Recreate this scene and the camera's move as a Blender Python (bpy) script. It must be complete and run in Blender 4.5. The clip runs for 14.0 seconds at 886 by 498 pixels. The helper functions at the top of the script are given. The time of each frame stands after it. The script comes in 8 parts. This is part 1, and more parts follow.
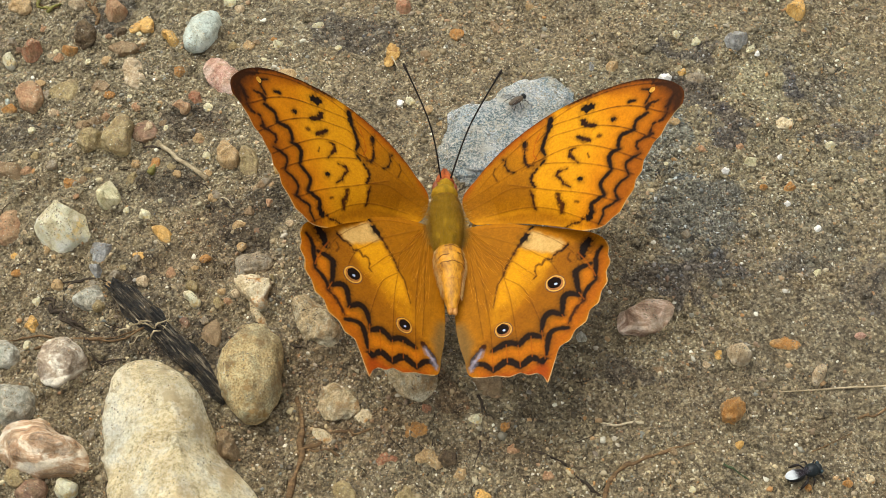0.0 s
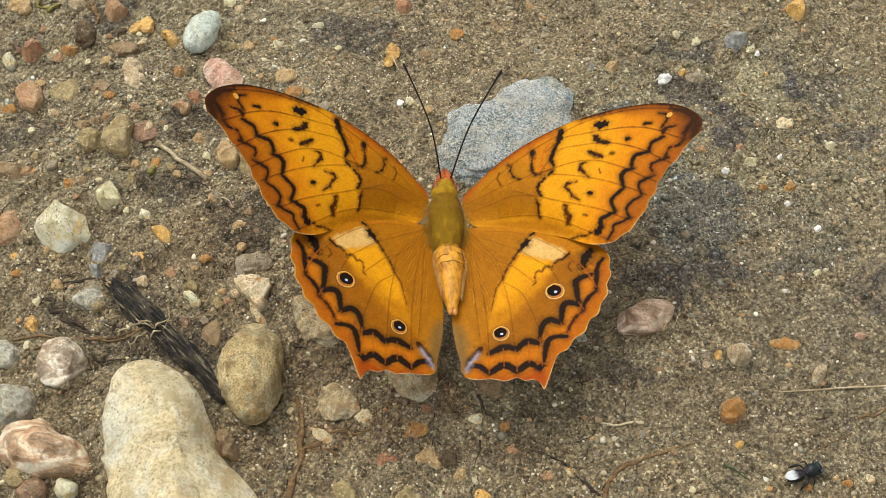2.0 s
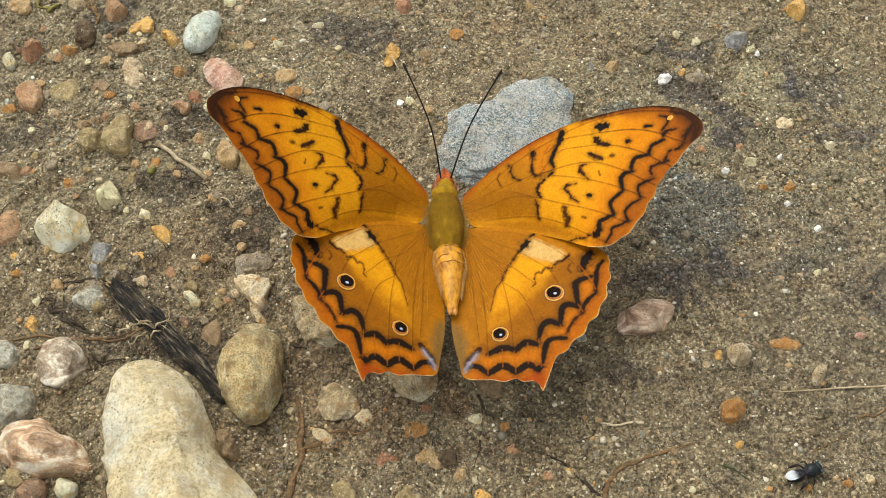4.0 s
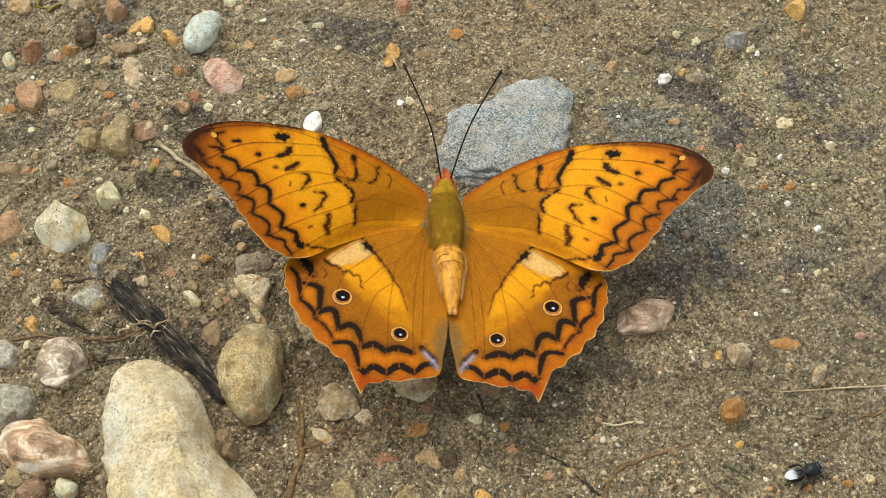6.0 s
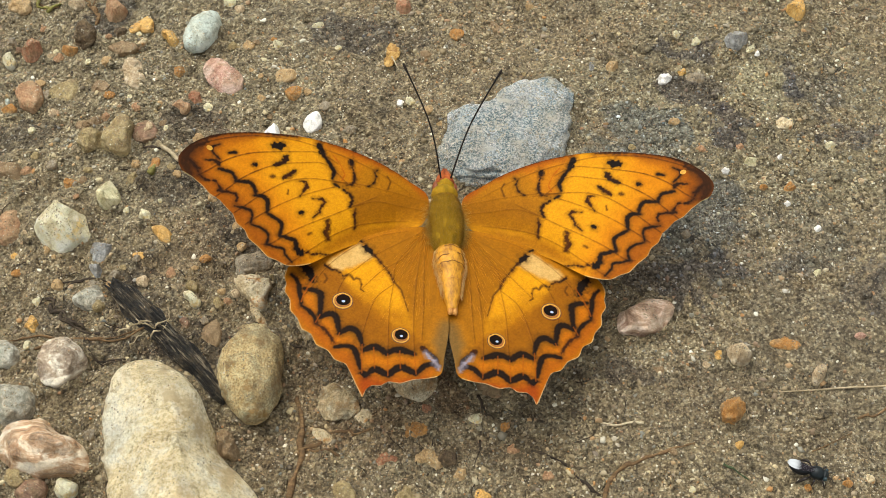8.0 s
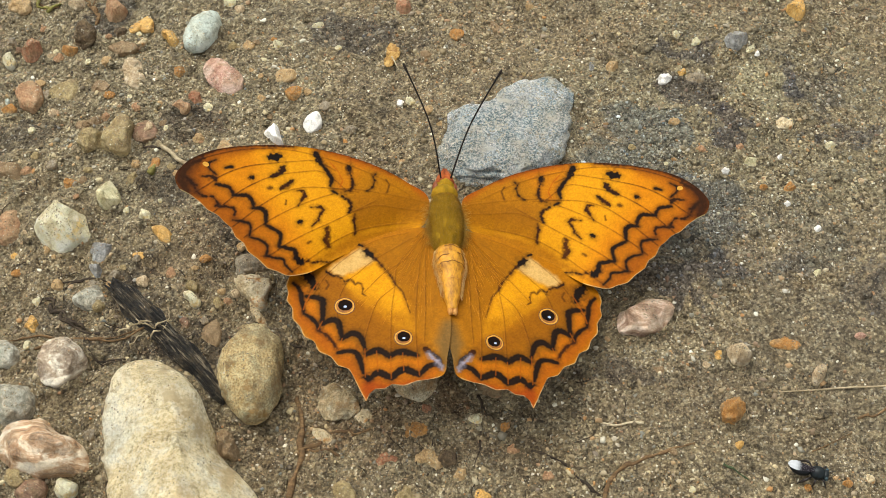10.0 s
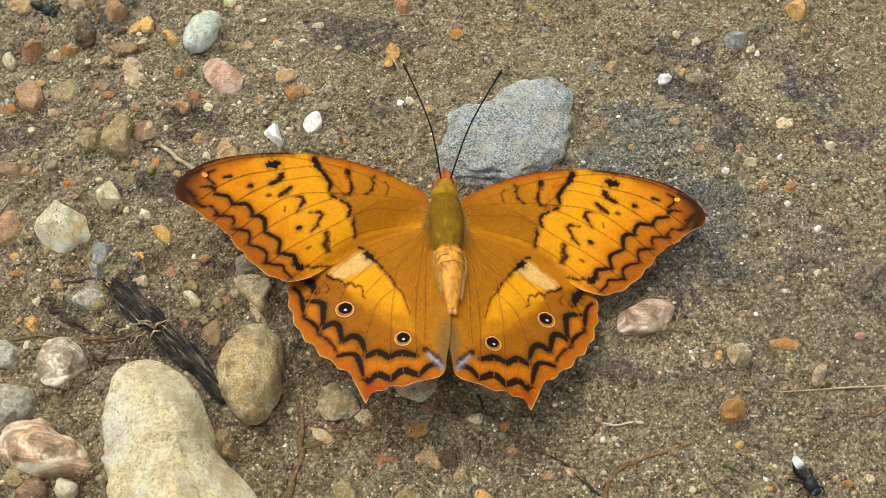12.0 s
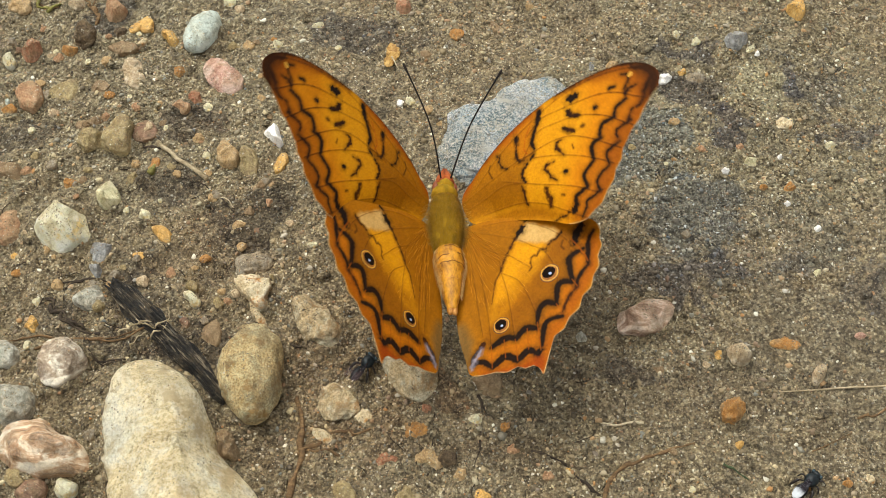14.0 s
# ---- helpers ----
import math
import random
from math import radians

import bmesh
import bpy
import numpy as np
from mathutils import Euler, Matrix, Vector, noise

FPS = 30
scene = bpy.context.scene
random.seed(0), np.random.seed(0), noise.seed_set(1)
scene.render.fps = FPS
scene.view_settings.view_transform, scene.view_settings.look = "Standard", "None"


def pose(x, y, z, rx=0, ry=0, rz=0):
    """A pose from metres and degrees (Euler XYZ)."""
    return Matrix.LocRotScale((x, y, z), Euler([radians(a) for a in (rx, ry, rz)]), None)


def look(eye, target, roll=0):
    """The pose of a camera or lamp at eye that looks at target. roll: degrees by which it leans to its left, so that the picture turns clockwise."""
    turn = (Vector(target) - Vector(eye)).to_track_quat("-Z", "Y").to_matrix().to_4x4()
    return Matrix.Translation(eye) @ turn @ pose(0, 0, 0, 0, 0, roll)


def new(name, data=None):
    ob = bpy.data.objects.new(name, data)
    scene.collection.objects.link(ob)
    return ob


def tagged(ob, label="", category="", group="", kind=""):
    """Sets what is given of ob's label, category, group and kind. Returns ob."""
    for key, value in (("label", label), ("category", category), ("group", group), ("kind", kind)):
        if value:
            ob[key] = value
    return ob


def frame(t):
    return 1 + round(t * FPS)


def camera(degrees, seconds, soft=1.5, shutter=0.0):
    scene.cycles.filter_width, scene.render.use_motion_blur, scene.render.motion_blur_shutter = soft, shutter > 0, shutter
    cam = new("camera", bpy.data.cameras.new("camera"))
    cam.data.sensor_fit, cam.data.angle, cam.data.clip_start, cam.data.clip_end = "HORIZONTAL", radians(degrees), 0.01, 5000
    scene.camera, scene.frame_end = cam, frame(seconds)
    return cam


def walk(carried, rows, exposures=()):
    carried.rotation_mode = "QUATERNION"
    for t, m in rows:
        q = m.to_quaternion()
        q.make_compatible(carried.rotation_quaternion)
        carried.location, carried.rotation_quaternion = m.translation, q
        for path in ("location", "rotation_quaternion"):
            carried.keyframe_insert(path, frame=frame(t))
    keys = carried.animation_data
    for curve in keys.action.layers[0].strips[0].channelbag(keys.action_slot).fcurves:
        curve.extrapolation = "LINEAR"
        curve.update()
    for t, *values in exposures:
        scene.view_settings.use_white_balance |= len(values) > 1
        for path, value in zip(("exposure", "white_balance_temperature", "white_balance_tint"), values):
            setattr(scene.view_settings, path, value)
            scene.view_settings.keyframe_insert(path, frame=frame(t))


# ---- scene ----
import itertools

cam = camera(38.2, 14.0, soft=0.8, shutter=0.4)
EYE, AIM = (0.0, -0.11816, 0.19312), (0.0, 0.0, 0.0)
walk(cam, [(0.0, look(EYE, AIM)), (14.0, look(EYE, AIM))],
     exposures=[(0.0, 0.46, 6500, 5), (14.0, 0.46, 6500, 5)])

# ---- light: a bright overcast sky, thin cloud before a high sun ----
world = bpy.data.worlds.new("overcast_sky")
scene.world = world
world.use_nodes = True
sky = world.node_tree.nodes.new("ShaderNodeTexSky")
sky.sky_type, sky.sun_disc = "NISHITA", False
sky.sun_elevation, sky.sun_rotation = radians(62), radians(-41)
sky.air_density, sky.dust_density, sky.ozone_density = 1.0, 4.0, 0.5
world.node_tree.nodes["Background"].inputs["Strength"].default_value = 0.184
cloud = world.node_tree.nodes.new("ShaderNodeHueSaturation")  # cloud cover takes most of the blue out
cloud.inputs["Saturation"].default_value = 0.12
world.node_tree.links.new(sky.outputs["Color"], cloud.inputs["Color"])
world.node_tree.links.new(cloud.outputs["Color"], world.node_tree.nodes["Background"].inputs["Color"])

sun_data = bpy.data.lights.new("sun", "SUN")
sun_data.energy, sun_data.angle, sun_data.color = 0.9, radians(42), (1.0, 0.96, 0.86)
sun = new("sun", sun_data)
sun.matrix_world = look((-0.31, 0.35, 0.88), (0.0, 0.0, 0.0))

MM = 0.001


# ---- numeric noise ----
def lattice(ix, iy, iz, seed):
    h = (ix * 374761393 + iy * 668265263 + iz * 2147483647 + seed * 974634541) & 0xFFFFFFFF
    h = ((h ^ (h >> 13)) * 1274126177) & 0xFFFFFFFF
    return ((h ^ (h >> 16)) & 0xFFFF) / 65535.0


def vnoise(x, y, z, seed=0):
    """Smooth value noise, about -1 to 1."""
    x, y, z = np.broadcast_arrays(np.asarray(x, float), np.asarray(y, float), np.asarray(z, float))
    fx, fy, fz = np.floor(x), np.floor(y), np.floor(z)
    ix, iy, iz = fx.astype(np.int64), fy.astype(np.int64), fz.astype(np.int64)
    tx, ty, tz = x - fx, y - fy, z - fz
    tx, ty, tz = (t * t * (3 - 2 * t) for t in (tx, ty, tz))
    total = 0.0
    for a in (0, 1):
        for b in (0, 1):
            for c in (0, 1):
                weight = (tx if a else 1 - tx) * (ty if b else 1 - ty) * (tz if c else 1 - tz)
                total = total + weight * lattice(ix + a, iy + b, iz + c, seed)
    return 2 * total - 1


def fractal(x, y, z, seed=0, octaves=3):
    return sum(vnoise(x * 2 ** k, y * 2 ** k, z * 2 ** k, seed + k) / 2 ** k for k in range(octaves))


# ---- material helpers ----
def lin(r, g, b):
    """Linear colour from the 0 to 255 values of a paint chart."""
    return tuple(((v / 255) / 12.92 if v / 255 < 0.04045 else ((v / 255 + 0.055) / 1.055) ** 2.4) for v in (r, g, b))


class Nodes:
    """Short way to write a node material."""

    def __init__(self, name, roughness=0.8, specular=0.35):
        self.mat = bpy.data.materials.new(name)
        self.mat.use_nodes = True
        self.tree = self.mat.node_tree
        self.bsdf = self.tree.nodes["Principled BSDF"]
        self.bsdf.inputs["Roughness"].default_value = roughness
        self.bsdf.inputs["Specular IOR Level"].default_value = specular

    def add(self, kind, **values):
        node = self.tree.nodes.new(kind)
        for key, value in values.items():
            node.inputs[key.replace("_", " ")].default_value = value
        return node

    def link(self, a, b):
        self.tree.links.new(a, b)

    def coords(self):
        return self.add("ShaderNodeTexCoord").outputs["Object"]

    def noise(self, scale, detail=4.0, rough=0.6, at=None, distortion=0.0):
        node = self.add("ShaderNodeTexNoise", Scale=scale, Detail=detail, Roughness=rough, Distortion=distortion)
        self.link(at if at is not None else self.coords(), node.inputs["Vector"])
        return node.outputs["Fac"]

    def cells(self, scale, at=None, what="Distance"):
        node = self.add("ShaderNodeTexVoronoi", Scale=scale)
        self.link(at if at is not None else self.coords(), node.inputs["Vector"])
        return node.outputs[what]

    def ramp(self, fac, stops):
        node = self.add("ShaderNodeValToRGB")
        ramp = node.color_ramp
        while len(ramp.elements) < len(stops):
            ramp.elements.new(0.5)
        for element, (place, colour) in zip(ramp.elements, stops):
            element.position = place
            element.color = (*colour, 1.0) if len(colour) == 3 else colour
        self.link(fac, node.inputs["Fac"])
        return node.outputs["Color"]

    def mix(self, fac, a, b, blend="MIX"):
        node = self.tree.nodes.new("ShaderNodeMix")
        node.data_type, node.blend_type = "RGBA", blend
        for socket, value in ((node.inputs[0], fac), (node.inputs[6], a), (node.inputs[7], b)):
            if isinstance(value, (int, float)):
                socket.default_value = value
            elif isinstance(value, tuple):
                socket.default_value = (*value, 1.0)
            else:
                self.link(value, socket)
        return node.outputs[2]

    def math(self, op, a, b):
        node = self.tree.nodes.new("ShaderNodeMath")
        node.operation = op
        for socket, value in zip(node.inputs, (a, b)):
            if isinstance(value, (int, float)):
                socket.default_value = value
            else:
                self.link(value, socket)
        return node.outputs[0]

    def bump(self, height, strength, distance):
        node = self.add("ShaderNodeBump", Strength=strength, Distance=distance)
        self.link(height, node.inputs["Height"])
        self.link(node.outputs["Normal"], self.bsdf.inputs["Normal"])

    def colour(self, value):
        if isinstance(value, tuple):
            self.bsdf.inputs["Base Color"].default_value = (*value, 1.0)
        else:
            self.link(value, self.bsdf.inputs["Base Color"])
        return self


GREY3 = ((0.0, (0, 0, 0)), (1.0, (1, 1, 1)))


def band(lo, hi):
    return ((lo, (0.0, 0.0, 0.0)), (hi, (1.0, 1.0, 1.0)))


# ---- materials: soil ----
# soil tints, damp stains and some painted shade: x, y, half width and half depth (m), strength, colour
BROAD_STAINS = (
    (-0.0569, 0.0370, 0.0391, 0.0325, 0.50, (158, 145, 116)),
    (0.0604, -0.0221, 0.0209, 0.0258, 0.42, (118, 106, 86)),
    (0.0370, -0.0284, 0.0150, 0.0094, 0.30, (122, 104, 80)),
    (0.0006, -0.0274, 0.0028, 0.0042, 0.60, (128, 96, 64)),
    (0.0549, 0.0276, 0.0351, 0.0327, 0.50, (134, 125, 99)),
    (0.0483, 0.0443, 0.0055, 0.0023, 0.85, (92, 82, 76)),
    (0.0487, 0.0343, 0.0063, 0.0052, 0.80, (90, 80, 74)),
    (0.0529, 0.0286, 0.0049, 0.0035, 0.85, (88, 78, 74)),
    (0.0653, 0.0370, 0.0024, 0.0067, 0.90, (86, 78, 74)),
    (0.0709, 0.0350, 0.0065, 0.0058, 0.60, (104, 96, 86)))
EAST_STAINS_AND_SHADE = (
    (0.0760, 0.0265, 0.0085, 0.0037, 0.80, (90, 82, 78)),
    (0.0601, 0.0350, 0.0045, 0.0041, 0.75, (176, 164, 142)),
    (0.0548, 0.0013, 0.0231, 0.0134, 0.30, (112, 104, 94)),
    (-0.0174, -0.0242, 0.0142, 0.0129, 0.25, (138, 104, 68)),
    (-0.0277, -0.0384, 0.0109, 0.0069, 0.21, (134, 104, 70)),
    (-0.0077, -0.0354, 0.0129, 0.0060, 0.19, (138, 108, 74)),
    (-0.0403, -0.0011, 0.0120, 0.0108, 0.40, (132, 108, 80)),
    # crevice shade along the charred stick, put into the soil colour (two rows)
    (-0.0426, -0.0179, 0.0067, 0.0055, 0.80, (78, 64, 50)),
    (-0.0523, -0.0091, 0.0039, 0.0045, 0.70, (80, 66, 52)),
    (0.0353, 0.0217, 0.0100, 0.0099, 0.55, (108, 114, 112)))
WEST_STAINS_AND_SHADE = (
    # darker grey and grey-brown tones to the right of the butterfly (five rows)
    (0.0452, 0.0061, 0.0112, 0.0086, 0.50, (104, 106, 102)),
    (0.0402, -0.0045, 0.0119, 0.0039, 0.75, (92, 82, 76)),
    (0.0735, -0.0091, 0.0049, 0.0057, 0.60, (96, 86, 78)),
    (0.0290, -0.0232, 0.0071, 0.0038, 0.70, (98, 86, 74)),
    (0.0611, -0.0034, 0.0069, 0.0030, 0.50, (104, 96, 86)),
    (-0.0183, 0.0505, 0.0089, 0.0050, 0.85, (84, 76, 68)),
    (-0.0054, 0.0469, 0.0044, 0.0032, 0.60, (96, 86, 72)),
    (-0.0484, 0.0282, 0.0064, 0.0054, 0.75, (86, 72, 60)),
    # shade beneath the left wing, painted into the soil colour (two rows)
    (-0.0499, 0.0134, 0.0062, 0.0048, 0.75, (74, 62, 50)),
    (-0.0349, 0.0061, 0.0081, 0.0074, 0.80, (70, 59, 47)))
SMALL_STAINS = (
    (-0.0538, -0.0045, 0.0044, 0.0035, 0.70, (76, 64, 52)),
    (-0.0666, 0.0527, 0.0049, 0.0045, 0.80, (76, 68, 62)),
    (-0.0784, 0.0236, 0.0063, 0.0053, 0.70, (78, 66, 54)),
    (-0.0663, -0.0135, 0.0058, 0.0029, 0.60, (84, 72, 58)),
    (-0.0522, -0.0179, 0.0105, 0.0026, 0.70, (80, 68, 54)),
    (-0.0212, -0.0232, 0.0057, 0.0064, 0.32, (92, 74, 54)),
    (-0.0257, -0.0413, 0.0063, 0.0039, 0.25, (92, 76, 58)),
    (-0.0086, -0.0364, 0.0082, 0.0040, 0.21, (112, 90, 66)),
    (0.0069, -0.0384, 0.0109, 0.0029, 0.50, (112, 96, 74)),
    (0.0417, -0.0184, 0.0086, 0.0043, 0.45, (172, 156, 126)))
PALE_STAINS = (
    (0.0558, -0.0135, 0.0078, 0.0033, 0.35, (166, 150, 122)),
    (0.0129, 0.0498, 0.0123, 0.0074, 0.35, (164, 144, 110)),
    (-0.0162, -0.0289, 0.0034, 0.0023, 0.80, (206, 196, 172)),
    (-0.0217, -0.0135, 0.0048, 0.0033, 0.50, (176, 164, 138)),
    (0.0516, -0.0384, 0.0164, 0.0049, 0.30, (150, 132, 100)))


def stained_and_shaded(n, at, base, share=1.0):
    """Stains with shapes of their own, grey-blue beside the butterfly, brown to the west; also shade painted under the
    left wing and along the stick.
    """
    mottle = n.ramp(n.noise(300, 7, 0.75, at, 0.3), ((0.34, (0.52, 0.50, 0.48)), (0.50, (0.86, 0.84, 0.82)), (0.64, (1, 1, 1))))
    base = n.mix(0.85 * share, base, mottle, "MULTIPLY")
    drift = n.add("ShaderNodeTexNoise", Scale=85, Detail=6, Roughness=0.62)
    n.link(at, drift.inputs["Vector"])
    push = n.tree.nodes.new("ShaderNodeVectorMath")
    push.operation = "MULTIPLY_ADD"
    n.link(drift.outputs["Color"], push.inputs[0])
    push.inputs[1].default_value, push.inputs[2].default_value = (0.022, 0.022, 0), (-0.011, -0.011, 0)
    bent = n.tree.nodes.new("ShaderNodeVectorMath")
    n.link(at, bent.inputs[0])
    n.link(push.outputs[0], bent.inputs[1])
    place = n.add("ShaderNodeSeparateXYZ")
    n.link(bent.outputs[0], place.inputs[0])
    warp = n.noise(95, 10, 0.74, at, 0.5)

    # tints one patch; serves the stains and the painted shade alike
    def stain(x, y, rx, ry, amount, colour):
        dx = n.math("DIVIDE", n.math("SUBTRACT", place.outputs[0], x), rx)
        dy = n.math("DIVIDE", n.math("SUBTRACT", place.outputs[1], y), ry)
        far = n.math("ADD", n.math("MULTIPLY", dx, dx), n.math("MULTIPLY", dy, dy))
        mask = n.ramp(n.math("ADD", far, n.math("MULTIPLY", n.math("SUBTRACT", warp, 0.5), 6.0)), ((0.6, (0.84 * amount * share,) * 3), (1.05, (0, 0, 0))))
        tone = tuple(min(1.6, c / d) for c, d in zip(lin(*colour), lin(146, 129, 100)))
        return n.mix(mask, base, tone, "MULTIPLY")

    for spot in itertools.chain(BROAD_STAINS, EAST_STAINS_AND_SHADE, WEST_STAINS_AND_SHADE, SMALL_STAINS, PALE_STAINS):
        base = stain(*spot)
    return n.mix(1.0, base, (1.21, 1.23, 1.24), "MULTIPLY")


def make_soil():
    n = Nodes("damp_sandy_soil", 0.85, 0.3)
    at = n.coords()
    broad = n.noise(28, 5, 0.6, at)
    mid = n.noise(170, 5, 0.7, at)
    clod = n.noise(620, 6, 0.75, at, 0.4)
    grit = n.noise(1500, 3, 0.7, at)
    fine = n.noise(900, 4, 0.75, at)
    speck = n.cells(2600, at, "Color")
    base = n.ramp(broad, ((0.30, lin(104, 92, 74)), (0.48, lin(128, 113, 89)), (0.62, lin(142, 126, 99)), (0.78, lin(120, 108, 90))))
    base = n.mix(n.ramp(mid, band(0.35, 0.75)), base, lin(88, 76, 60), "MIX")
    hue = n.ramp(n.noise(75, 8, 0.66, at, 0.8), ((0.36, lin(98, 76, 54)), (0.45, lin(128, 106, 76)), (0.52, lin(116, 108, 96)), (0.60, lin(152, 134, 102)), (0.68, lin(106, 96, 86))))
    base = n.mix(0.55, base, hue)
    grain = n.ramp(n.math("MULTIPLY", speck, 1.0), ((0.1, lin(62, 53, 40)), (0.4, lin(122, 108, 82)), (0.75, lin(158, 144, 114)), (0.92, lin(206, 196, 168))))
    base = n.mix(0.62, base, grain)
    base = n.mix(n.ramp(fine, band(0.52, 0.72)), base, lin(164, 147, 116))
    base = n.mix(0.8, base, n.ramp(clod, ((0.37, (0.46, 0.43, 0.40)), (0.49, (1.0, 1.0, 1.0)), (0.62, (1.45, 1.43, 1.38)))), "MULTIPLY")
    base = n.mix(0.8, base, n.ramp(grit, ((0.38, (0.55, 0.53, 0.51)), (0.50, (1.0, 1.0, 1.0)), (0.62, (1.4, 1.38, 1.34)))), "MULTIPLY")
    base = n.mix(1.0, base, (0.88, 0.87, 0.86), "MULTIPLY")
    base = stained_and_shaded(n, at, base)
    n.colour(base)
    rough = n.ramp(broad, ((0.3, (0.62, 0.62, 0.62)), (0.7, (0.92, 0.92, 0.92))))
    n.link(rough, n.bsdf.inputs["Roughness"])
    lumps = n.math("ADD", n.math("ADD", n.math("MULTIPLY", mid, 0.7), n.math("MULTIPLY", clod, 1.3)), n.math("MULTIPLY", fine, 0.4))
    n.bump(n.math("ADD", lumps, n.math("MULTIPLY", n.cells(2200, at), 0.5)), 1.0, 0.0010)
    return n.mat


def make_grit(name, plain):
    """Grains of mixed colours; plain: how far most of them share the colour of the soil."""
    n = Nodes(name, 0.6, 0.4)
    geometry = n.add("ShaderNodeNewGeometry")
    pick = geometry.outputs["Random Per Island"]
    base = n.ramp(pick, ((0.0, lin(40, 34, 28)), (0.09, lin(84, 72, 54)), (0.20, lin(134, 118, 88)), (0.31, lin(168, 148, 112)), (0.40, lin(108, 112, 106)),
                         (0.48, lin(150, 128, 90)), (0.56, lin(190, 174, 138)), (0.63, lin(172, 118, 58)), (0.69, lin(98, 108, 110)), (0.75, lin(212, 194, 150)),
                         (0.80, lin(146, 104, 70)), (0.87, lin(194, 180, 148)), (0.91, lin(120, 98, 74)), (0.985, lin(222, 214, 192))))
    base = n.mix(n.ramp(n.noise(1600, 3), ((0.45, (0, 0, 0)), (0.85, (0.25, 0.25, 0.25)))), base, lin(136, 120, 92), "MIX")
    base = n.mix(n.ramp(pick, ((0.0, (plain,) * 3), (0.84, (plain,) * 3), (0.93, (plain * 0.25,) * 3))), base, n.ramp(n.noise(260, 5, 0.7), ((0.36, lin(92, 76, 56)), (0.5, lin(128, 110, 82)), (0.64, lin(150, 134, 106)))))
    n.colour(stained_and_shaded(n, n.coords(), base, 0.85))
    n.bump(n.noise(2600, 3), 0.4, 0.0002)
    return n.mat


# ---- materials: stones ----
def make_stone(name, dark, mid, light, spots=None, scale=260, roughness=0.75, relief=0.0006, dirt=0.35, specular=0.35, streak=0.0, speckle=0.24):
    dark = tuple(0.78 * a + 0.10 * b for a, b in zip(dark, (138, 122, 94)))
    mid = tuple(min(244, 0.98 * a + 0.12 * b) for a, b in zip(mid, (138, 122, 94)))
    light = tuple(min(250, 1.05 * a + 0.05 * b) for a, b in zip(light, (138, 122, 94)))
    n = Nodes(name, roughness, specular)
    at = n.coords()
    if streak:
        turn = n.add("ShaderNodeMapping")
        n.link(at, turn.inputs["Vector"])
        turn.inputs["Rotation"].default_value = (0.3, 0.5, 0.4)
        turn.inputs["Scale"].default_value = (1.0, streak, streak)
        wide = n.noise(scale * 0.6, 5, 0.65, turn.outputs["Vector"], 1.2)
    else:
        wide = n.noise(scale * 0.5, 5, 0.6, at, 0.6)
    base = n.ramp(wide, ((0.38, lin(*dark)), (0.48, lin(*mid)), (0.58, lin(*light))) if streak else ((0.28, lin(*dark)), (0.48, lin(*mid)), (0.70, lin(*light))))
    fine = n.noise(scale * 5, 5, 0.75, at)
    patch = n.noise(scale * 1.7, 8, 0.8, at, 0.5)
    hold = 0.3 if streak else 0.75
    base = n.mix(n.ramp(patch, ((0.41, (hold,) * 3), (0.47, (0, 0, 0)))), base, lin(*dark))
    base = n.mix(n.ramp(patch, ((0.52, (0, 0, 0)), (0.58, (hold,) * 3))), base, lin(*light))
    grains = n.ramp(n.noise(scale * 12, 3, 0.7, at), ((0.40, tuple(0.7 * c for c in lin(*dark))), (0.5, lin(*mid)), (0.58, lin(*light))))
    base = n.mix(speckle * (0.5 if streak else 1.0), base, grains)
    if spots:
        base = n.mix(n.ramp(n.noise(scale * 1.3, 6, 0.7, at), band(0.54, 0.64)), base, lin(*spots))
    base = n.mix(n.ramp(fine, ((0.33, (0.3, 0.3, 0.3)), (0.40, (0, 0, 0)))), base, tuple(0.55 * c for c in lin(*dark)))
    if dirt:
        soil = n.ramp(n.noise(scale * 7, 4, 0.7, at), ((0.36, lin(88, 72, 50)), (0.5, lin(146, 127, 96)), (0.62, lin(190, 172, 138))))
        mud = n.ramp(n.noise(scale * 0.8, 9, 0.82, at, 0.5), ((0.42, (0.05, 0.05, 0.05)), (0.55, (min(0.85, 1.2 * dirt),) * 3)))
        pick = n.add("ShaderNodeObjectInfo").outputs["Random"]
        base = n.mix(n.mix(1.0, mud, n.ramp(pick, ((0.1, (0.75, 0.75, 0.75)), (0.9, (1.0, 1.0, 1.0)))), "MULTIPLY"), base, soil)
        crust = n.ramp(n.noise(scale * 1.1, 7, 0.75, at, 0.4), ((0.47, (0, 0, 0)), (0.60, (min(0.8, 1.7 * dirt),) * 3)))
        base = n.mix(crust, base, n.ramp(fine, ((0.36, lin(80, 66, 48)), (0.6, lin(150, 132, 102)))))
        warm = n.ramp(n.noise(scale * 0.45, 4, 0.6, at, 0.8), ((0.42, (1.0, 0.90, 0.76)), (0.56, (1.0, 1.0, 1.0)), (0.7, (0.90, 0.96, 1.0))))
        base = n.mix(0.6, base, warm, "MULTIPLY")
    n.colour(n.mix(1.0, base, (0.99, 0.94, 0.885), "MULTIPLY"))
    n.bump(n.math("ADD", n.math("MULTIPLY", fine, 0.4), n.math("ADD", patch, n.math("MULTIPLY", wide, 0.8))), 0.9, relief)
    return n.mat


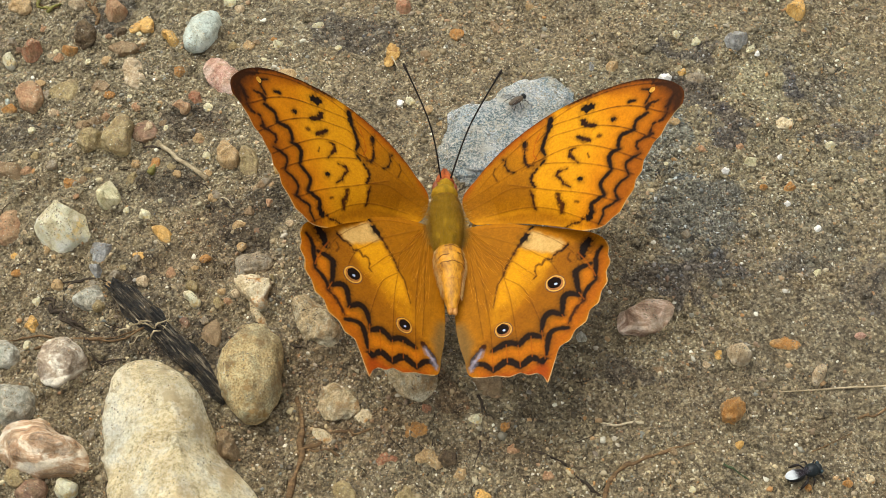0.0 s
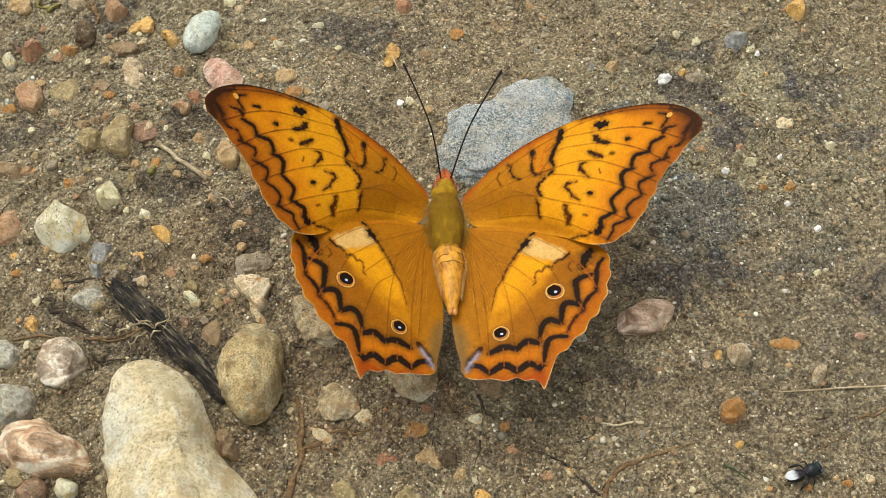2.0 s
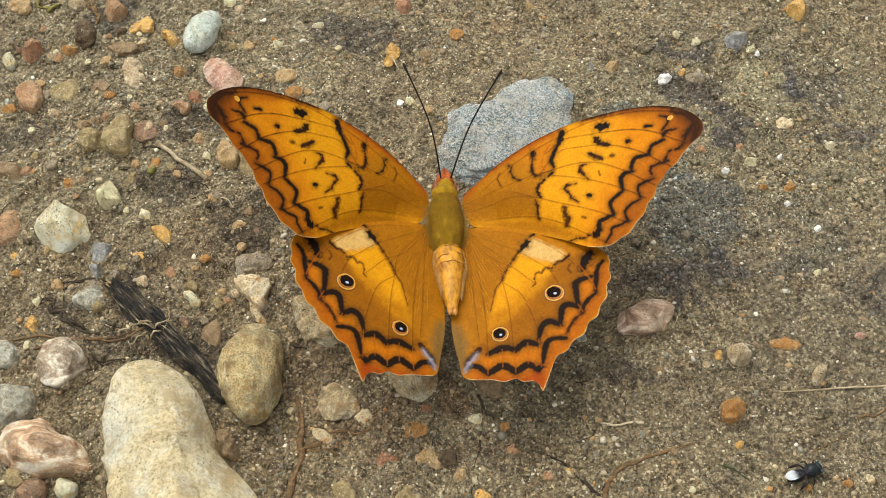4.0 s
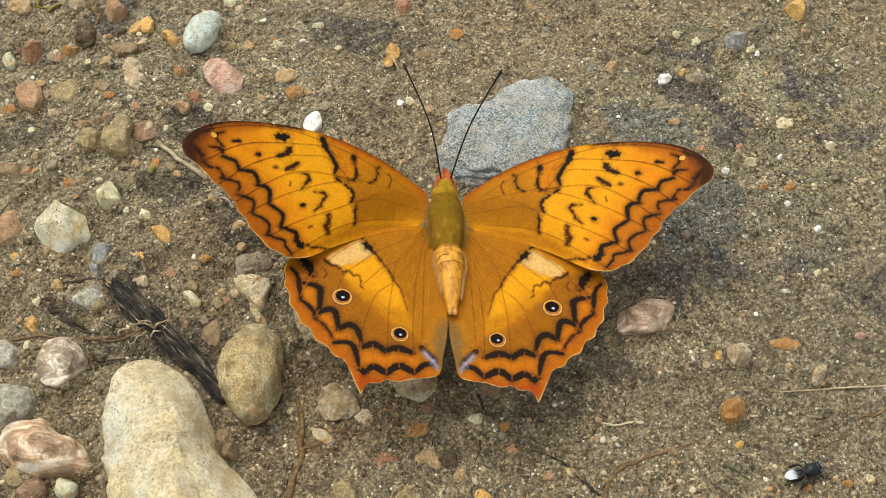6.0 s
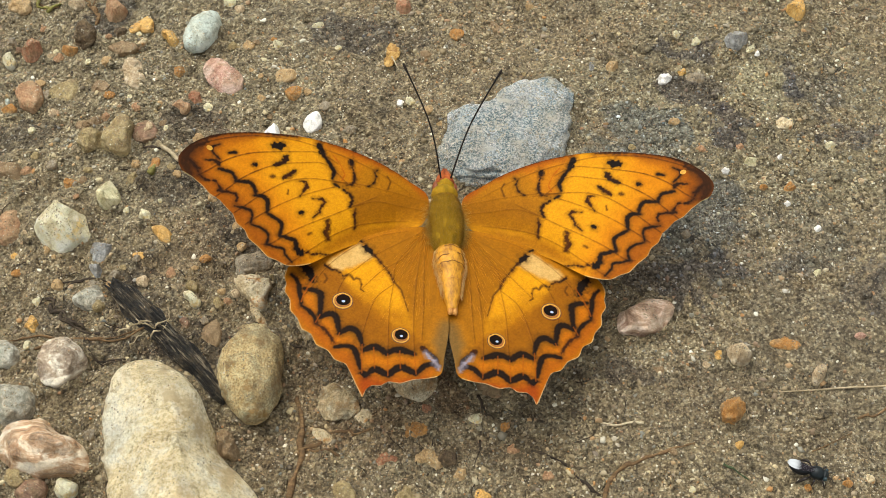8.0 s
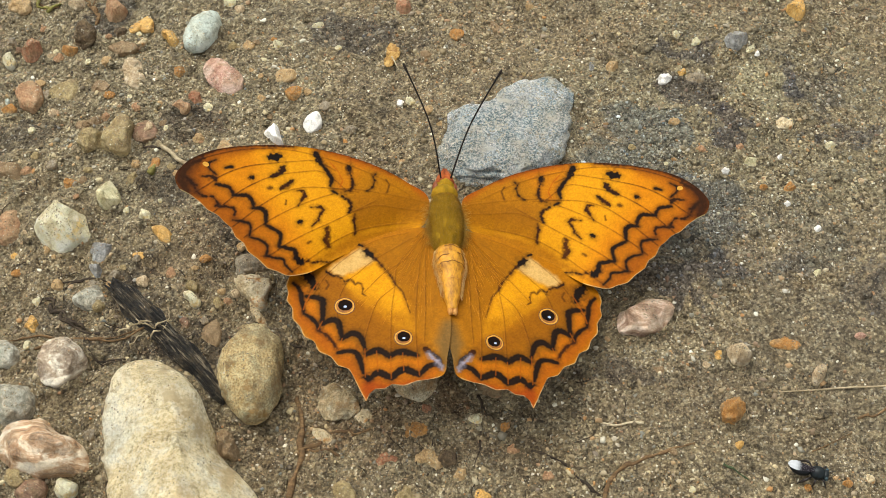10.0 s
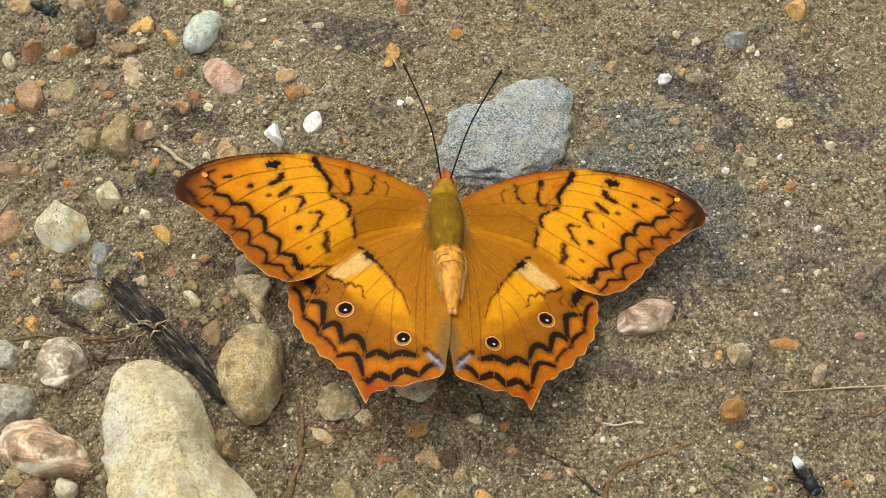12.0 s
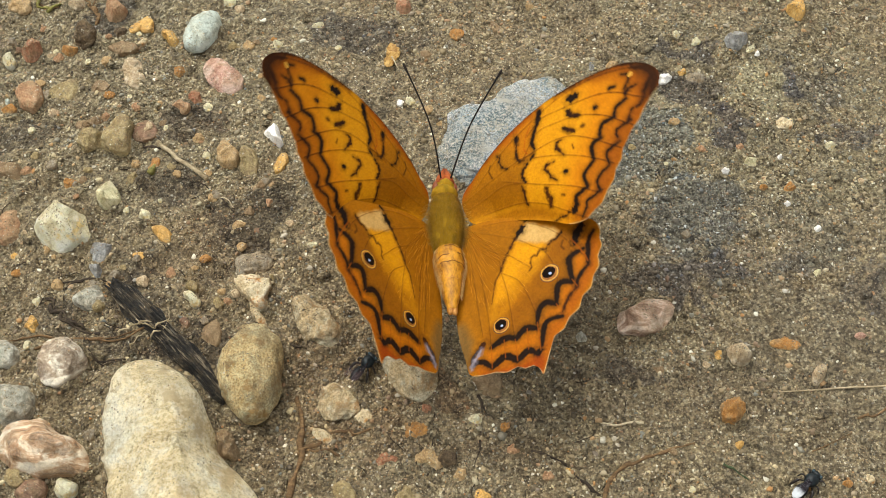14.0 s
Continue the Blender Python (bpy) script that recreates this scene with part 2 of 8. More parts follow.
SOIL, GRIT, SAND = make_soil(), make_grit("mixed_grit", 0.25), make_grit("sand_grains", 0.36)
CREAM_ROCK = make_stone("cream_river_rock", (190, 168, 122), (234, 222, 182), (249, 244, 222), (212, 196, 158), 150, 0.65, 0.0020, 0.12, 0.35, 0.0, 0.34)
OLIVE_ROCK = make_stone("olive_river_rock", (178, 148, 92), (228, 204, 150), (246, 234, 194), (196, 160, 100), 260, 0.8, 0.0020, 0.35, 0.35, 0.0, 0.55)
CREAM_STAINED = make_stone("stained_cream_stone", (178, 154, 112), (226, 214, 180), (244, 238, 220), (206, 150, 84), 260, 0.8, 0.0009, 0.2)
GREY_SLAB = make_stone("blue_grey_granite", (74, 104, 124), (142, 168, 184), (240, 244, 246), (214, 218, 214), 230, 0.78, 0.0022, 0.12, 0.35, 0.0, 0.62)
TAN_CRUST = make_stone("tan_crusted_rock", (172, 146, 104), (224, 204, 164), (246, 237, 212), (200, 160, 112), 300, 0.85, 0.0014, 0.42, 0.3, 0.0, 0.3)
CREAM = make_stone("cream_limestone", (226, 208, 160), (248, 238, 202), (252, 249, 230), (240, 220, 156), 300, 0.75, 0.0014, 0.03)
BLUE_GREY = make_stone("pale_blue_stone", (112, 126, 126), (160, 177, 176), (196, 208, 204), None, 420, 0.6, 0.0002, 0.06)
PINK = make_stone("pink_stone", (134, 88, 80), (180, 138, 128), (226, 204, 194), None, 420, 0.75, 0.0004, 0.3)
PINK_GREY = make_stone("pink_grey_rock", (138, 102, 86), (186, 156, 138), (230, 215, 202), (200, 184, 170), 240, 0.8, 0.0010, 0.25, 0.35, 2.2)
BROWN_WHITE = make_stone("veined_quartz", (92, 74, 60), (150, 136, 122), (234, 230, 220), None, 170, 0.5, 0.0006, 0.14, 0.45, 2.2)
GREY_SPECK = make_stone("speckled_grey_stone", (98, 104, 100), (164, 170, 164), (226, 226, 216), (120, 122, 116), 420, 0.7, 0.0007, 0.14)
BANDED = make_stone("banded_stone", (110, 78, 52), (178, 142, 110), (242, 228, 214), None, 130, 0.38, 0.0007, 0.2, 0.55, 3.0)
OLIVE = make_stone("olive_stone", (98, 88, 58), (142, 130, 92), (184, 172, 132), None, 360, 0.7, 0.0005, 0.35)
PALE_GREEN = make_stone("pale_green_quartz", (146, 146, 108), (194, 194, 158), (222, 220, 194), None, 300, 0.45, 0.0003, 0.12, 0.5)
YELLOW = make_stone("yellow_stone", (156, 112, 44), (204, 160, 78), (228, 194, 124), None, 380, 0.6, 0.0004, 0.2, 0.45)
WHITE = make_stone("white_quartz", (206, 204, 198), (238, 238, 234), (250, 250, 248), None, 320, 0.5, 0.0003, 0.0, 0.5)
OCHRE = make_stone("ochre_stone", (140, 88, 34), (186, 130, 62), (212, 164, 96), None, 420, 0.75, 0.0008, 0.4)
TAN_GREY = make_stone("tan_grey_rock", (132, 106, 76), (198, 180, 150), (234, 226, 206), (186, 170, 148), 320, 0.8, 0.0009, 0.3)
BROWN = make_stone("brown_stone", (92, 74, 54), (126, 106, 82), (150, 132, 106), None, 330, 0.75, 0.0005, 0.4)
TAN = make_stone("tan_stone", (126, 100, 62), (172, 146, 104), (204, 182, 144), None, 360, 0.68, 0.0004, 0.3)
DARK_GREY = make_stone("dark_grey_stone", (74, 80, 88), (118, 125, 133), (178, 183, 186), None, 420, 0.5, 0.0004, 0.08)
RED_TAN = make_stone("reddish_tan_stone", (118, 80, 56), (158, 120, 90), (196, 166, 136), None, 330, 0.7, 0.0005, 0.35)
RED = make_stone("red_sandstone", (110, 62, 46), (150, 98, 74), (186, 140, 116), None, 420, 0.75, 0.0005, 0.35)
DARK_RED = make_stone("dark_red_stone", (80, 54, 44), (116, 86, 72), (148, 122, 104), None, 300, 0.6, 0.0005, 0.3, 0.4, 2.0)
DARK_LUMP = make_stone("dark_soil_clod", (46, 38, 30), (74, 62, 50), (104, 90, 74), None, 420, 0.9, 0.0012, 0.3)
BROWN_SMOOTH = make_stone("reddish_brown_stone", (112, 82, 62), (146, 110, 86), (168, 134, 108), None, 300, 0.6, 0.0002, 0.12)
GREY = make_stone("grey_stone", (96, 92, 84), (134, 130, 120), (166, 162, 150), None, 400, 0.75, 0.0005, 0.4)


def make_wood(name, dark, mid, light, streaks, roughness=0.85, relief=0.0005, dirt=0.0, stretch=0.12, span=(0.34, 0.52, 0.72)):
    n = Nodes(name, roughness, 0.3)
    turn = n.add("ShaderNodeMapping")
    n.link(n.coords(), turn.inputs["Vector"])
    turn.inputs["Scale"].default_value = (stretch, 1.0, 1.0)
    grain = n.noise(streaks, 5, 0.7, turn.outputs["Vector"])
    fine = n.noise(2200, 3, 0.6)
    base = n.ramp(grain, tuple(zip(span, (lin(*dark), lin(*mid), lin(*light)))))
    base = n.mix(n.ramp(fine, ((0.45, (0.4, 0.4, 0.4)), (0.65, (0, 0, 0)))), base, lin(*dark))
    if dirt:
        base = n.mix(n.ramp(n.noise(420, 7, 0.8), ((0.50, (0, 0, 0)), (0.62, (dirt,) * 3))), base, lin(112, 96, 72))
    n.colour(base)
    n.bump(n.math("ADD", grain, n.math("MULTIPLY", fine, 0.3)), 0.9, relief)
    return n.mat


CHARRED = make_wood("charred_wood", (17, 15, 13), (66, 58, 49), (186, 170, 142), 1500, 0.5, 0.0022, 0.45, 0.16, (0.44, 0.55, 0.66))
DRY_TWIG = make_wood("dry_twig_bark", (126, 110, 82), (178, 160, 128), (212, 198, 168), 900)
ROOT = make_wood("brown_root", (80, 60, 40), (122, 95, 63), (158, 128, 90), 1200)
DARK_ROOT = make_wood("dark_root", (40, 33, 26), (66, 54, 42), (96, 82, 62), 1200)
STRAW = make_wood("pale_straw", (136, 118, 88), (190, 172, 138), (216, 202, 172), 900, 0.6)
OLIVE_BLADE = make_wood("dry_olive_blade", (92, 88, 40), (136, 128, 66), (172, 162, 96), 900, 0.6)
LEAF_TAN = make_stone("dry_tan_leaf", (112, 82, 36), (176, 138, 70), (206, 176, 112), (150, 106, 50), 420, 0.75, 0.0005, 0.1)
GREEN_BLADE = make_wood("green_leaf_blade", (34, 46, 24), (54, 68, 38), (84, 94, 58), 900, 0.55)


# ---- materials: insects ----
def make_wing_scales(name):
    n = Nodes(name, 0.7, 0.1)
    pattern = n.add("ShaderNodeVertexColor")
    pattern.layer_name = "pattern"
    dust = n.noise(5200, 2, 0.6)
    cloud = n.noise(420, 3, 0.6)
    base = n.mix(n.ramp(dust, ((0.3, (0.35, 0.35, 0.35)), (0.7, (0, 0, 0)))), pattern.outputs["Color"], lin(196, 176, 120), "MULTIPLY")
    base = n.mix(n.ramp(cloud, ((0.35, (0.25, 0.25, 0.25)), (0.65, (0, 0, 0)))), base, lin(210, 190, 140), "MULTIPLY")
    n.colour(base)
    n.bump(dust, 0.35, 0.00008)
    return n.mat


def make_plain(name, dark, light, scale, roughness, relief=0.00012, specular=0.4, stretch=None, metallic=0.0):
    n = Nodes(name, roughness, specular)
    at = n.coords()
    if stretch:
        turn = n.add("ShaderNodeMapping")
        n.link(at, turn.inputs["Vector"])
        turn.inputs["Scale"].default_value = stretch
        at = turn.outputs["Vector"]
    wide = n.noise(scale, 4, 0.65, at)
    n.colour(n.ramp(wide, ((0.32, lin(*dark)), (0.68, lin(*light)))))
    n.bsdf.inputs["Metallic"].default_value = metallic
    n.bump(n.noise(scale * 4, 3, 0.6, at), 0.5, relief)
    return n.mat


WING_SCALES = make_wing_scales("orange_wing_scales")
OLIVE_FUR = make_plain("olive_body_fur", (114, 88, 4), (160, 120, 12), 700, 0.8, 0.0003, 0.2, (1.6, 0.5, 1.0))
FUR_HAIR = make_plain("olive_brown_hair", (150, 110, 28), (192, 150, 68), 900, 0.7, 0.00005, 0.3)
HEAD_RED = make_plain("orange_red_scales", (120, 48, 4), (168, 80, 10), 900, 0.7)
EYE_BROWN = make_plain("rusty_compound_eye", (92, 38, 3), (132, 60, 5), 1200, 0.6, 0.00004, 0.5)
ABDOMEN_TAN = make_plain("tan_abdomen_scales", (132, 82, 10), (220, 156, 38), 1300, 0.55, 0.00012, 0.4, (1.0, 0.4, 1.0))
ABDOMEN_TIP = make_plain("cream_abdomen_tip", (160, 100, 34), (204, 146, 72), 900, 0.6)
ANTENNA_BLACK = make_plain("black_antenna", (14, 10, 8), (34, 24, 16), 900, 0.6, 0.00005, 0.15)
SPOT_YELLOW = make_plain("yellow_ring_scales", (168, 116, 16), (204, 150, 40), 2200, 0.65, 0.00003)
SPOT_BLACK = make_plain("black_spot_scales", (10, 7, 6), (30, 18, 10), 1600, 0.8, 0.00003, 0.05)
SPOT_WHITE = make_plain("bluish_white_scales", (128, 134, 176), (186, 192, 216), 2000, 0.5, 0.00002)
BEE_BLACK = make_plain("glossy_black_chitin", (6, 7, 8), (16, 18, 21), 1500, 0.4, 0.00004, 0.3)
BEE_TEAL = make_plain("teal_black_chitin", (7, 11, 12), (22, 33, 37), 1500, 0.45, 0.00004, 0.3)
BEE_LEG = make_plain("dark_brown_leg", (18, 14, 12), (42, 32, 26), 1200, 0.4, 0.00003)
BEE_EYE = make_plain("blue_black_eye", (24, 32, 36), (70, 92, 98), 1200, 0.2, 0.00002, 0.6)


def make_bee_wing(name, near, far, opacity):
    """A smoky membrane that pales towards the wing's tip (the mesh's own x axis)."""
    n = Nodes(name, 0.3, 0.5)
    place = n.add("ShaderNodeSeparateXYZ")
    n.link(n.coords(), place.inputs[0])
    along = n.math("MULTIPLY", place.outputs[0], 1.0 / 0.0046)
    veins = n.noise(1500, 2, 0.5)
    base = n.ramp(n.math("ADD", along, n.math("MULTIPLY", veins, 0.12)), ((0.56, lin(*near)), (0.72, lin(*far))))
    n.colour(base)
    alpha = n.ramp(along, ((0.5, (opacity * 0.6,) * 3), (0.75, (min(1.0, opacity * 1.25),) * 3)))
    n.link(alpha, n.bsdf.inputs["Alpha"])
    return n.mat


WING_WHITE = make_bee_wing("smoky_wing_with_white_tip", (38, 30, 36), (196, 198, 200), 0.66)
WING_AMBER = make_bee_wing("amber_wing_membrane", (44, 34, 38), (78, 60, 62), 0.34)


# ---- mesh helpers ----
def mesh_from(name, verts, faces, mat, smooth=True):
    me = bpy.data.meshes.new(name)
    me.from_pydata([tuple(v) for v in verts], [], [tuple(f) for f in faces])
    me.materials.append(mat)
    if smooth:
        me.polygons.foreach_set("use_smooth", [True] * len(me.polygons))
    me.update()
    return me


def part(name, me, parent, label=""):
    """Links a mesh as one part under its thing."""
    ob = new(name, me)
    ob.parent = parent
    return tagged(ob, label)


def grid_faces(rows, cols, wrap=False):
    faces = []
    for i in range(rows - 1):
        for j in range(cols if wrap else cols - 1):
            k = (j + 1) % cols
            faces.append((i * cols + j, i * cols + k, (i + 1) * cols + k, (i + 1) * cols + j))
    return faces


def tube(points, radii, sides=8, rough=0.0, seed=0):
    """Verts and faces of a closed tube along points."""
    pts = [Vector(p) for p in points]
    verts, ring0 = [], None
    for i, p in enumerate(pts):
        way = (pts[min(i + 1, len(pts) - 1)] - pts[max(i - 1, 0)]).normalized()
        if ring0 is None:
            side = way.orthogonal().normalized()
        else:
            side = (ring0 - way * ring0.dot(way)).normalized()
        ring0 = side
        up = way.cross(side)
        for j in range(sides):
            a = 2 * math.pi * j / sides
            r = radii[i] * (1 + rough * float(vnoise(i * 0.9, j * 1.7, 3.1, seed)))
            verts.append(p + (side * math.cos(a) + up * math.sin(a)) * r)
    faces = grid_faces(len(pts), sides, True)
    faces.append(tuple(range(sides - 1, -1, -1)))
    faces.append(tuple(range((len(pts) - 1) * sides, len(pts) * sides)))
    return verts, faces


def spline(points, per=6):
    """Points on a smooth curve through the given ones."""
    pts = [Vector(p) for p in points]
    out = []
    for i in range(len(pts) - 1):
        a, b, c, d = pts[max(i - 1, 0)], pts[i], pts[i + 1], pts[min(i + 2, len(pts) - 1)]
        for k in range(per):
            t = k / per
            out.append(0.5 * (2 * b + (c - a) * t + (2 * a - 5 * b + 4 * c - d) * t * t + (3 * b - a - 3 * c + d) * t ** 3))
    return out + [pts[-1]]


def ball(rx, ry, rz, lat=10, lon=16, shape=None):
    """Verts and faces of an ellipsoid, optionally reshaped by shape(x, y, z)."""
    verts = []
    for i in range(lat + 1):
        e = math.pi * (i / lat - 0.5)
        for j in range(lon):
            a = 2 * math.pi * j / lon
            v = (rx * math.cos(e) * math.cos(a), ry * math.cos(e) * math.sin(a), rz * math.sin(e))
            verts.append(shape(*v) if shape else v)
    return verts, grid_faces(lat + 1, lon, True)


def joined(*pieces):
    """One list of verts and faces out of several."""
    verts, faces = [], []
    for v, f in pieces:
        base = len(verts)
        verts += [Vector(p) for p in v]
        faces += [tuple(i + base for i in face) for face in f]
    return verts, faces


# ---- ground: one sheet, fine under the camera, coarse to the horizon ----
def relief(x, y):
    """Height of the soil in metres at x, y (metres)."""
    x, y = np.asarray(x, float), np.asarray(y, float)
    X, Y = x / MM, y / MM
    west = 0.5 - 0.5 * np.tanh((X + 25) / 20)
    h = 0.55 * fractal(X / 16, Y / 16, 0, 11, 3) + (0.46 + 0.25 * west) * fractal(X / 3.2, Y / 3.8, 0, 21, 3)
    h = h + (0.16 + 0.08 * west) * fractal(X / 1.3, Y / 1.3, 0, 31, 2)
    h = h * (1 - 0.5 * (1 + np.tanh((X - 28) / 9)) * (1 - np.tanh((Y + 4) / 6)) / 4)
    fade = np.clip(1.6 - np.hypot(X, Y) / 150, 0, 1)
    return h * fade * MM


SKIRTS, STONES = [], []


def skirts(x, y):
    """Soil banked up against the stones, in metres."""
    X, Y = np.asarray(x, float) / MM, np.asarray(y, float) / MM
    h = np.zeros_like(X)
    for sx, sy, rise, radii in SKIRTS:
        reach = max(radii) + 4
        near = (np.abs(X - sx) < reach) & (np.abs(Y - sy) < reach)
        dx, dy = X[near] - sx, Y[near] - sy
        turn = np.arctan2(dy, dx) % (2 * math.pi)
        k = np.arange(len(radii) + 1) * 2 * math.pi / len(radii)
        r = np.interp(turn, k, list(radii) + [radii[0]])
        bank = np.exp(-(((np.hypot(dx, dy) - r) / (0.5 + 0.10 * r.mean())) ** 2))
        h[near] = np.maximum(h[near], bank * min(1.3, 0.2 * rise) * (1 + 0.9 * vnoise(X[near] / 1.6, Y[near] / 1.6, 0, 77)))
    return h * MM


def make_ground():
    step = 0.42
    outer = [140, 180, 260, 420, 800, 2000, 6000, 20000, 80000, 300000]
    xs = np.concatenate([[-v for v in reversed(outer)], np.arange(-104, 104.01, step), outer])
    ys = np.concatenate([[-v for v in reversed(outer)], np.arange(-74, 92.01, step), outer])
    X, Y = np.meshgrid(xs * MM, ys * MM)
    Z = relief(X, Y) + skirts(X, Y)
    me = bpy.data.meshes.new("ground")
    rows, cols = X.shape
    index = np.arange(rows * cols).reshape(rows, cols)
    quads = np.stack([index[:-1, :-1], index[:-1, 1:], index[1:, 1:], index[1:, :-1]], -1).reshape(-1, 4)
    me.vertices.add(rows * cols)
    me.vertices.foreach_set("co", np.stack([X, Y, Z], -1).astype(np.float32).ravel())
    me.loops.add(quads.size)
    me.loops.foreach_set("vertex_index", quads.astype(np.int32).ravel())
    me.polygons.add(len(quads))
    me.polygons.foreach_set("loop_start", np.arange(0, quads.size, 4, dtype=np.int32))
    me.update(calc_edges=True)
    me.polygons.foreach_set("use_smooth", np.ones(len(quads), dtype=bool))
    me.materials.append(SOIL)
    tagged(new("ground", me), "damp sandy soil with mud stains and grit", "ground", kind="structure")


def make_grit_layer(name, count, low, high, power, seed, label, faceted, mat=None):
    """Loose grains as real little stones, joined."""
    rng = np.random.default_rng(seed)
    if faceted:
        g = (1 + 5 ** 0.5) / 2
        form = np.array([(-1, g, 0), (1, g, 0), (-1, -g, 0), (1, -g, 0), (0, -1, g), (0, 1, g), (0, -1, -g), (0, 1, -g),
                         (g, 0, -1), (g, 0, 1), (-g, 0, -1), (-g, 0, 1)]) / 1.9
        tri = np.array([0, 11, 5, 0, 5, 1, 0, 1, 7, 0, 7, 10, 0, 10, 11, 1, 5, 9, 5, 11, 4, 11, 10, 2, 10, 7, 6, 7, 1, 8,
                        3, 9, 4, 3, 4, 2, 3, 2, 6, 3, 6, 8, 3, 8, 9, 4, 9, 5, 2, 4, 11, 6, 2, 10, 8, 6, 7, 9, 8, 1]).reshape(-1, 3)
    else:
        form = np.array([(1, 0, 0), (0, 1, 0), (-1, 0, 0), (0, -1, 0), (0, 0, 1), (0, 0, -1)]) * 1.15
        tri = np.array([0, 1, 4, 1, 2, 4, 2, 3, 4, 3, 0, 4, 1, 0, 5, 2, 1, 5, 3, 2, 5, 0, 3, 5]).reshape(-1, 3)
    m = len(form)
    x = rng.uniform(-94, 94, count * 3)
    y = rng.uniform(-62, 80, count * 3)
    thick = 0.60 + 0.45 * fractal(x / 14, y / 14, 0, seed + 5, 3) + 0.18 * np.tanh((x + 22) / 18) - 0.36 * (1 + np.tanh((x - 28) / 9)) * (1 - np.tanh((y + 4) / 6)) / 4
    keep = rng.uniform(0, 1, count * 3) < thick
    x, y = x[keep][:count], y[keep][:count]
    n = len(x)
    r = low * (1 - rng.uniform(0, 1, n) * (1 - (high / low) ** (-power))) ** (-1 / power)
    v = form[None] * (1 + rng.uniform(-0.35, 0.35, (n, m, 1))) + rng.uniform(-0.2, 0.2, (n, m, 3))
    v = v * (r[:, None] * rng.uniform(0.7, 1.35, (n, 3)))[:, None, :] * np.array([1, 1, 0.7])
    a = rng.uniform(0, 2 * math.pi, n)
    c, s = np.cos(a)[:, None], np.sin(a)[:, None]
    vx, vy = v[..., 0] * c - v[..., 1] * s, v[..., 0] * s + v[..., 1] * c
    z = (relief(x * MM, y * MM) + skirts(x * MM, y * MM)) / MM + r * rng.uniform(-0.55, 0.2, n)
    co = np.stack([vx + x[:, None], vy + y[:, None], v[..., 2] + z[:, None]], -1).reshape(-1, 3) * MM
    faces = (tri[None] + m * np.arange(n)[:, None, None]).reshape(-1, 3)
    me = bpy.data.meshes.new(name)
    me.vertices.add(len(co))
    me.vertices.foreach_set("co", co.astype(np.float32).ravel())
    me.loops.add(faces.size)
    me.loops.foreach_set("vertex_index", faces.astype(np.int32).ravel())
    me.polygons.add(len(faces))
    me.polygons.foreach_set("loop_start", np.arange(0, faces.size, 3, dtype=np.int32))
    me.update(calc_edges=True)
    me.materials.append(mat or GRIT)
    tagged(new(name, me), label, "sand", kind="stuff")


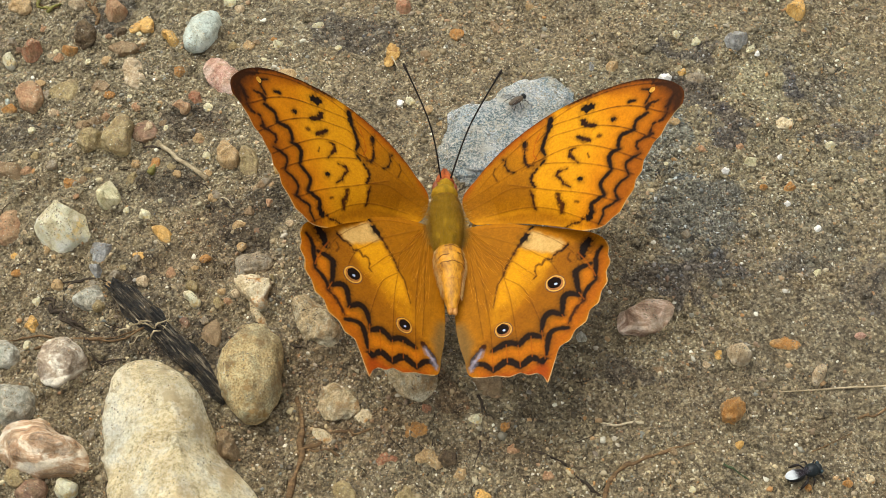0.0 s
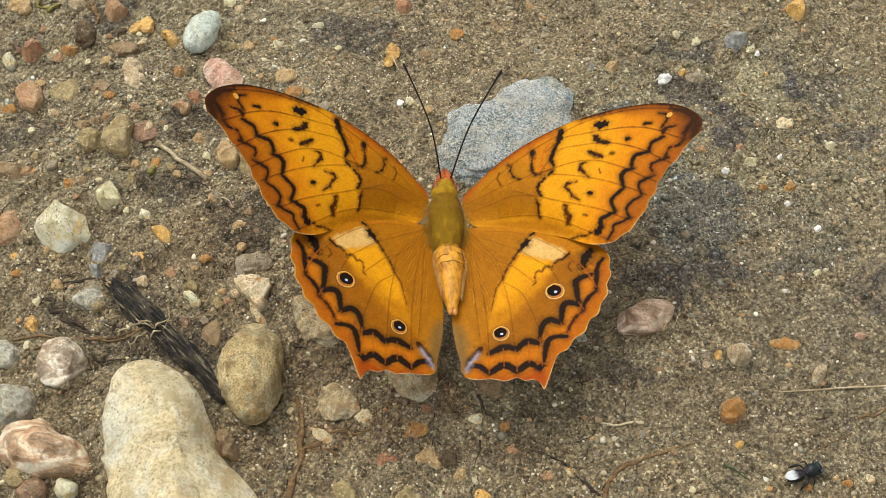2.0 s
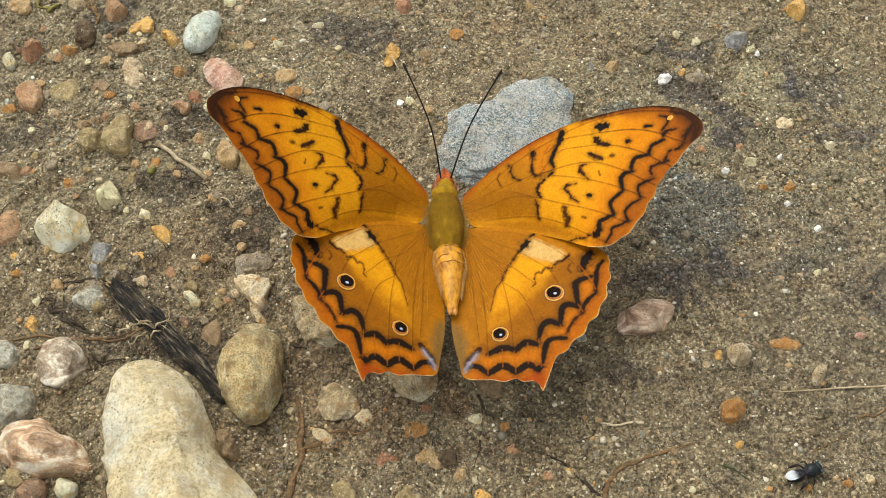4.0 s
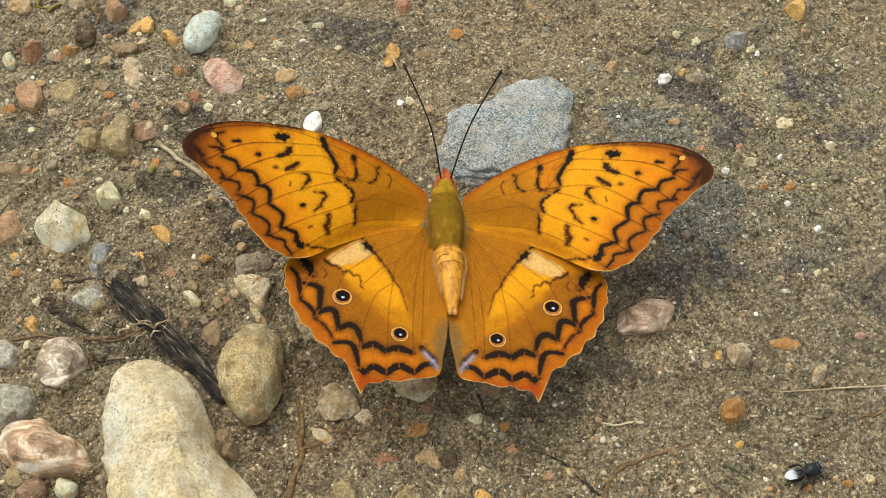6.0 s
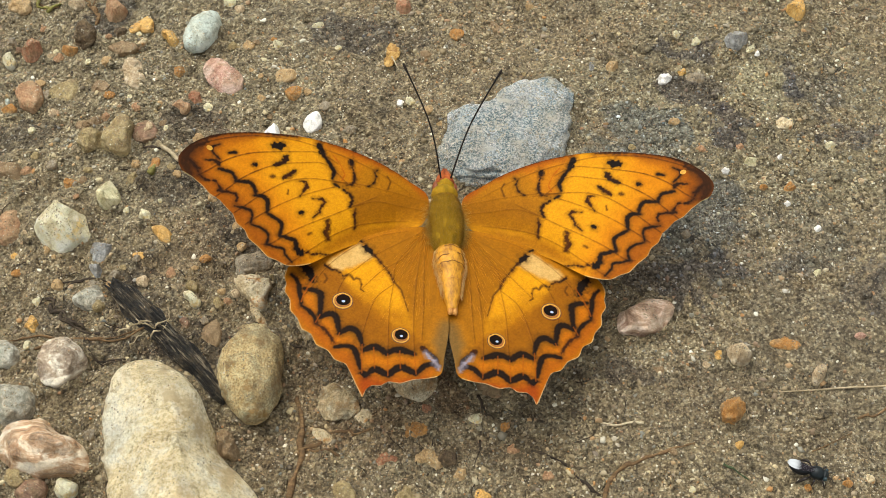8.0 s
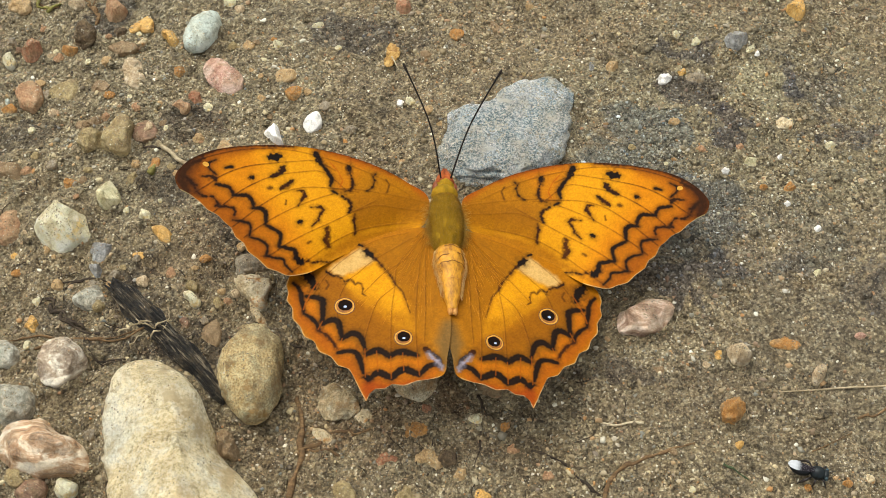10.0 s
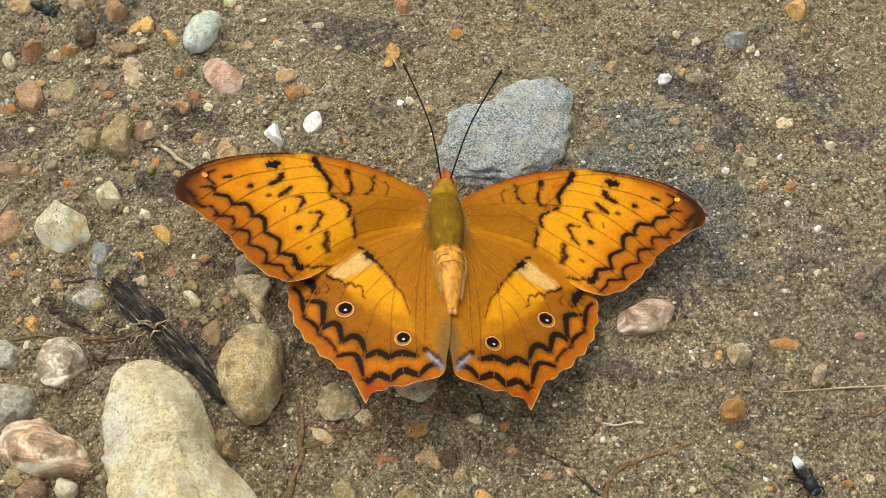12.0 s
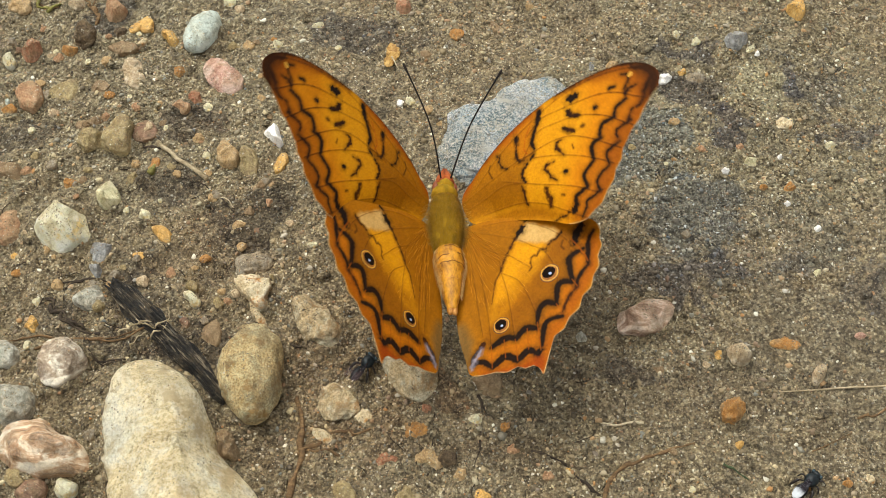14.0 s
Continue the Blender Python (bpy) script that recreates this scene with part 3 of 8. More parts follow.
# ---- stones ----
def stone(name, x, y, h, radii, mat, shape, seed, label, cuts=()):
    """A stone at x, y (mm) that rises h mm, with its plan given by radii at even turns from east; cuts: flat faces."""
    rng = np.random.default_rng(seed)
    big = max(radii) > 7
    lat, lon = (36, 72) if big else (22, 44)
    turn = np.linspace(0, 2 * math.pi, lon, endpoint=False)
    k = np.arange(len(radii) + 1) * 2 * math.pi / len(radii)
    r = np.interp(turn, k, list(radii) + [radii[0]])
    for _ in range(0 if shape == "flat" else lon // 40 + 1):
        r = 0.25 * np.roll(r, 1) + 0.5 * r + 0.25 * np.roll(r, -1)
    e = np.linspace(-math.pi / 2, math.pi / 2, lat + 1)[:, None]
    flat = {"round": 0.85, "flat": 0.30, "angular": 0.5, "rough": 0.7, "smooth": 0.8}[shape]
    ux = np.cos(e) ** flat * np.cos(turn)
    uy = np.cos(e) ** flat * np.sin(turn)
    uz = np.sign(np.sin(e)) * np.abs(np.sin(e)) ** (0.75 if shape == "angular" else 0.9) + 0 * ux
    for _ in range({"round": 0, "angular": 9 if name == "pebble" else 13, "flat": 0, "smooth": 3, "rough": 8}[shape]):
        n = rng.normal(size=3)
        n[2] = abs(n[2]) + (0.45 if shape == "angular" else 0.1)
        n /= np.linalg.norm(n)
        past = np.maximum(0, ux * n[0] + uy * n[1] + uz * n[2] - (rng.uniform(0.40, 0.74) if shape == "angular" and name == "pebble" else rng.uniform(0.56, 0.84) if shape == "angular" else rng.uniform(0.62, 0.88)))
        ux, uy, uz = ux - n[0] * past * 0.95, uy - n[1] * past * 0.95, uz - n[2] * past * 0.95
    for nx, ny, nz, d in cuts:
        past = np.maximum(0, ux * nx + uy * ny + uz * nz - d)
        ux, uy, uz = ux - nx * past * 0.9, uy - ny * past * 0.9, uz - nz * past * 0.9
    if shape in ("angular", "rough", "smooth"):  # facets leave the plan's outline as it is
        wide = np.hypot(ux, uy).max(0)
        wide = 0.25 * np.roll(wide, 1) + 0.5 * wide + 0.25 * np.roll(wide, -1)
        ux, uy = ux / wide, uy / wide
    amount = {"round": 0.06, "flat": 0.09, "angular": 0.055, "rough": 0.17, "smooth": 0.085}[shape]
    bumps = 1 + amount * fractal(ux * 2.2, uy * 2.2, uz * 2.2, seed + 50, 3) + 0.42 * amount * fractal(ux * 9, uy * 9, uz * 9, seed + 90, 2)
    if name == "pebble":
        h = 0.8 * h
    sunk = any(word in label for word in ("sunk", "crusted", "low", "clay"))
    thick = (0.92 if shape == "flat" else 0.66) * h  # the widest part lies above the soil
    if sunk and name == "pebble":
        h = 0.62 * h
    uz = uz / max(0.6, uz.max()) if shape in ("angular", "smooth", "rough") else uz
    X, Y, Z = ux * r * bumps, uy * r * bumps, uz * thick * (1 + 1.6 * (bumps - 1))
    ground = float(relief(x * MM, y * MM)) / MM
    SKIRTS.append((x, y, h, radii))
    co = np.stack([X, Y, Z], -1).reshape(-1, 3) * MM
    me = mesh_from(name, co.tolist(), grid_faces(lat + 1, lon, True), mat)
    if shape == "angular":
        me.set_sharp_from_angle(angle=radians(13))
    ob = new(name, me)
    ob.location = (x * MM, y * MM, (ground + h - thick) * MM)
    STONES.append((ob, max(radii)))
    return tagged(ob, label, "stone" if name == "stone" else "pebble", "stones on the soil")


def sprinkle(stones, low, high, seed, mat):
    """Loose sand lying on the upper faces of stones (pairs of stone and count), joined."""
    rng = random.Random(seed)
    parts = []
    for ob, count in stones:
        parts += grains_on(ob, count, low, high, seed, rng)
    dust = new("sand", mesh_from("sand", *joined(*parts), mat, False))
    return tagged(dust, "loose sand grains lying on stones", "sand", kind="stuff")


def grains_on(ob, count, low, high, seed, rng):
    faces = [p for p in ob.data.polygons if p.normal.z > 0.55 and p.area > 0]
    picks = rng.choices(faces, [p.area for p in faces], k=count)
    parts = []
    for p in picks:
        a, b, c = (ob.data.vertices[i].co for i in rng.sample(list(p.vertices), 3))
        u, v = sorted((rng.random(), rng.random()))
        place = a * u + b * (v - u) + c * (1 - v) + ob.location
        if float(vnoise(place.x / MM / 2.5, place.y / MM / 2.5, 0, seed)) < -0.15:
            continue
        size = low + (high - low) * rng.random() ** 3
        rough = [Vector(d) * size * rng.uniform(0.65, 1.35) * MM for d in ((1, 0, 0), (0, 1, 0), (-1, 0, 0), (0, -1, 0), (0, 0, 0.8), (0, 0, -0.8))]
        turn = Matrix.Rotation(rng.uniform(0, 6.28), 3, "Z")
        parts.append(([place + turn @ q for q in rough], [(0, 1, 4), (1, 2, 4), (2, 3, 4), (3, 0, 4), (1, 0, 5), (2, 1, 5), (3, 2, 5), (0, 3, 5)]))
    return parts


big_rock = stone("stone", -40.41, -41.46, 11, [6.9, 5.6, 5.6, 6.4, 8.2, 11.4, 17.2, 20.4, 16.8, 14.3, 13.0, 12.7, 13.4, 15.0, 16.7, 18.9, 19.9, 19.5, 15.5, 9.6], CREAM_ROCK, "round", 1, "large smooth cream and grey river stone sunk in wet soil", cuts=((0.72, 0.25, 0.65, 0.52), (-0.6, 0.0, 0.8, 0.72)))
olive_rock = stone("stone", -31.82, -25.64, 7, [5.3, 5.6, 7.6, 8.9, 7.9, 6.5, 5.6, 5.2, 5.3, 6.1, 7.6, 9.1, 7.1, 5.9], OLIVE_ROCK, "round", 2, "rounded olive brown river stone crusted with soil")
stone("stone", -33.02, -9.78, 3, [3.0, 3.4, 4.3, 4.2, 4.4, 4.6, 2.7, 1.6, 1.2, 1.0, 1.1, 1.5, 4.8, 2.9], CREAM_STAINED, "rough", 3, "cream stone with orange clay stain, partly buried")
slab = stone("stone", 12.6, 25.12, 3.5, [10.3, 12.0, 15.7, 15.7, 12.5, 9.8, 8.2, 7.8, 9.2, 11.9, 12.2, 13.4, 15.0, 13.9, 11.7, 10.7, 10.1, 10.3, 10.5, 9.9], GREY_SLAB, "flat", 4, "flat blue-grey granite slab dusted with sand")
stone("stone", -68.18, 3.8, 5.5, [5.4, 5.4, 5.0, 4.9, 5.2, 5.6, 5.1, 4.6, 4.6, 5.1, 5.5, 6.0], CREAM, "angular", 5, "chunky cream white limestone pebble")
stone("stone", -47.16, 48.9, 4, [3.2, 4.2, 5.3, 4.8, 3.6, 3.3, 3.1, 4.0, 5.3, 4.8, 3.7, 3.2], BLUE_GREY, "round", 6, "smooth pale blue-grey oval pebble")
stone("stone", -42.14, 38.55, 2.2, [2.9, 2.1, 2.2, 3.4, 5.0, 5.0, 3.4, 2.9, 3.1, 4.1, 4.6, 5.0], PINK, "angular", 7, "flat pink wedge-shaped stone chip")
stone("stone", 34.44, -14.12, 3.8, [4.3, 6.1, 4.3, 3.2, 2.8, 3.3, 5.2, 5.6, 4.0, 3.7, 3.4, 3.8], PINK_GREY, "angular", 8, "pinkish grey layered rock chip on sand")
stone("stone", -63.32, -23.31, 5, [3.8, 3.6, 3.9, 4.2, 4.6, 4.3, 3.8, 4.0, 4.8, 4.3, 3.8, 3.5], BROWN_WHITE, "smooth", 9, "brown and white veined quartz pebble")
stone("stone", -69.96, -30.74, 5, [3.5, 4.4, 4.1, 3.9, 4.0, 3.8, 3.7, 4.2, 4.3, 3.7, 3.4, 3.2], GREY_SPECK, "angular", 10, "pale grey speckled pebble in damp soil")
stone("stone", -63.74, -38.45, 5.5, [6.1, 4.0, 3.5, 3.8, 5.1, 5.8, 7.3, 8.0, 6.4, 5.3, 5.0, 4.8, 5.7, 9.0], BANDED, "angular", 11, "glossy pink and brown banded stone")
stone("stone", -60.38, 24.07, 2.6, [2.1, 2.4, 4.3, 4.9, 2.6, 2.4, 3.0, 3.5, 3.2, 3.9, 4.6, 2.5], OLIVE, "flat", 12, "olive green wedge-shaped pebble")
stone("stone", -60.46, 10.48, 4, [2.1, 2.1, 2.3, 3.1, 3.0, 2.3, 2.2, 2.1, 2.4, 2.9, 3.1, 2.5], PALE_GREEN, "smooth", 13, "translucent pale green quartz pebble")
stone("stone", -49.7, 2.6, 2, [1.9, 1.4, 1.3, 1.6, 2.0, 2.5, 1.3, 1.1, 1.2, 1.6, 2.6, 1.9], YELLOW, "angular", 14, "bright ochre stone flake on damp soil")
stone("stone", -43.18, -10.63, 2, [1.0, 0.8, 0.8, 1.2, 2.2, 2.0, 1.0, 0.8, 0.9, 1.4, 2.0, 2.1], CREAM, "smooth", 15, "small cream shell-like stone shard")
stone("stone", -53.57, 48.4, 2.5, [1.4, 1.1, 1.2, 1.8, 2.4, 2.8, 1.2, 0.9, 1.0, 1.4, 3.3, 2.2], YELLOW, "angular", 16, "tan yellow stone chip on damp soil")
stone("stone", -31.38, 23.79, 2.5, [1.3, 1.2, 1.5, 2.4, 2.1, 2.5, 1.4, 1.2, 1.3, 1.8, 3.0, 1.8], WHITE, "angular", 17, "bright white quartz shard on damp soil")
stone("stone", 70.23, 54.95, 3, [1.9, 2.0, 2.6, 2.6, 2.0, 2.0, 2.0, 2.2, 2.2, 2.6, 2.1, 2.1], YELLOW, "angular", 18, "honey yellow angular quartz pebble")
stone("stone", 49.5, -21.18, 4, [1.9, 2.2, 2.1, 2.3, 2.2, 2.4, 2.2, 1.9, 2.0, 2.2, 2.6, 2.3], TAN_GREY, "angular", 19, "brown pebble with a pale top")
stone("stone", 47.45, -31.58, 4, [1.9, 2.3, 2.4, 2.2, 2.0, 2.3, 2.0, 2.2, 2.4, 2.3, 2.0, 2.0], OCHRE, "rough", 20, "rusty ochre lump of stone on sand")
stone("stone", 62.54, -24.89, 3, [1.0, 1.6, 2.2, 1.5, 1.1, 1.0, 1.1, 1.6, 2.5, 1.7, 1.1, 0.9], TAN_GREY, "smooth", 21, "pale tan pebble on sand")
stone("stone", -5.55, -25.3, 3.4, [4.6, 5.1, 5.0, 5.3, 5.7, 5.2, 3.6, 3.3, 3.6, 4.3, 5.4, 5.1], TAN_CRUST, "angular", 22, "tan and grey rock half buried in sand")
crust_rock = stone("stone", -21.32, -15.23, 3, [3.5, 2.8, 2.9, 3.7, 6.2, 5.0, 3.8, 3.6, 3.9, 4.9, 6.4, 5.2], TAN_CRUST, "rough", 23, "low soil-crusted grey rock")
stone("stone", -17.62, -29.12, 1, [2.9, 3.1, 3.2, 3.9, 3.9, 3.7, 2.9, 2.9, 3.6, 3.8, 3.8, 3.8], TAN_CRUST, "rough", 24, "low cream-crusted stone in brown soil")
stone("pebble", -34.69, -37.9, 4.25, [1.5, 1.4, 2.4, 2.8, 1.5, 1.5, 2.4, 2.8], BROWN, "rough", 25, "lump of brown mud against a large stone")
stone("pebble", -12.86, -32.04, 0.85, [1.4, 1.4, 1.2, 1.2, 1.4, 1.4, 1.2, 1.2], CREAM_STAINED, "rough", 26, "crusted cream stone chip in the soil")
stone("pebble", 7.88, -25.77, 2.12, [3.4, 3.4, 3.3, 3.3, 3.4, 3.4, 3.3, 3.3], BROWN, "smooth", 27, "brown grey stone sunk in sand")
stone("pebble", -53.71, 6.86, 2.12, [1.3, 1.3, 1.4, 1.5, 1.3, 1.3, 1.4, 1.5], CREAM, "angular", 28, "small cream pebble on damp soil")
stone("pebble", -70.26, 48.63, 3.4, [2.4, 2.4, 2.9, 2.9, 2.4, 2.4, 2.9, 2.9], DARK_LUMP, "rough", 29, "dark clod of crumbly soil")
stone("pebble", -50.8, 40.12, 2.12, [1.2, 1.2, 1.4, 1.4, 1.2, 1.2, 1.4, 1.4], OCHRE, "angular", 30, "small orange-brown pebble on damp soil")
stone("pebble", -82.23, 30.91, 1.7, [1.4, 1.2, 1.2, 1.4, 1.4, 1.2, 1.2, 1.4], OCHRE, "angular", 31, "small orange-brown pebble on damp soil")
stone("pebble", -82.63, 32.52, 1.7, [0.8, 0.7, 0.8, 0.8, 0.8, 0.7, 0.8, 0.8], BLUE_GREY, "angular", 32, "small pale blue-grey pebble")
stone("pebble", -77.7, 4.48, 3.4, [3.4, 3.2, 3.7, 3.9, 3.4, 3.2, 3.7, 4.0], RED_TAN, "angular", 33, "reddish tan stone half sunk in soil")
stone("pebble", -73.48, -21.37, 3.4, [2.5, 2.1, 2.3, 2.8, 2.5, 2.1, 2.3, 2.8], GREY_SPECK, "smooth", 34, "pale grey speckled pebble in damp soil")
stone("pebble", -24.5, 27.52, 2.55, [1.8, 2.0, 2.3, 2.0, 1.8, 2.0, 2.3, 2.0], WHITE, "angular", 35, "bright white quartz pebble on damp soil")
stone("pebble", -30.32, 38.42, 1.7, [2.3, 2.1, 1.7, 1.8, 2.3, 2.1, 1.7, 1.8], TAN, "angular", 36, "flat tan stone chip on damp soil")
stone("pebble", -28.43, 34.47, 2.12, [1.6, 1.6, 1.8, 1.7, 1.6, 1.6, 1.8, 1.7], OCHRE, "angular", 37, "small orange-brown pebble on damp soil")
stone("pebble", -7.78, 56.17, 2.12, [2.0, 2.0, 2.1, 2.1, 2.0, 2.0, 2.1, 2.1], RED, "angular", 39, "dull red sandstone pebble on damp soil")
stone("pebble", 10.17, 51.8, 1.27, [1.8, 1.4, 1.3, 1.7, 1.8, 1.4, 1.3, 1.7], BROWN, "angular", 40, "brown grey stone sunk in sand")
stone("pebble", 32.91, 41.53, 2.12, [1.5, 1.6, 1.7, 1.6, 1.5, 1.6, 1.7, 1.6], TAN, "angular", 41, "small tan pebble on damp soil")
stone("pebble", 42.4, 37.62, 2.12, [1.2, 1.4, 1.2, 1.1, 1.2, 1.4, 1.2, 1.1], WHITE, "rough", 42, "small white quartz pebble on damp soil")
stone("pebble", 59.87, 45.32, 1.7, [0.9, 1.0, 1.0, 0.9, 0.9, 1.0, 1.0, 0.9], CREAM, "angular", 43, "small cream pebble on damp soil")
stone("pebble", 61.18, 44.14, 1.27, [0.7, 0.7, 0.7, 0.6, 0.7, 0.7, 0.7, 0.6], WHITE, "angular", 44, "small white quartz pebble on damp soil")
stone("pebble", 56.86, 19.03, 2.12, [1.2, 1.4, 1.4, 1.2, 1.2, 1.4, 1.4, 1.2], PALE_GREEN, "angular", 45, "small pale quartz pebble on damp soil")
stone("pebble", 72.02, 22.37, 1.53, [1.0, 0.9, 1.0, 1.0, 1.0, 0.9, 1.0, 1.0], CREAM, "angular", 46, "small cream pebble on damp soil")
stone("pebble", 63.36, 13.2, 1.7, [1.3, 1.4, 1.2, 1.2, 1.3, 1.4, 1.2, 1.2], OCHRE, "angular", 47, "small orange-brown pebble on damp soil")
stone("pebble", 58.46, 13.28, 1.27, [0.7, 0.8, 0.7, 0.7, 0.7, 0.8, 0.7, 0.7], OCHRE, "angular", 48, "small orange-brown pebble on damp soil")
stone("pebble", 46.64, -20.91, 1.7, [0.9, 1.0, 0.9, 0.9, 0.9, 1.0, 0.9, 0.9], YELLOW, "rough", 49, "tan yellow stone chip on damp soil")
stone("pebble", 58.38, -18.78, 1.02, [3.0, 1.3, 1.1, 1.7, 3.0, 1.3, 1.1, 1.7], OCHRE, "rough", 50, "flat crumbling orange clay lump")
stone("pebble", -64.95, -45.63, 3.4, [2.5, 2.6, 2.3, 2.2, 2.5, 2.6, 2.3, 2.2], DARK_RED, "smooth", 51, "dark red banded pebble on damp soil")
stone("pebble", -59.65, -44.79, 3.4, [2.0, 1.8, 1.8, 2.0, 2.0, 1.8, 1.8, 2.0], CREAM, "smooth", 52, "rounded cream pebble on damp soil")
stone("pebble", -67.93, -42.94, 2.12, [1.8, 1.6, 1.7, 1.9, 1.8, 1.6, 1.7, 1.9], OLIVE, "smooth", 53, "flat olive brown pebble on damp soil")
stone("pebble", -24.67, 51.15, 1.53, [1.3, 0.9, 0.9, 1.3, 1.3, 0.9, 0.9, 1.3], CREAM, "angular", 54, "small cream stone shard on damp soil")
stone("pebble", -32.25, 46.18, 1.7, [1.0, 1.0, 1.1, 1.1, 1.0, 1.0, 1.1, 1.1], CREAM, "angular", 55, "small cream pebble on damp soil")
stone("pebble", -6.23, 33.07, 1.7, [1.1, 1.1, 1.2, 1.1, 1.1, 1.1, 1.2, 1.1], CREAM, "angular", 56, "small cream pebble on damp soil")
stone("pebble", -8.05, 32.62, 1.27, [0.8, 0.8, 0.9, 0.8, 0.8, 0.8, 0.9, 0.8], WHITE, "angular", 57, "small white quartz pebble on damp soil")
stone("pebble", -2.88, 30.41, 1.53, [1.0, 1.0, 1.1, 1.0, 1.0, 1.0, 1.1, 1.0], TAN, "angular", 58, "small tan pebble on damp soil")
stone("pebble", -0.42, 27.4, 1.27, [0.8, 0.8, 0.8, 0.8, 0.8, 0.8, 0.8, 0.8], TAN, "angular", 59, "small tan pebble on damp soil")
stone("pebble", -53.4, -1.68, 1.53, [1.4, 1.0, 0.9, 1.3, 1.4, 1.0, 0.9, 1.3], YELLOW, "rough", 60, "tan yellow stone chip on damp soil")
stone("pebble", 70.71, -17.53, 1.27, [0.9, 0.8, 0.7, 0.7, 0.9, 0.8, 0.7, 0.7], PINK, "rough", 61, "small pink stone chip on damp soil")
stone("pebble", 64.21, -44.02, 1.53, [0.9, 0.8, 0.7, 0.7, 0.9, 0.8, 0.7, 0.7], OCHRE, "angular", 62, "small orange-brown pebble on damp soil")
stone("pebble", 68.11, -43.18, 1.7, [0.9, 0.9, 0.9, 0.9, 0.9, 0.9, 0.9, 0.9], CREAM_STAINED, "angular", 63, "small cream pebble on damp soil")
stone("pebble", 57.86, -44.65, 1.27, [0.7, 0.7, 0.6, 0.6, 0.7, 0.7, 0.6, 0.6], OCHRE, "angular", 64, "small orange-brown pebble on damp soil")
stone("pebble", 47.91, -37.19, 1.53, [0.7, 0.8, 0.8, 0.7, 0.7, 0.8, 0.8, 0.7], YELLOW, "rough", 65, "tan yellow stone chip on damp soil")
stone("pebble", 36.23, -23.9, 1.27, [1.3, 1.1, 0.8, 0.9, 1.3, 1.1, 0.8, 0.9], BROWN, "angular", 66, "brown grey stone sunk in sand")
stone("pebble", 23.25, -17.92, 1.7, [1.3, 1.1, 1.1, 1.2, 1.3, 1.1, 1.1, 1.2], GREY_SPECK, "angular", 67, "small pale grey stone chip")
stone("pebble", -51.22, 10.15, 0.85, [0.5, 0.5, 0.6, 0.6, 0.5, 0.5, 0.6, 0.6], CREAM, "angular", 68, "small cream pebble on damp soil")
stone("pebble", -33.03, -16.51, 1.7, [1.2, 0.8, 0.9, 1.8, 1.2, 0.8, 0.9, 1.8], OLIVE, "angular", 69, "small olive brown pebble on damp soil")
stone("pebble", -2.69, -31.06, 1.02, [0.9, 0.9, 0.9, 1.0, 0.9, 0.9, 0.9, 1.0], RED, "rough", 70, "small red sandstone pebble on damp soil")
stone("pebble", 14.01, -16.99, 1.27, [1.2, 1.0, 0.9, 0.9, 1.2, 1.0, 0.9, 1.0], GREY, "rough", 71, "small grey pebble on damp soil")
stone("pebble", 10.03, -34.06, 1.02, [0.9, 1.0, 0.9, 0.8, 0.9, 1.0, 0.9, 0.8], OCHRE, "rough", 72, "small orange-brown pebble on damp soil")
stone("pebble", 20.23, -41.42, 1.27, [0.6, 0.6, 0.6, 0.7, 0.6, 0.6, 0.6, 0.7], YELLOW, "angular", 73, "tan yellow stone chip on damp soil")
stone("pebble", 16.77, -42.32, 0.85, [1.1, 1.0, 0.9, 0.9, 1.1, 1.0, 0.9, 0.9], RED_TAN, "rough", 74, "reddish clay lump in the soil")
stone("pebble", -57.05, -42.61, 1.7, [2.4, 1.1, 0.9, 1.5, 2.4, 1.1, 0.9, 1.5], BROWN, "rough", 75, "reddish brown stone crusted with soil")
stone("pebble", -57.19, -35.58, 1.27, [1.2, 1.1, 1.1, 1.2, 1.2, 1.1, 1.1, 1.2], GREY, "rough", 76, "small grey pebble on damp soil")
stone("pebble", -65.39, -33.1, 1.27, [0.9, 0.8, 0.8, 0.9, 0.9, 0.8, 0.8, 0.9], TAN, "angular", 77, "small tan pebble on damp soil")
stone("pebble", -30.14, -34.59, 1.27, [1.0, 0.8, 0.8, 0.9, 1.0, 0.8, 0.8, 0.9], CREAM_STAINED, "angular", 78, "small cream pebble on damp soil")
stone("pebble", -34.81, -32.6, 1.27, [0.8, 0.7, 0.8, 1.0, 0.8, 0.7, 0.8, 1.0], RED_TAN, "angular", 79, "reddish tan pebble on damp soil")
stone("pebble", 28.9, 41.81, 1.53, [0.8, 0.9, 1.1, 0.8, 0.8, 0.9, 1.1, 0.8], DARK_GREY, "angular", 80, "dark grey pebble on damp soil")
stone("pebble", 43.35, 27.59, 1.02, [1.1, 1.0, 0.9, 0.9, 1.1, 1.0, 0.9, 0.9], TAN, "rough", 81, "small tan pebble on damp soil")
stone("pebble", 43.34, 2.88, 1.02, [0.9, 0.9, 0.8, 0.8, 0.9, 0.9, 0.8, 0.8], GREY, "rough", 82, "small grey pebble on damp soil")
stone("pebble", 66.84, 4.14, 1.27, [0.7, 0.8, 0.8, 0.7, 0.7, 0.8, 0.8, 0.7], WHITE, "angular", 83, "small white quartz pebble on damp soil")
stone("pebble", 62.42, 9.87, 1.02, [0.6, 0.6, 0.6, 0.6, 0.6, 0.6, 0.6, 0.6], WHITE, "angular", 84, "small white quartz pebble on damp soil")
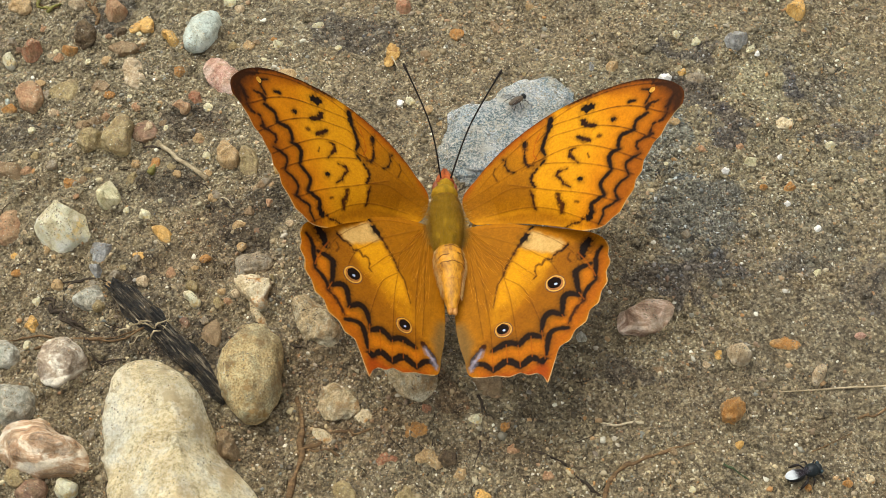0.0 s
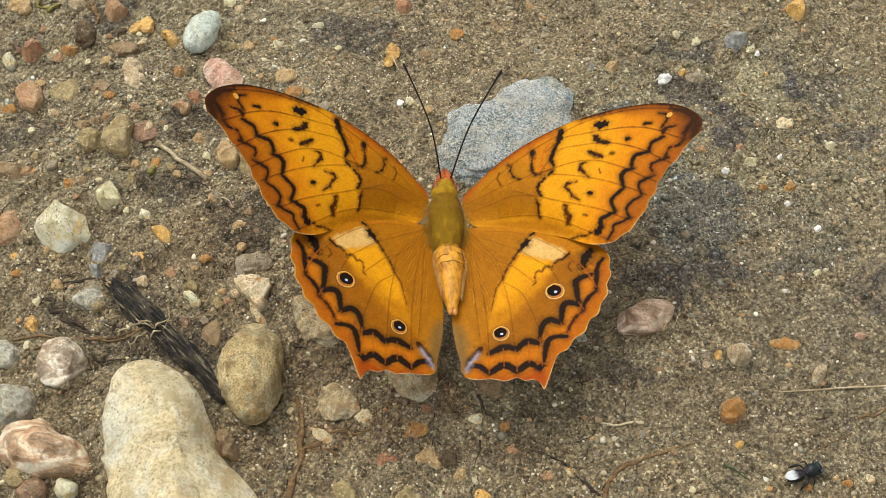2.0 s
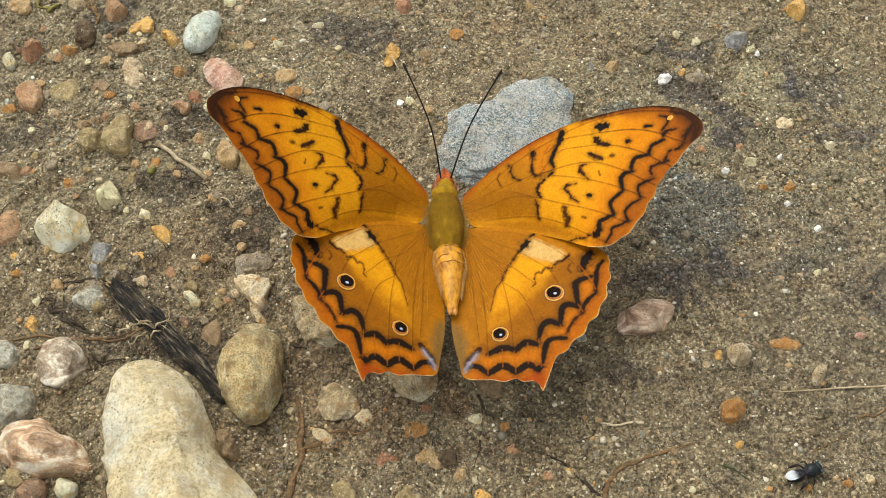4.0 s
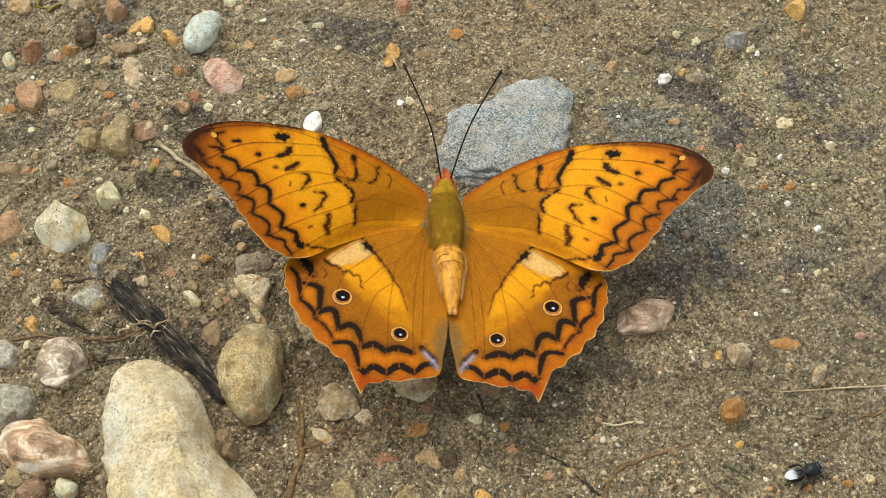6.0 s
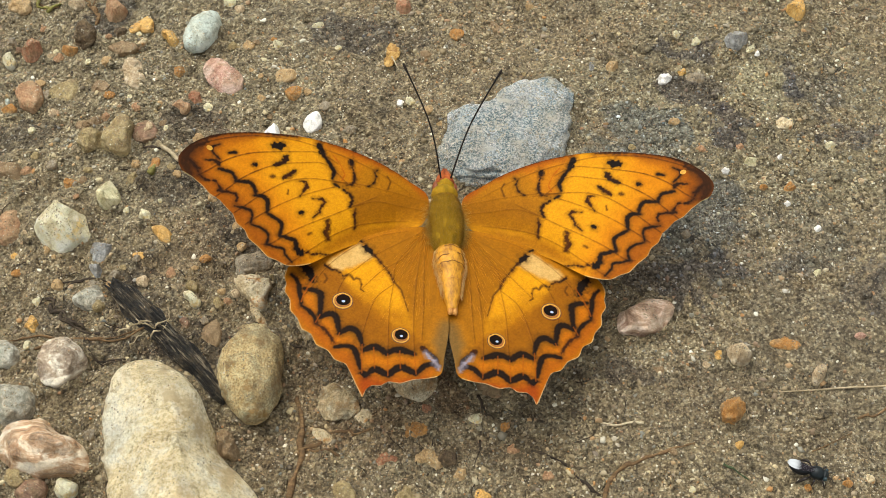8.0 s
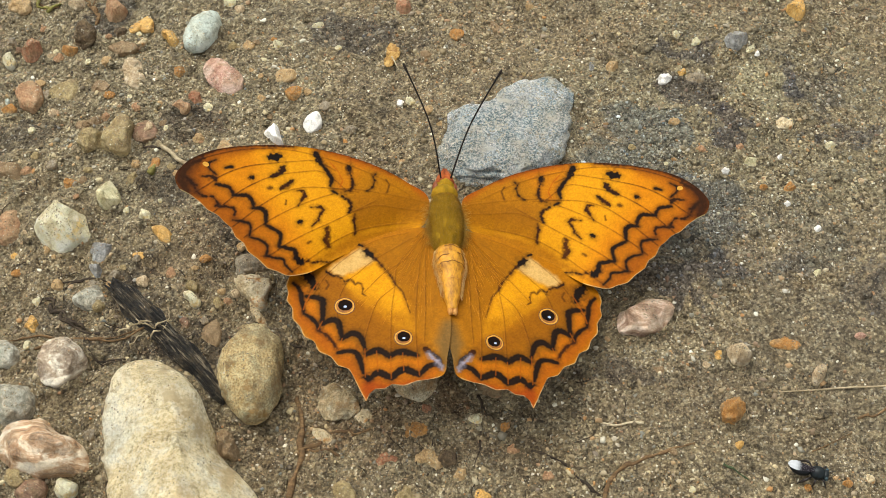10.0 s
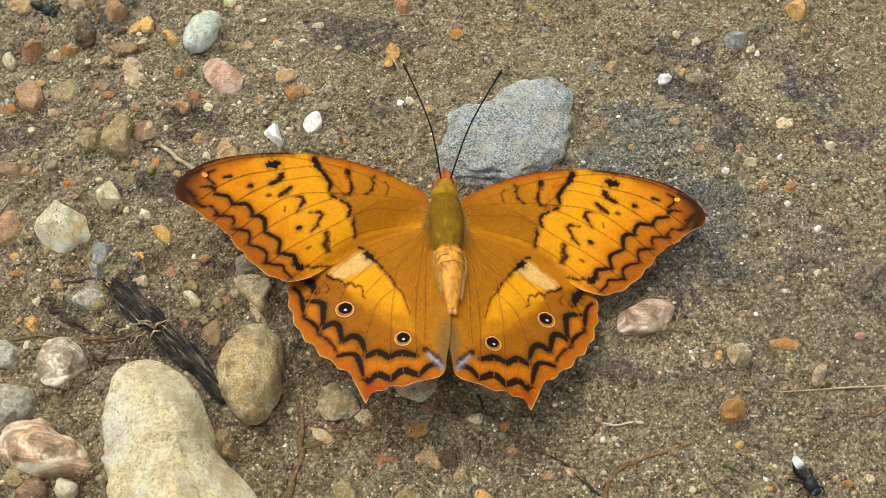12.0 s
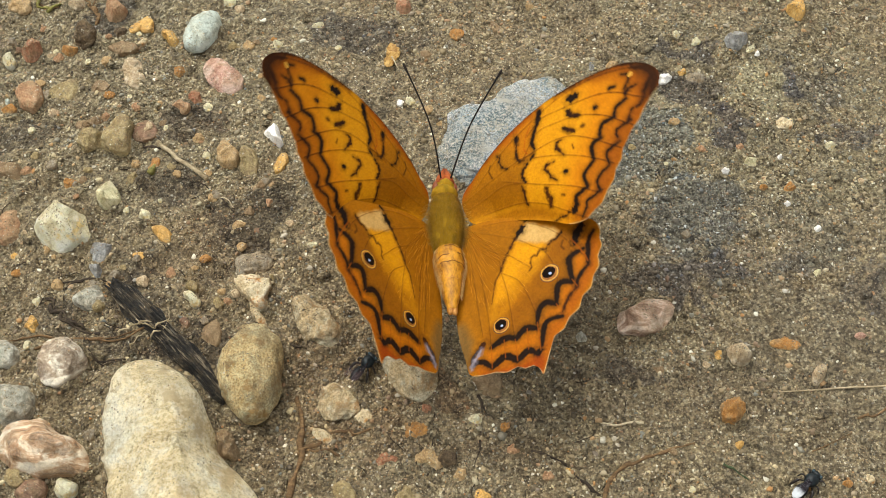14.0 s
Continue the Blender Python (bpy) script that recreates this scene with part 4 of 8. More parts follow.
stone("pebble", 62.3, 20.16, 1.02, [0.5, 0.6, 0.6, 0.5, 0.5, 0.6, 0.6, 0.5], WHITE, "angular", 85, "small white quartz pebble on damp soil")
stone("pebble", 51.6, 16.29, 1.27, [0.8, 0.8, 0.7, 0.7, 0.8, 0.8, 0.7, 0.7], WHITE, "rough", 86, "small white quartz pebble on damp soil")
stone("pebble", 65.57, -4.93, 1.02, [0.8, 0.7, 0.8, 0.8, 0.8, 0.7, 0.8, 0.8], PALE_GREEN, "angular", 87, "small pale quartz pebble on damp soil")
stone("pebble", 55.22, 22.09, 1.02, [0.8, 0.9, 0.9, 0.8, 0.8, 0.9, 0.9, 0.8], RED_TAN, "angular", 88, "reddish tan pebble on damp soil")
stone("pebble", 48.01, 21.44, 1.02, [0.8, 0.8, 0.8, 0.8, 0.8, 0.8, 0.8, 0.8], RED_TAN, "angular", 89, "reddish tan pebble on damp soil")
stone("pebble", 64.89, 27.53, 1.27, [1.1, 1.5, 1.2, 1.0, 1.1, 1.5, 1.2, 1.0], CREAM_STAINED, "rough", 90, "small cream pebble on damp soil")
stone("pebble", 2.67, 49.1, 1.02, [1.4, 1.5, 1.5, 1.4, 1.4, 1.5, 1.5, 1.4], OCHRE, "rough", 91, "small orange-brown pebble on damp soil")
stone("pebble", -3.52, 44.49, 1.02, [1.4, 1.3, 1.3, 1.3, 1.4, 1.3, 1.3, 1.3], BROWN, "angular", 92, "brown grey stone sunk in sand")
stone("pebble", 17.63, 57.14, 1.27, [1.1, 1.0, 0.9, 1.0, 1.1, 1.0, 0.9, 1.0], TAN, "angular", 93, "small tan pebble on damp soil")
stone("pebble", 49.75, 47.36, 1.02, [0.9, 1.1, 0.9, 0.8, 0.9, 1.1, 0.9, 0.8], CREAM, "rough", 94, "small cream pebble on damp soil")
stone("pebble", -22.39, 31.33, 1.02, [1.2, 1.2, 1.2, 1.2, 1.2, 1.2, 1.2, 1.2], GREY, "rough", 95, "small grey pebble on damp soil")
stone("pebble", -20.31, 45.53, 0.85, [0.8, 0.7, 0.7, 0.7, 0.8, 0.7, 0.7, 0.7], CREAM, "angular", 96, "small cream pebble on damp soil")
stone("pebble", -17.36, 26.01, 1.02, [1.1, 1.0, 0.9, 1.0, 1.1, 1.0, 0.9, 1.0], GREY, "rough", 97, "small grey pebble on damp soil")
stone("pebble", -25.79, 34.72, 1.02, [0.9, 0.9, 0.9, 0.9, 0.9, 0.9, 0.9, 0.9], TAN, "rough", 98, "small tan pebble on damp soil")
stone("pebble", -34.97, 7.68, 1.02, [1.0, 1.0, 1.0, 1.0, 1.0, 1.0, 1.0, 1.0], BROWN, "rough", 99, "small brown pebble on damp soil")
stone("pebble", -51.76, 25.78, 0.85, [0.5, 0.6, 0.9, 0.7, 0.5, 0.6, 0.9, 0.7], CREAM, "angular", 100, "small cream pebble on damp soil")
stone("pebble", -56.62, 18.24, 1.02, [0.9, 0.9, 0.9, 1.0, 0.9, 0.9, 0.9, 1.0], TAN, "rough", 101, "small tan pebble on damp soil")
stone("pebble", -67.41, 13.83, 1.02, [0.8, 0.7, 0.7, 0.8, 0.8, 0.7, 0.7, 0.8], GREY, "rough", 102, "small grey pebble on damp soil")
stone("pebble", -65.29, 16.97, 1.02, [0.9, 0.8, 0.7, 0.9, 0.9, 0.8, 0.7, 0.9], OLIVE, "rough", 103, "small olive brown pebble on damp soil")
stone("pebble", -68.23, -1.82, 1.02, [0.7, 0.6, 0.7, 0.7, 0.7, 0.6, 0.7, 0.7], TAN, "angular", 104, "small tan pebble on damp soil")
stone("pebble", -75.56, -1.47, 1.02, [0.8, 0.7, 0.7, 0.8, 0.8, 0.7, 0.7, 0.8], YELLOW, "rough", 105, "tan yellow stone chip on damp soil")
stone("pebble", -74.4, -5.28, 1.02, [0.9, 0.8, 0.8, 0.9, 0.9, 0.8, 0.8, 0.9], OCHRE, "rough", 106, "small orange-brown pebble on damp soil")
stone("pebble", -84.62, 47.29, 1.27, [1.0, 0.9, 0.8, 1.0, 1.0, 0.9, 0.8, 1.0], GREY, "angular", 107, "small grey pebble on damp soil")
stone("pebble", -83.34, 46.21, 1.02, [0.9, 0.8, 0.8, 0.9, 0.9, 0.8, 0.8, 0.9], DARK_RED, "angular", 108, "dark red banded pebble on damp soil")
stone("pebble", -66.31, -0.07, 1.02, [0.7, 0.6, 0.7, 0.7, 0.7, 0.6, 0.7, 0.7], TAN, "angular", 109, "small tan pebble on damp soil")
stone("pebble", -65, 54.48, 4, [2.6, 2.3, 2.6, 2.7, 2.7, 2.5, 2.2, 2.4, 2.9, 2.7], RED_TAN, "angular", 110, "reddish tan pebble on damp soil")
stone("pebble", -79.93, 44.64, 4, [1.9, 1.9, 2.7, 3.8, 2.1, 1.9, 2.0, 2.8, 2.9, 2.4], RED, "angular", 111, "dull red sandstone pebble on damp soil")
stone("pebble", -84.55, 43.01, 2.5, [1.3, 1.0, 1.1, 2.4, 2.3, 1.1, 1.0, 1.3, 2.3, 2.3], CREAM, "angular", 112, "small pale cream stone chip on damp soil")
stone("pebble", -84.31, 56.52, 3, [2.3, 2.2, 2.1, 1.9, 2.5, 2.6, 2.0, 1.7, 2.1, 2.9], TAN, "rough", 113, "tan pebble half sunk in soil")
stone("pebble", -73.19, 57.21, 2, [1.8, 1.5, 1.5, 1.9, 1.6, 2.0, 1.6, 1.4, 1.6, 1.9], TAN_GREY, "rough", 114, "pale tan stone chip half sunk in soil")
stone("pebble", -72.92, 45.14, 2.2, [1.6, 1.7, 1.6, 1.6, 1.6, 2.0, 1.5, 1.5, 1.5, 1.9], OCHRE, "angular", 115, "small orange-brown pebble on damp soil")
stone("pebble", -63.34, 49.17, 1.8, [1.1, 1.4, 1.2, 1.5, 1.2, 1.3, 1.1, 1.5, 1.2, 1.3], DARK_LUMP, "angular", 116, "small dark grey stone chip")
stone("pebble", -59.38, 51.22, 1, [2.1, 2.3, 2.7, 1.4, 1.3, 2.2, 3.2, 1.0, 1.6, 2.4], YELLOW, "flat", 117, "flat tan yellow flake on damp soil")
stone("pebble", -58.87, 47.24, 1.2, [0.8, 1.1, 1.2, 0.6, 0.6, 0.9, 1.3, 1.1, 0.9, 0.9], CREAM_STAINED, "angular", 118, "small cream stone chip on damp soil")
stone("pebble", -62.35, 45.45, 1.6, [2.9, 2.0, 1.5, 1.7, 2.0, 3.0, 2.1, 1.8, 1.6, 2.0], BROWN, "flat", 119, "flat brown stone chip on damp soil")
stone("pebble", -79.03, 34.48, 2.2, [2.6, 2.5, 3.1, 3.3, 3.3, 2.4, 2.3, 3.1, 4.0, 3.0], RED_TAN, "flat", 120, "reddish brown stone crusted with soil")
stone("pebble", -72.14, 35.16, 1.8, [2.8, 3.1, 2.9, 2.4, 2.8, 3.2, 2.9, 2.6, 2.9, 2.7], OLIVE, "flat", 121, "flat olive brown stone crusted with soil")
stone("pebble", -65.82, 36.01, 2.4, [2.0, 1.7, 1.5, 2.0, 2.1, 2.1, 1.7, 1.5, 2.0, 2.3], BROWN, "angular", 122, "brown grey stone sunk in soil")
stone("pebble", -59.64, 39.38, 1.3, [2.0, 1.9, 2.8, 4.5, 2.9, 1.7, 2.0, 2.9, 4.2, 3.3], TAN_GREY, "flat", 123, "low flat tan grey stone in soil")
stone("pebble", -66.3, 27.29, 2, [2.4, 3.1, 1.0, 0.9, 1.3, 2.8, 2.0, 1.5, 1.2, 1.5], BROWN, "rough", 124, "reddish brown stone crusted with soil")
stone("pebble", -65.86, 23.56, 3, [3.0, 2.5, 2.7, 2.8, 2.8, 2.5, 2.6, 2.8, 2.5, 2.6], OLIVE, "rough", 125, "flat olive brown pebble on damp soil")
stone("pebble", -55.97, 25.78, 1.2, [2.5, 2.3, 2.4, 2.4, 2.6, 2.5, 2.6, 2.2, 2.4, 2.9], DARK_RED, "flat", 126, "dark red-brown stone sunk in soil")
stone("pebble", -56.72, 15.09, 1.4, [0.8, 1.2, 1.6, 1.1, 0.9, 1.1, 1.2, 1.2, 1.6, 0.9], OLIVE, "angular", 127, "small olive brown stone chip on damp soil")
stone("pebble", -52.9, 17.4, 1, [0.9, 1.0, 1.9, 1.8, 0.9, 0.8, 1.0, 2.2, 1.5, 1.1], OCHRE, "angular", 128, "small flat ochre flake on damp soil")
stone("pebble", -79.79, 16.4, 2.6, [2.9, 2.1, 2.1, 2.3, 4.0, 2.8, 2.7, 1.9, 2.0, 3.8], BROWN, "angular", 129, "brown stone half sunk in soil")
stone("pebble", -60.4, -0.86, 3.4, [2.3, 2.4, 2.6, 2.4, 1.9, 2.3, 1.9, 2.5, 2.5, 2.2], DARK_GREY, "angular", 130, "dark blue-grey pebble on damp soil")
stone("pebble", -60.59, -4.56, 2.2, [1.1, 0.9, 1.2, 1.5, 1.5, 1.0, 0.9, 1.1, 1.7, 1.3], DARK_GREY, "angular", 131, "dark grey pebble on damp soil")
stone("pebble", -61.04, -10.24, 3.6, [2.6, 2.4, 2.7, 2.6, 2.6, 2.4, 2.6, 2.5, 2.7, 3.1], GREY_SPECK, "angular", 132, "pale blue-grey mottled pebble")
stone("pebble", -59.14, -12.09, 2, [1.2, 1.1, 1.0, 1.1, 1.0, 1.4, 1.0, 1.1, 1.0, 1.2], OLIVE, "smooth", 133, "small olive brown pebble on damp soil")
stone("pebble", -70.12, -15.19, 2.2, [1.2, 1.0, 1.2, 1.8, 1.3, 1.3, 1.0, 1.2, 1.7, 1.3], YELLOW, "rough", 134, "bright ochre stone flake on damp soil")
stone("pebble", -39.37, 19.51, 4, [2.2, 2.1, 2.4, 3.3, 2.7, 2.2, 2.3, 2.6, 3.1, 3.0], TAN, "smooth", 135, "rounded tan pebble on damp soil")
stone("pebble", -35.79, 18.18, 3.5, [1.8, 1.9, 2.7, 3.8, 2.1, 1.5, 1.7, 2.7, 3.7, 2.1], OLIVE, "smooth", 136, "rounded olive tan pebble on damp soil")
stone("pebble", -49.35, 30.72, 2.2, [1.6, 1.4, 1.3, 2.1, 2.0, 1.8, 1.2, 1.2, 2.0, 2.2], RED_TAN, "angular", 137, "reddish tan pebble on damp soil")
stone("pebble", -47.08, 32.93, 2.2, [1.2, 1.1, 1.5, 1.8, 1.9, 1.1, 1.0, 1.5, 2.2, 1.5], RED, "rough", 138, "small red sandstone pebble on damp soil")
stone("pebble", -29.87, 18.29, 1.2, [1.1, 1.6, 2.6, 1.6, 1.0, 1.0, 1.6, 2.5, 1.5, 1.0], YELLOW, "flat", 139, "flat tan yellow stone chip on damp soil")
stone("pebble", -39.54, -16.77, 3, [2.0, 2.0, 2.9, 3.1, 2.3, 2.2, 2.2, 2.5, 3.1, 2.5], BROWN, "smooth", 140, "brown grey stone sunk in soil")
stone("pebble", -44.07, -14.93, 1.5, [0.9, 0.7, 0.8, 1.4, 1.3, 0.9, 0.7, 0.8, 1.5, 1.3], DARK_RED, "angular", 141, "small dark red stone chip")
stone("pebble", -43.3, -8.11, 2, [1.0, 0.9, 0.8, 1.2, 1.3, 1.3, 0.9, 0.8, 1.0, 1.5], OLIVE, "smooth", 142, "small olive brown pebble on damp soil")
stone("pebble", -32.78, -3.27, 2.8, [3.8, 2.8, 2.2, 2.3, 3.4, 4.3, 3.0, 2.2, 2.3, 3.1], GREY, "rough", 143, "grey rock crusted with soil")
stone("pebble", -19.51, -35.33, 2, [1.5, 1.1, 1.3, 1.8, 2.2, 1.6, 1.3, 1.2, 1.5, 2.3], CREAM_STAINED, "angular", 144, "cream olive stone chip")
stone("pebble", -4.17, -34.72, 1.2, [2.6, 1.8, 1.7, 1.8, 2.3, 2.2, 2.0, 1.9, 1.7, 2.2], OCHRE, "rough", 145, "flat crumbling orange clay lump")
stone("pebble", -9.53, -39.7, 1, [2.2, 1.7, 1.3, 1.0, 1.3, 1.8, 1.7, 1.4, 1.0, 1.1], RED, "rough", 146, "reddish clay lump in the soil")
stone("pebble", -2.23, -39.77, 1.4, [1.7, 1.5, 1.5, 1.8, 1.9, 2.7, 1.2, 0.9, 1.4, 2.6], TAN, "rough", 147, "tan clay lump in the soil")
stone("pebble", -15.74, -45.49, 2.6, [2.0, 1.6, 1.8, 2.2, 2.2, 1.5, 1.6, 2.1, 2.1, 2.1], OLIVE, "smooth", 148, "olive brown pebble half sunk in sand")
stone("pebble", -5.9, -45.64, 1.8, [1.5, 1.6, 1.6, 1.8, 1.6, 1.6, 1.8, 1.5, 1.4, 2.1], OLIVE, "rough", 149, "olive brown stone crusted with soil")
stone("pebble", 0.7, -39.73, 1.6, [1.3, 1.5, 1.3, 1.5, 1.3, 1.7, 1.2, 1.4, 1.4, 1.5], DARK_LUMP, "rough", 150, "small dark stone in damp soil")
stone("pebble", 6.37, -46, 1.6, [1.7, 1.3, 1.1, 1.4, 1.6, 1.7, 1.5, 1.2, 1.1, 1.7], YELLOW, "rough", 151, "tan yellow stone chip on damp soil")
stone("pebble", 2.68, -42.29, 1.6, [1.2, 1.4, 1.3, 1.3, 1.0, 1.3, 1.3, 1.5, 1.2, 1.1], TAN, "angular", 152, "small tan pebble on damp soil")
stone("pebble", 5.35, -32.95, 2, [1.0, 1.3, 1.0, 1.1, 1.0, 1.3, 1.0, 1.0, 1.0, 1.2], CREAM, "angular", 153, "small cream pebble on damp soil")
stone("pebble", 57.21, 47.1, 3.5, [3.0, 2.5, 2.8, 2.1, 2.3, 2.4, 2.8, 2.7, 2.1, 2.0], DARK_GREY, "angular", 154, "grey and white mottled pebble")
stone("pebble", 48.37, 37.98, 1.6, [1.8, 1.7, 1.7, 1.3, 1.6, 1.7, 2.0, 1.4, 1.4, 1.7], GREY, "angular", 155, "small grey pebble on damp soil")
stone("pebble", 11.45, -37.77, 1, [1.3, 1.0, 1.1, 0.9, 1.0, 1.3, 1.2, 0.9, 0.9, 1.1], RED_TAN, "rough", 156, "reddish clay lump in the soil")
stone("pebble", 45.71, 49.11, 1.4, [0.9, 0.8, 1.1, 0.8, 0.9, 1.0, 0.7, 0.9, 0.9, 0.9], CREAM, "angular", 157, "small cream pebble on damp soil")
stone("pebble", 64.07, 27.59, 1.4, [1.6, 1.6, 1.4, 1.3, 1.4, 1.7, 1.5, 1.5, 1.2, 1.6], CREAM_STAINED, "rough", 158, "small cream pebble on damp soil")
stone("pebble", 46.24, 39.75, 1.4, [0.8, 0.8, 1.2, 0.7, 0.7, 1.0, 0.9, 1.2, 0.7, 0.8], YELLOW, "angular", 159, "small ochre pebble on damp soil")
stone("pebble", -31.6, -13.6, 1.6, [0.9, 0.9, 1.1, 2.0, 3.4, 1.6, 0.9, 0.9, 1.1, 2.0, 3.4, 1.6], CREAM_STAINED, "rough", 161, "ridge of cream clay with an orange stain")
stone("pebble", 22.38, 4.11, 3.2, [3.6, 3.8, 4.1, 3.7, 3.4, 3.7, 3.9, 4.4, 4.2, 3.6], BROWN_SMOOTH, "round", 160, "smooth reddish brown pebble on damp soil")

# small loose stones among the larger ones
scatter = random.Random(12)
for k in range(130):
    west = scatter.random() < 0.7
    gx, gy = (scatter.uniform(-80, -30), scatter.uniform(-20, 58)) if west else (scatter.uniform(-30, 82), scatter.uniform(-46, 58))
    size = scatter.uniform(0.45, 1.1) if west else scatter.uniform(0.35, 0.7)
    kind, words = scatter.choice(((TAN, "small tan pebble on damp soil"), (OLIVE, "small olive brown pebble on damp soil"), (GREY, "small grey pebble on damp soil"), (BROWN, "small brown pebble on damp soil"), (OCHRE, "small orange-brown pebble on damp soil"), (CREAM, "small cream pebble on damp soil"), (TAN_GREY, "small tan pebble on damp soil"), (RED_TAN, "reddish tan pebble on damp soil")))
    stone("pebble", gx, gy, size * 1.1, [size * scatter.uniform(0.75, 1.3) for _ in range(7)], kind, scatter.choice(("angular", "rough", "smooth")), 300 + k, words)

sprinkle([(slab, 2400)], 0.08, 0.32, 5, GREY_SPECK)
sprinkle([(ob, int(9 * r * r)) for ob, r in STONES if 0.9 < r < 7 and ob is not slab and ob.data.materials[0] != WHITE] + [(big_rock, 500), (olive_rock, 260), (crust_rock, 300)], 0.06, 0.2, 7, SAND)



# ---- the soil closes up round the stones, so it comes after them ----
make_ground()
make_grit_layer("sand", 150000, 0.07, 0.24, 1.9, 3, "fine tan and grey sand grains on the soil", False, SAND)
make_grit_layer("gravel", 27000, 0.17, 0.6, 2.8, 8, "scattered coarse grit of mixed colours", True)
make_grit_layer("soil_crumbs", 6000, 0.26, 1.2, 2.4, 17, "crumbs of damp brown soil", True, SOIL)


# ---- twigs, roots and straw ----
def strand(name, points, r0, r1, mat, label, category, lift=0.4, rough=0.22, seed=0, stiff=False):
    """A twig or root lying on the soil along points (mm); r0, r1: radius at its ends."""
    path = spline([(x * MM, y * MM, 0.0) for x, y in points], 6)
    start = path[0].copy()
    n = len(path)
    out, radii = [], []
    rest = max(float(relief(p.x, p.y)) for p in path) - 0.2 * MM
    for i, p in enumerate(path):
        t = i / (n - 1)
        r = 0.72 * (r0 + (r1 - r0) * t) * (1 + 2 * rough * float(vnoise(i * 0.7, 0, 0, seed)))
        radii.append(r * MM)
        wob = 7.3 * rough * r * float(vnoise(i * 0.35, 5, 0, seed + 3))
        out.append(Vector((p.x + wob * MM, p.y + wob * MM, (rest if stiff else float(relief(p.x, p.y))) + (r * lift) * MM)) - start)
    verts, faces = tube(out, radii, 7, rough, seed)
    ob = new(name, mesh_from(name, verts, faces, mat))
    ob.location = start
    return tagged(ob, label, category)


def charred_stick(x0, y0, x1, y1, r0):
    """A burnt piece of wood with split ridges along it, a broken end and loose splinters."""
    start, end = Vector((x0, y0, 0)) * MM, Vector((x1, y1, 0)) * MM
    length, n, sides = (end - start).length / MM, 90, 80
    verts = []
    for i in range(n):
        t = i / (n - 1)
        r = float(np.interp(t, [0, 0.08, 0.3, 0.47, 0.58, 0.75, 0.93, 1], [0.75, 1.0, 1.05, 0.74, 0.98, 1.0, 0.66, 0.25])) * r0 * (1 + 0.08 * float(vnoise(t * 5, 0, 0, 70)))
        bend = 0.8 * math.sin(t * math.pi) + 0.3 * float(vnoise(t * 4, 3, 0, 74))
        for j in range(sides):
            a = 2 * math.pi * j / sides
            ring = (math.cos(a) * 3.0, math.sin(a) * 3.0)
            ridge = 1 + 0.24 * float(vnoise(ring[0] * 1.3, ring[1] * 1.3, t * 4.0, 71)) + 0.2 * float(vnoise(ring[0] * 3.4, ring[1] * 3.4, t * 9, 72)) + 0.05 * float(vnoise(ring[0] * 7, ring[1] * 7, t * 30, 75))
            ragged = 1.4 * float(vnoise(ring[0], ring[1], 9, 73)) if t < 0.04 else 0.0
            verts.append(Vector((t * length + ragged, bend + r * ridge * math.cos(a), r * 0.8 * ridge * math.sin(a) + 0.3 * r)) * MM)
    faces = grid_faces(n, sides, True) + [tuple(range(sides - 1, -1, -1)), tuple(range((n - 1) * sides, n * sides))]
    stick = new("charred_stick", mesh_from("charred_stick", verts, faces, CHARRED))
    stick.matrix_basis = Matrix.Translation(start + Vector((0, 0, 0.2 * MM))) @ Matrix.Rotation(math.atan2(y1 - y0, x1 - x0), 4, "Z")
    tagged(stick, "charred black broken stick lying on soil", "stick")
    rng = random.Random(9)
    for k in range(9):
        x = rng.uniform(-1.5, length * 0.75)
        side, a = rng.uniform(0.6, 1.0), rng.uniform(0.3, 2.8)
        long = rng.uniform(2.5, 7.0)
        r = 0.85 * r0
        pts = [Vector((x + long * u, 0.8 * math.sin((x + long * u) / length * math.pi) + r * 1.08 * math.cos(a) * side, r * 0.95 * math.sin(a) + 0.3 * r + 0.15 * math.sin(u * 5))) * MM for u in np.linspace(0, 1, 7)]
        part("splinter", mesh_from("splinter", *tube(pts, [0.05 * MM] + [rng.uniform(0.12, 0.26) * MM] * 5 + [0.04 * MM], 5, 0.3, k), CHARRED_GREY if k % 3 == 0 else CHARRED), stick)
    return stick


CHARRED_GREY = make_wood("ashen_wood", (62, 58, 52), (104, 98, 88), (146, 138, 122), 1100, 0.8)


charred_stick(-57.1, -7.9, -35.9, -29.9, 1.8)
strand("twig", [(-52.97, 22.61), (-50.16, 20.03), (-46.74, 17.23), (-43.12, 14.21)], 0.55, 0.6, DRY_TWIG, "pale dry twig lying on soil", "twig", seed=1, lift=1.0, rough=0.05, stiff=True)
strand("twig", [(-56.09, 22.35), (-52.43, 21.58)], 0.3, 0.3, DARK_ROOT, "dark bit of twig on soil", "twig", seed=2)
strand("root", [(-50.17, 16.34), (-46.97, 15.46), (-41.47, 11.97), (-39.76, 10.12), (-37.51, 7.68)], 0.16, 0.22, DARK_ROOT, "thin dark root on soil", "root", seed=3)
strand("root", [(-41.41, 11.35), (-39.29, 10.49), (-37.89, 8.53)], 0.2, 0.12, DRY_TWIG, "thin pale root on soil", "root", seed=4)
strand("dry_grass", [(55.99, -27.8), (61.37, -27.49), (67.05, -27.08), (75.53, -26.77)], 0.15, 0.26, STRAW, "pale dry grass stem lying on sand", "grass", lift=1.2, seed=5, rough=0.03, stiff=True)
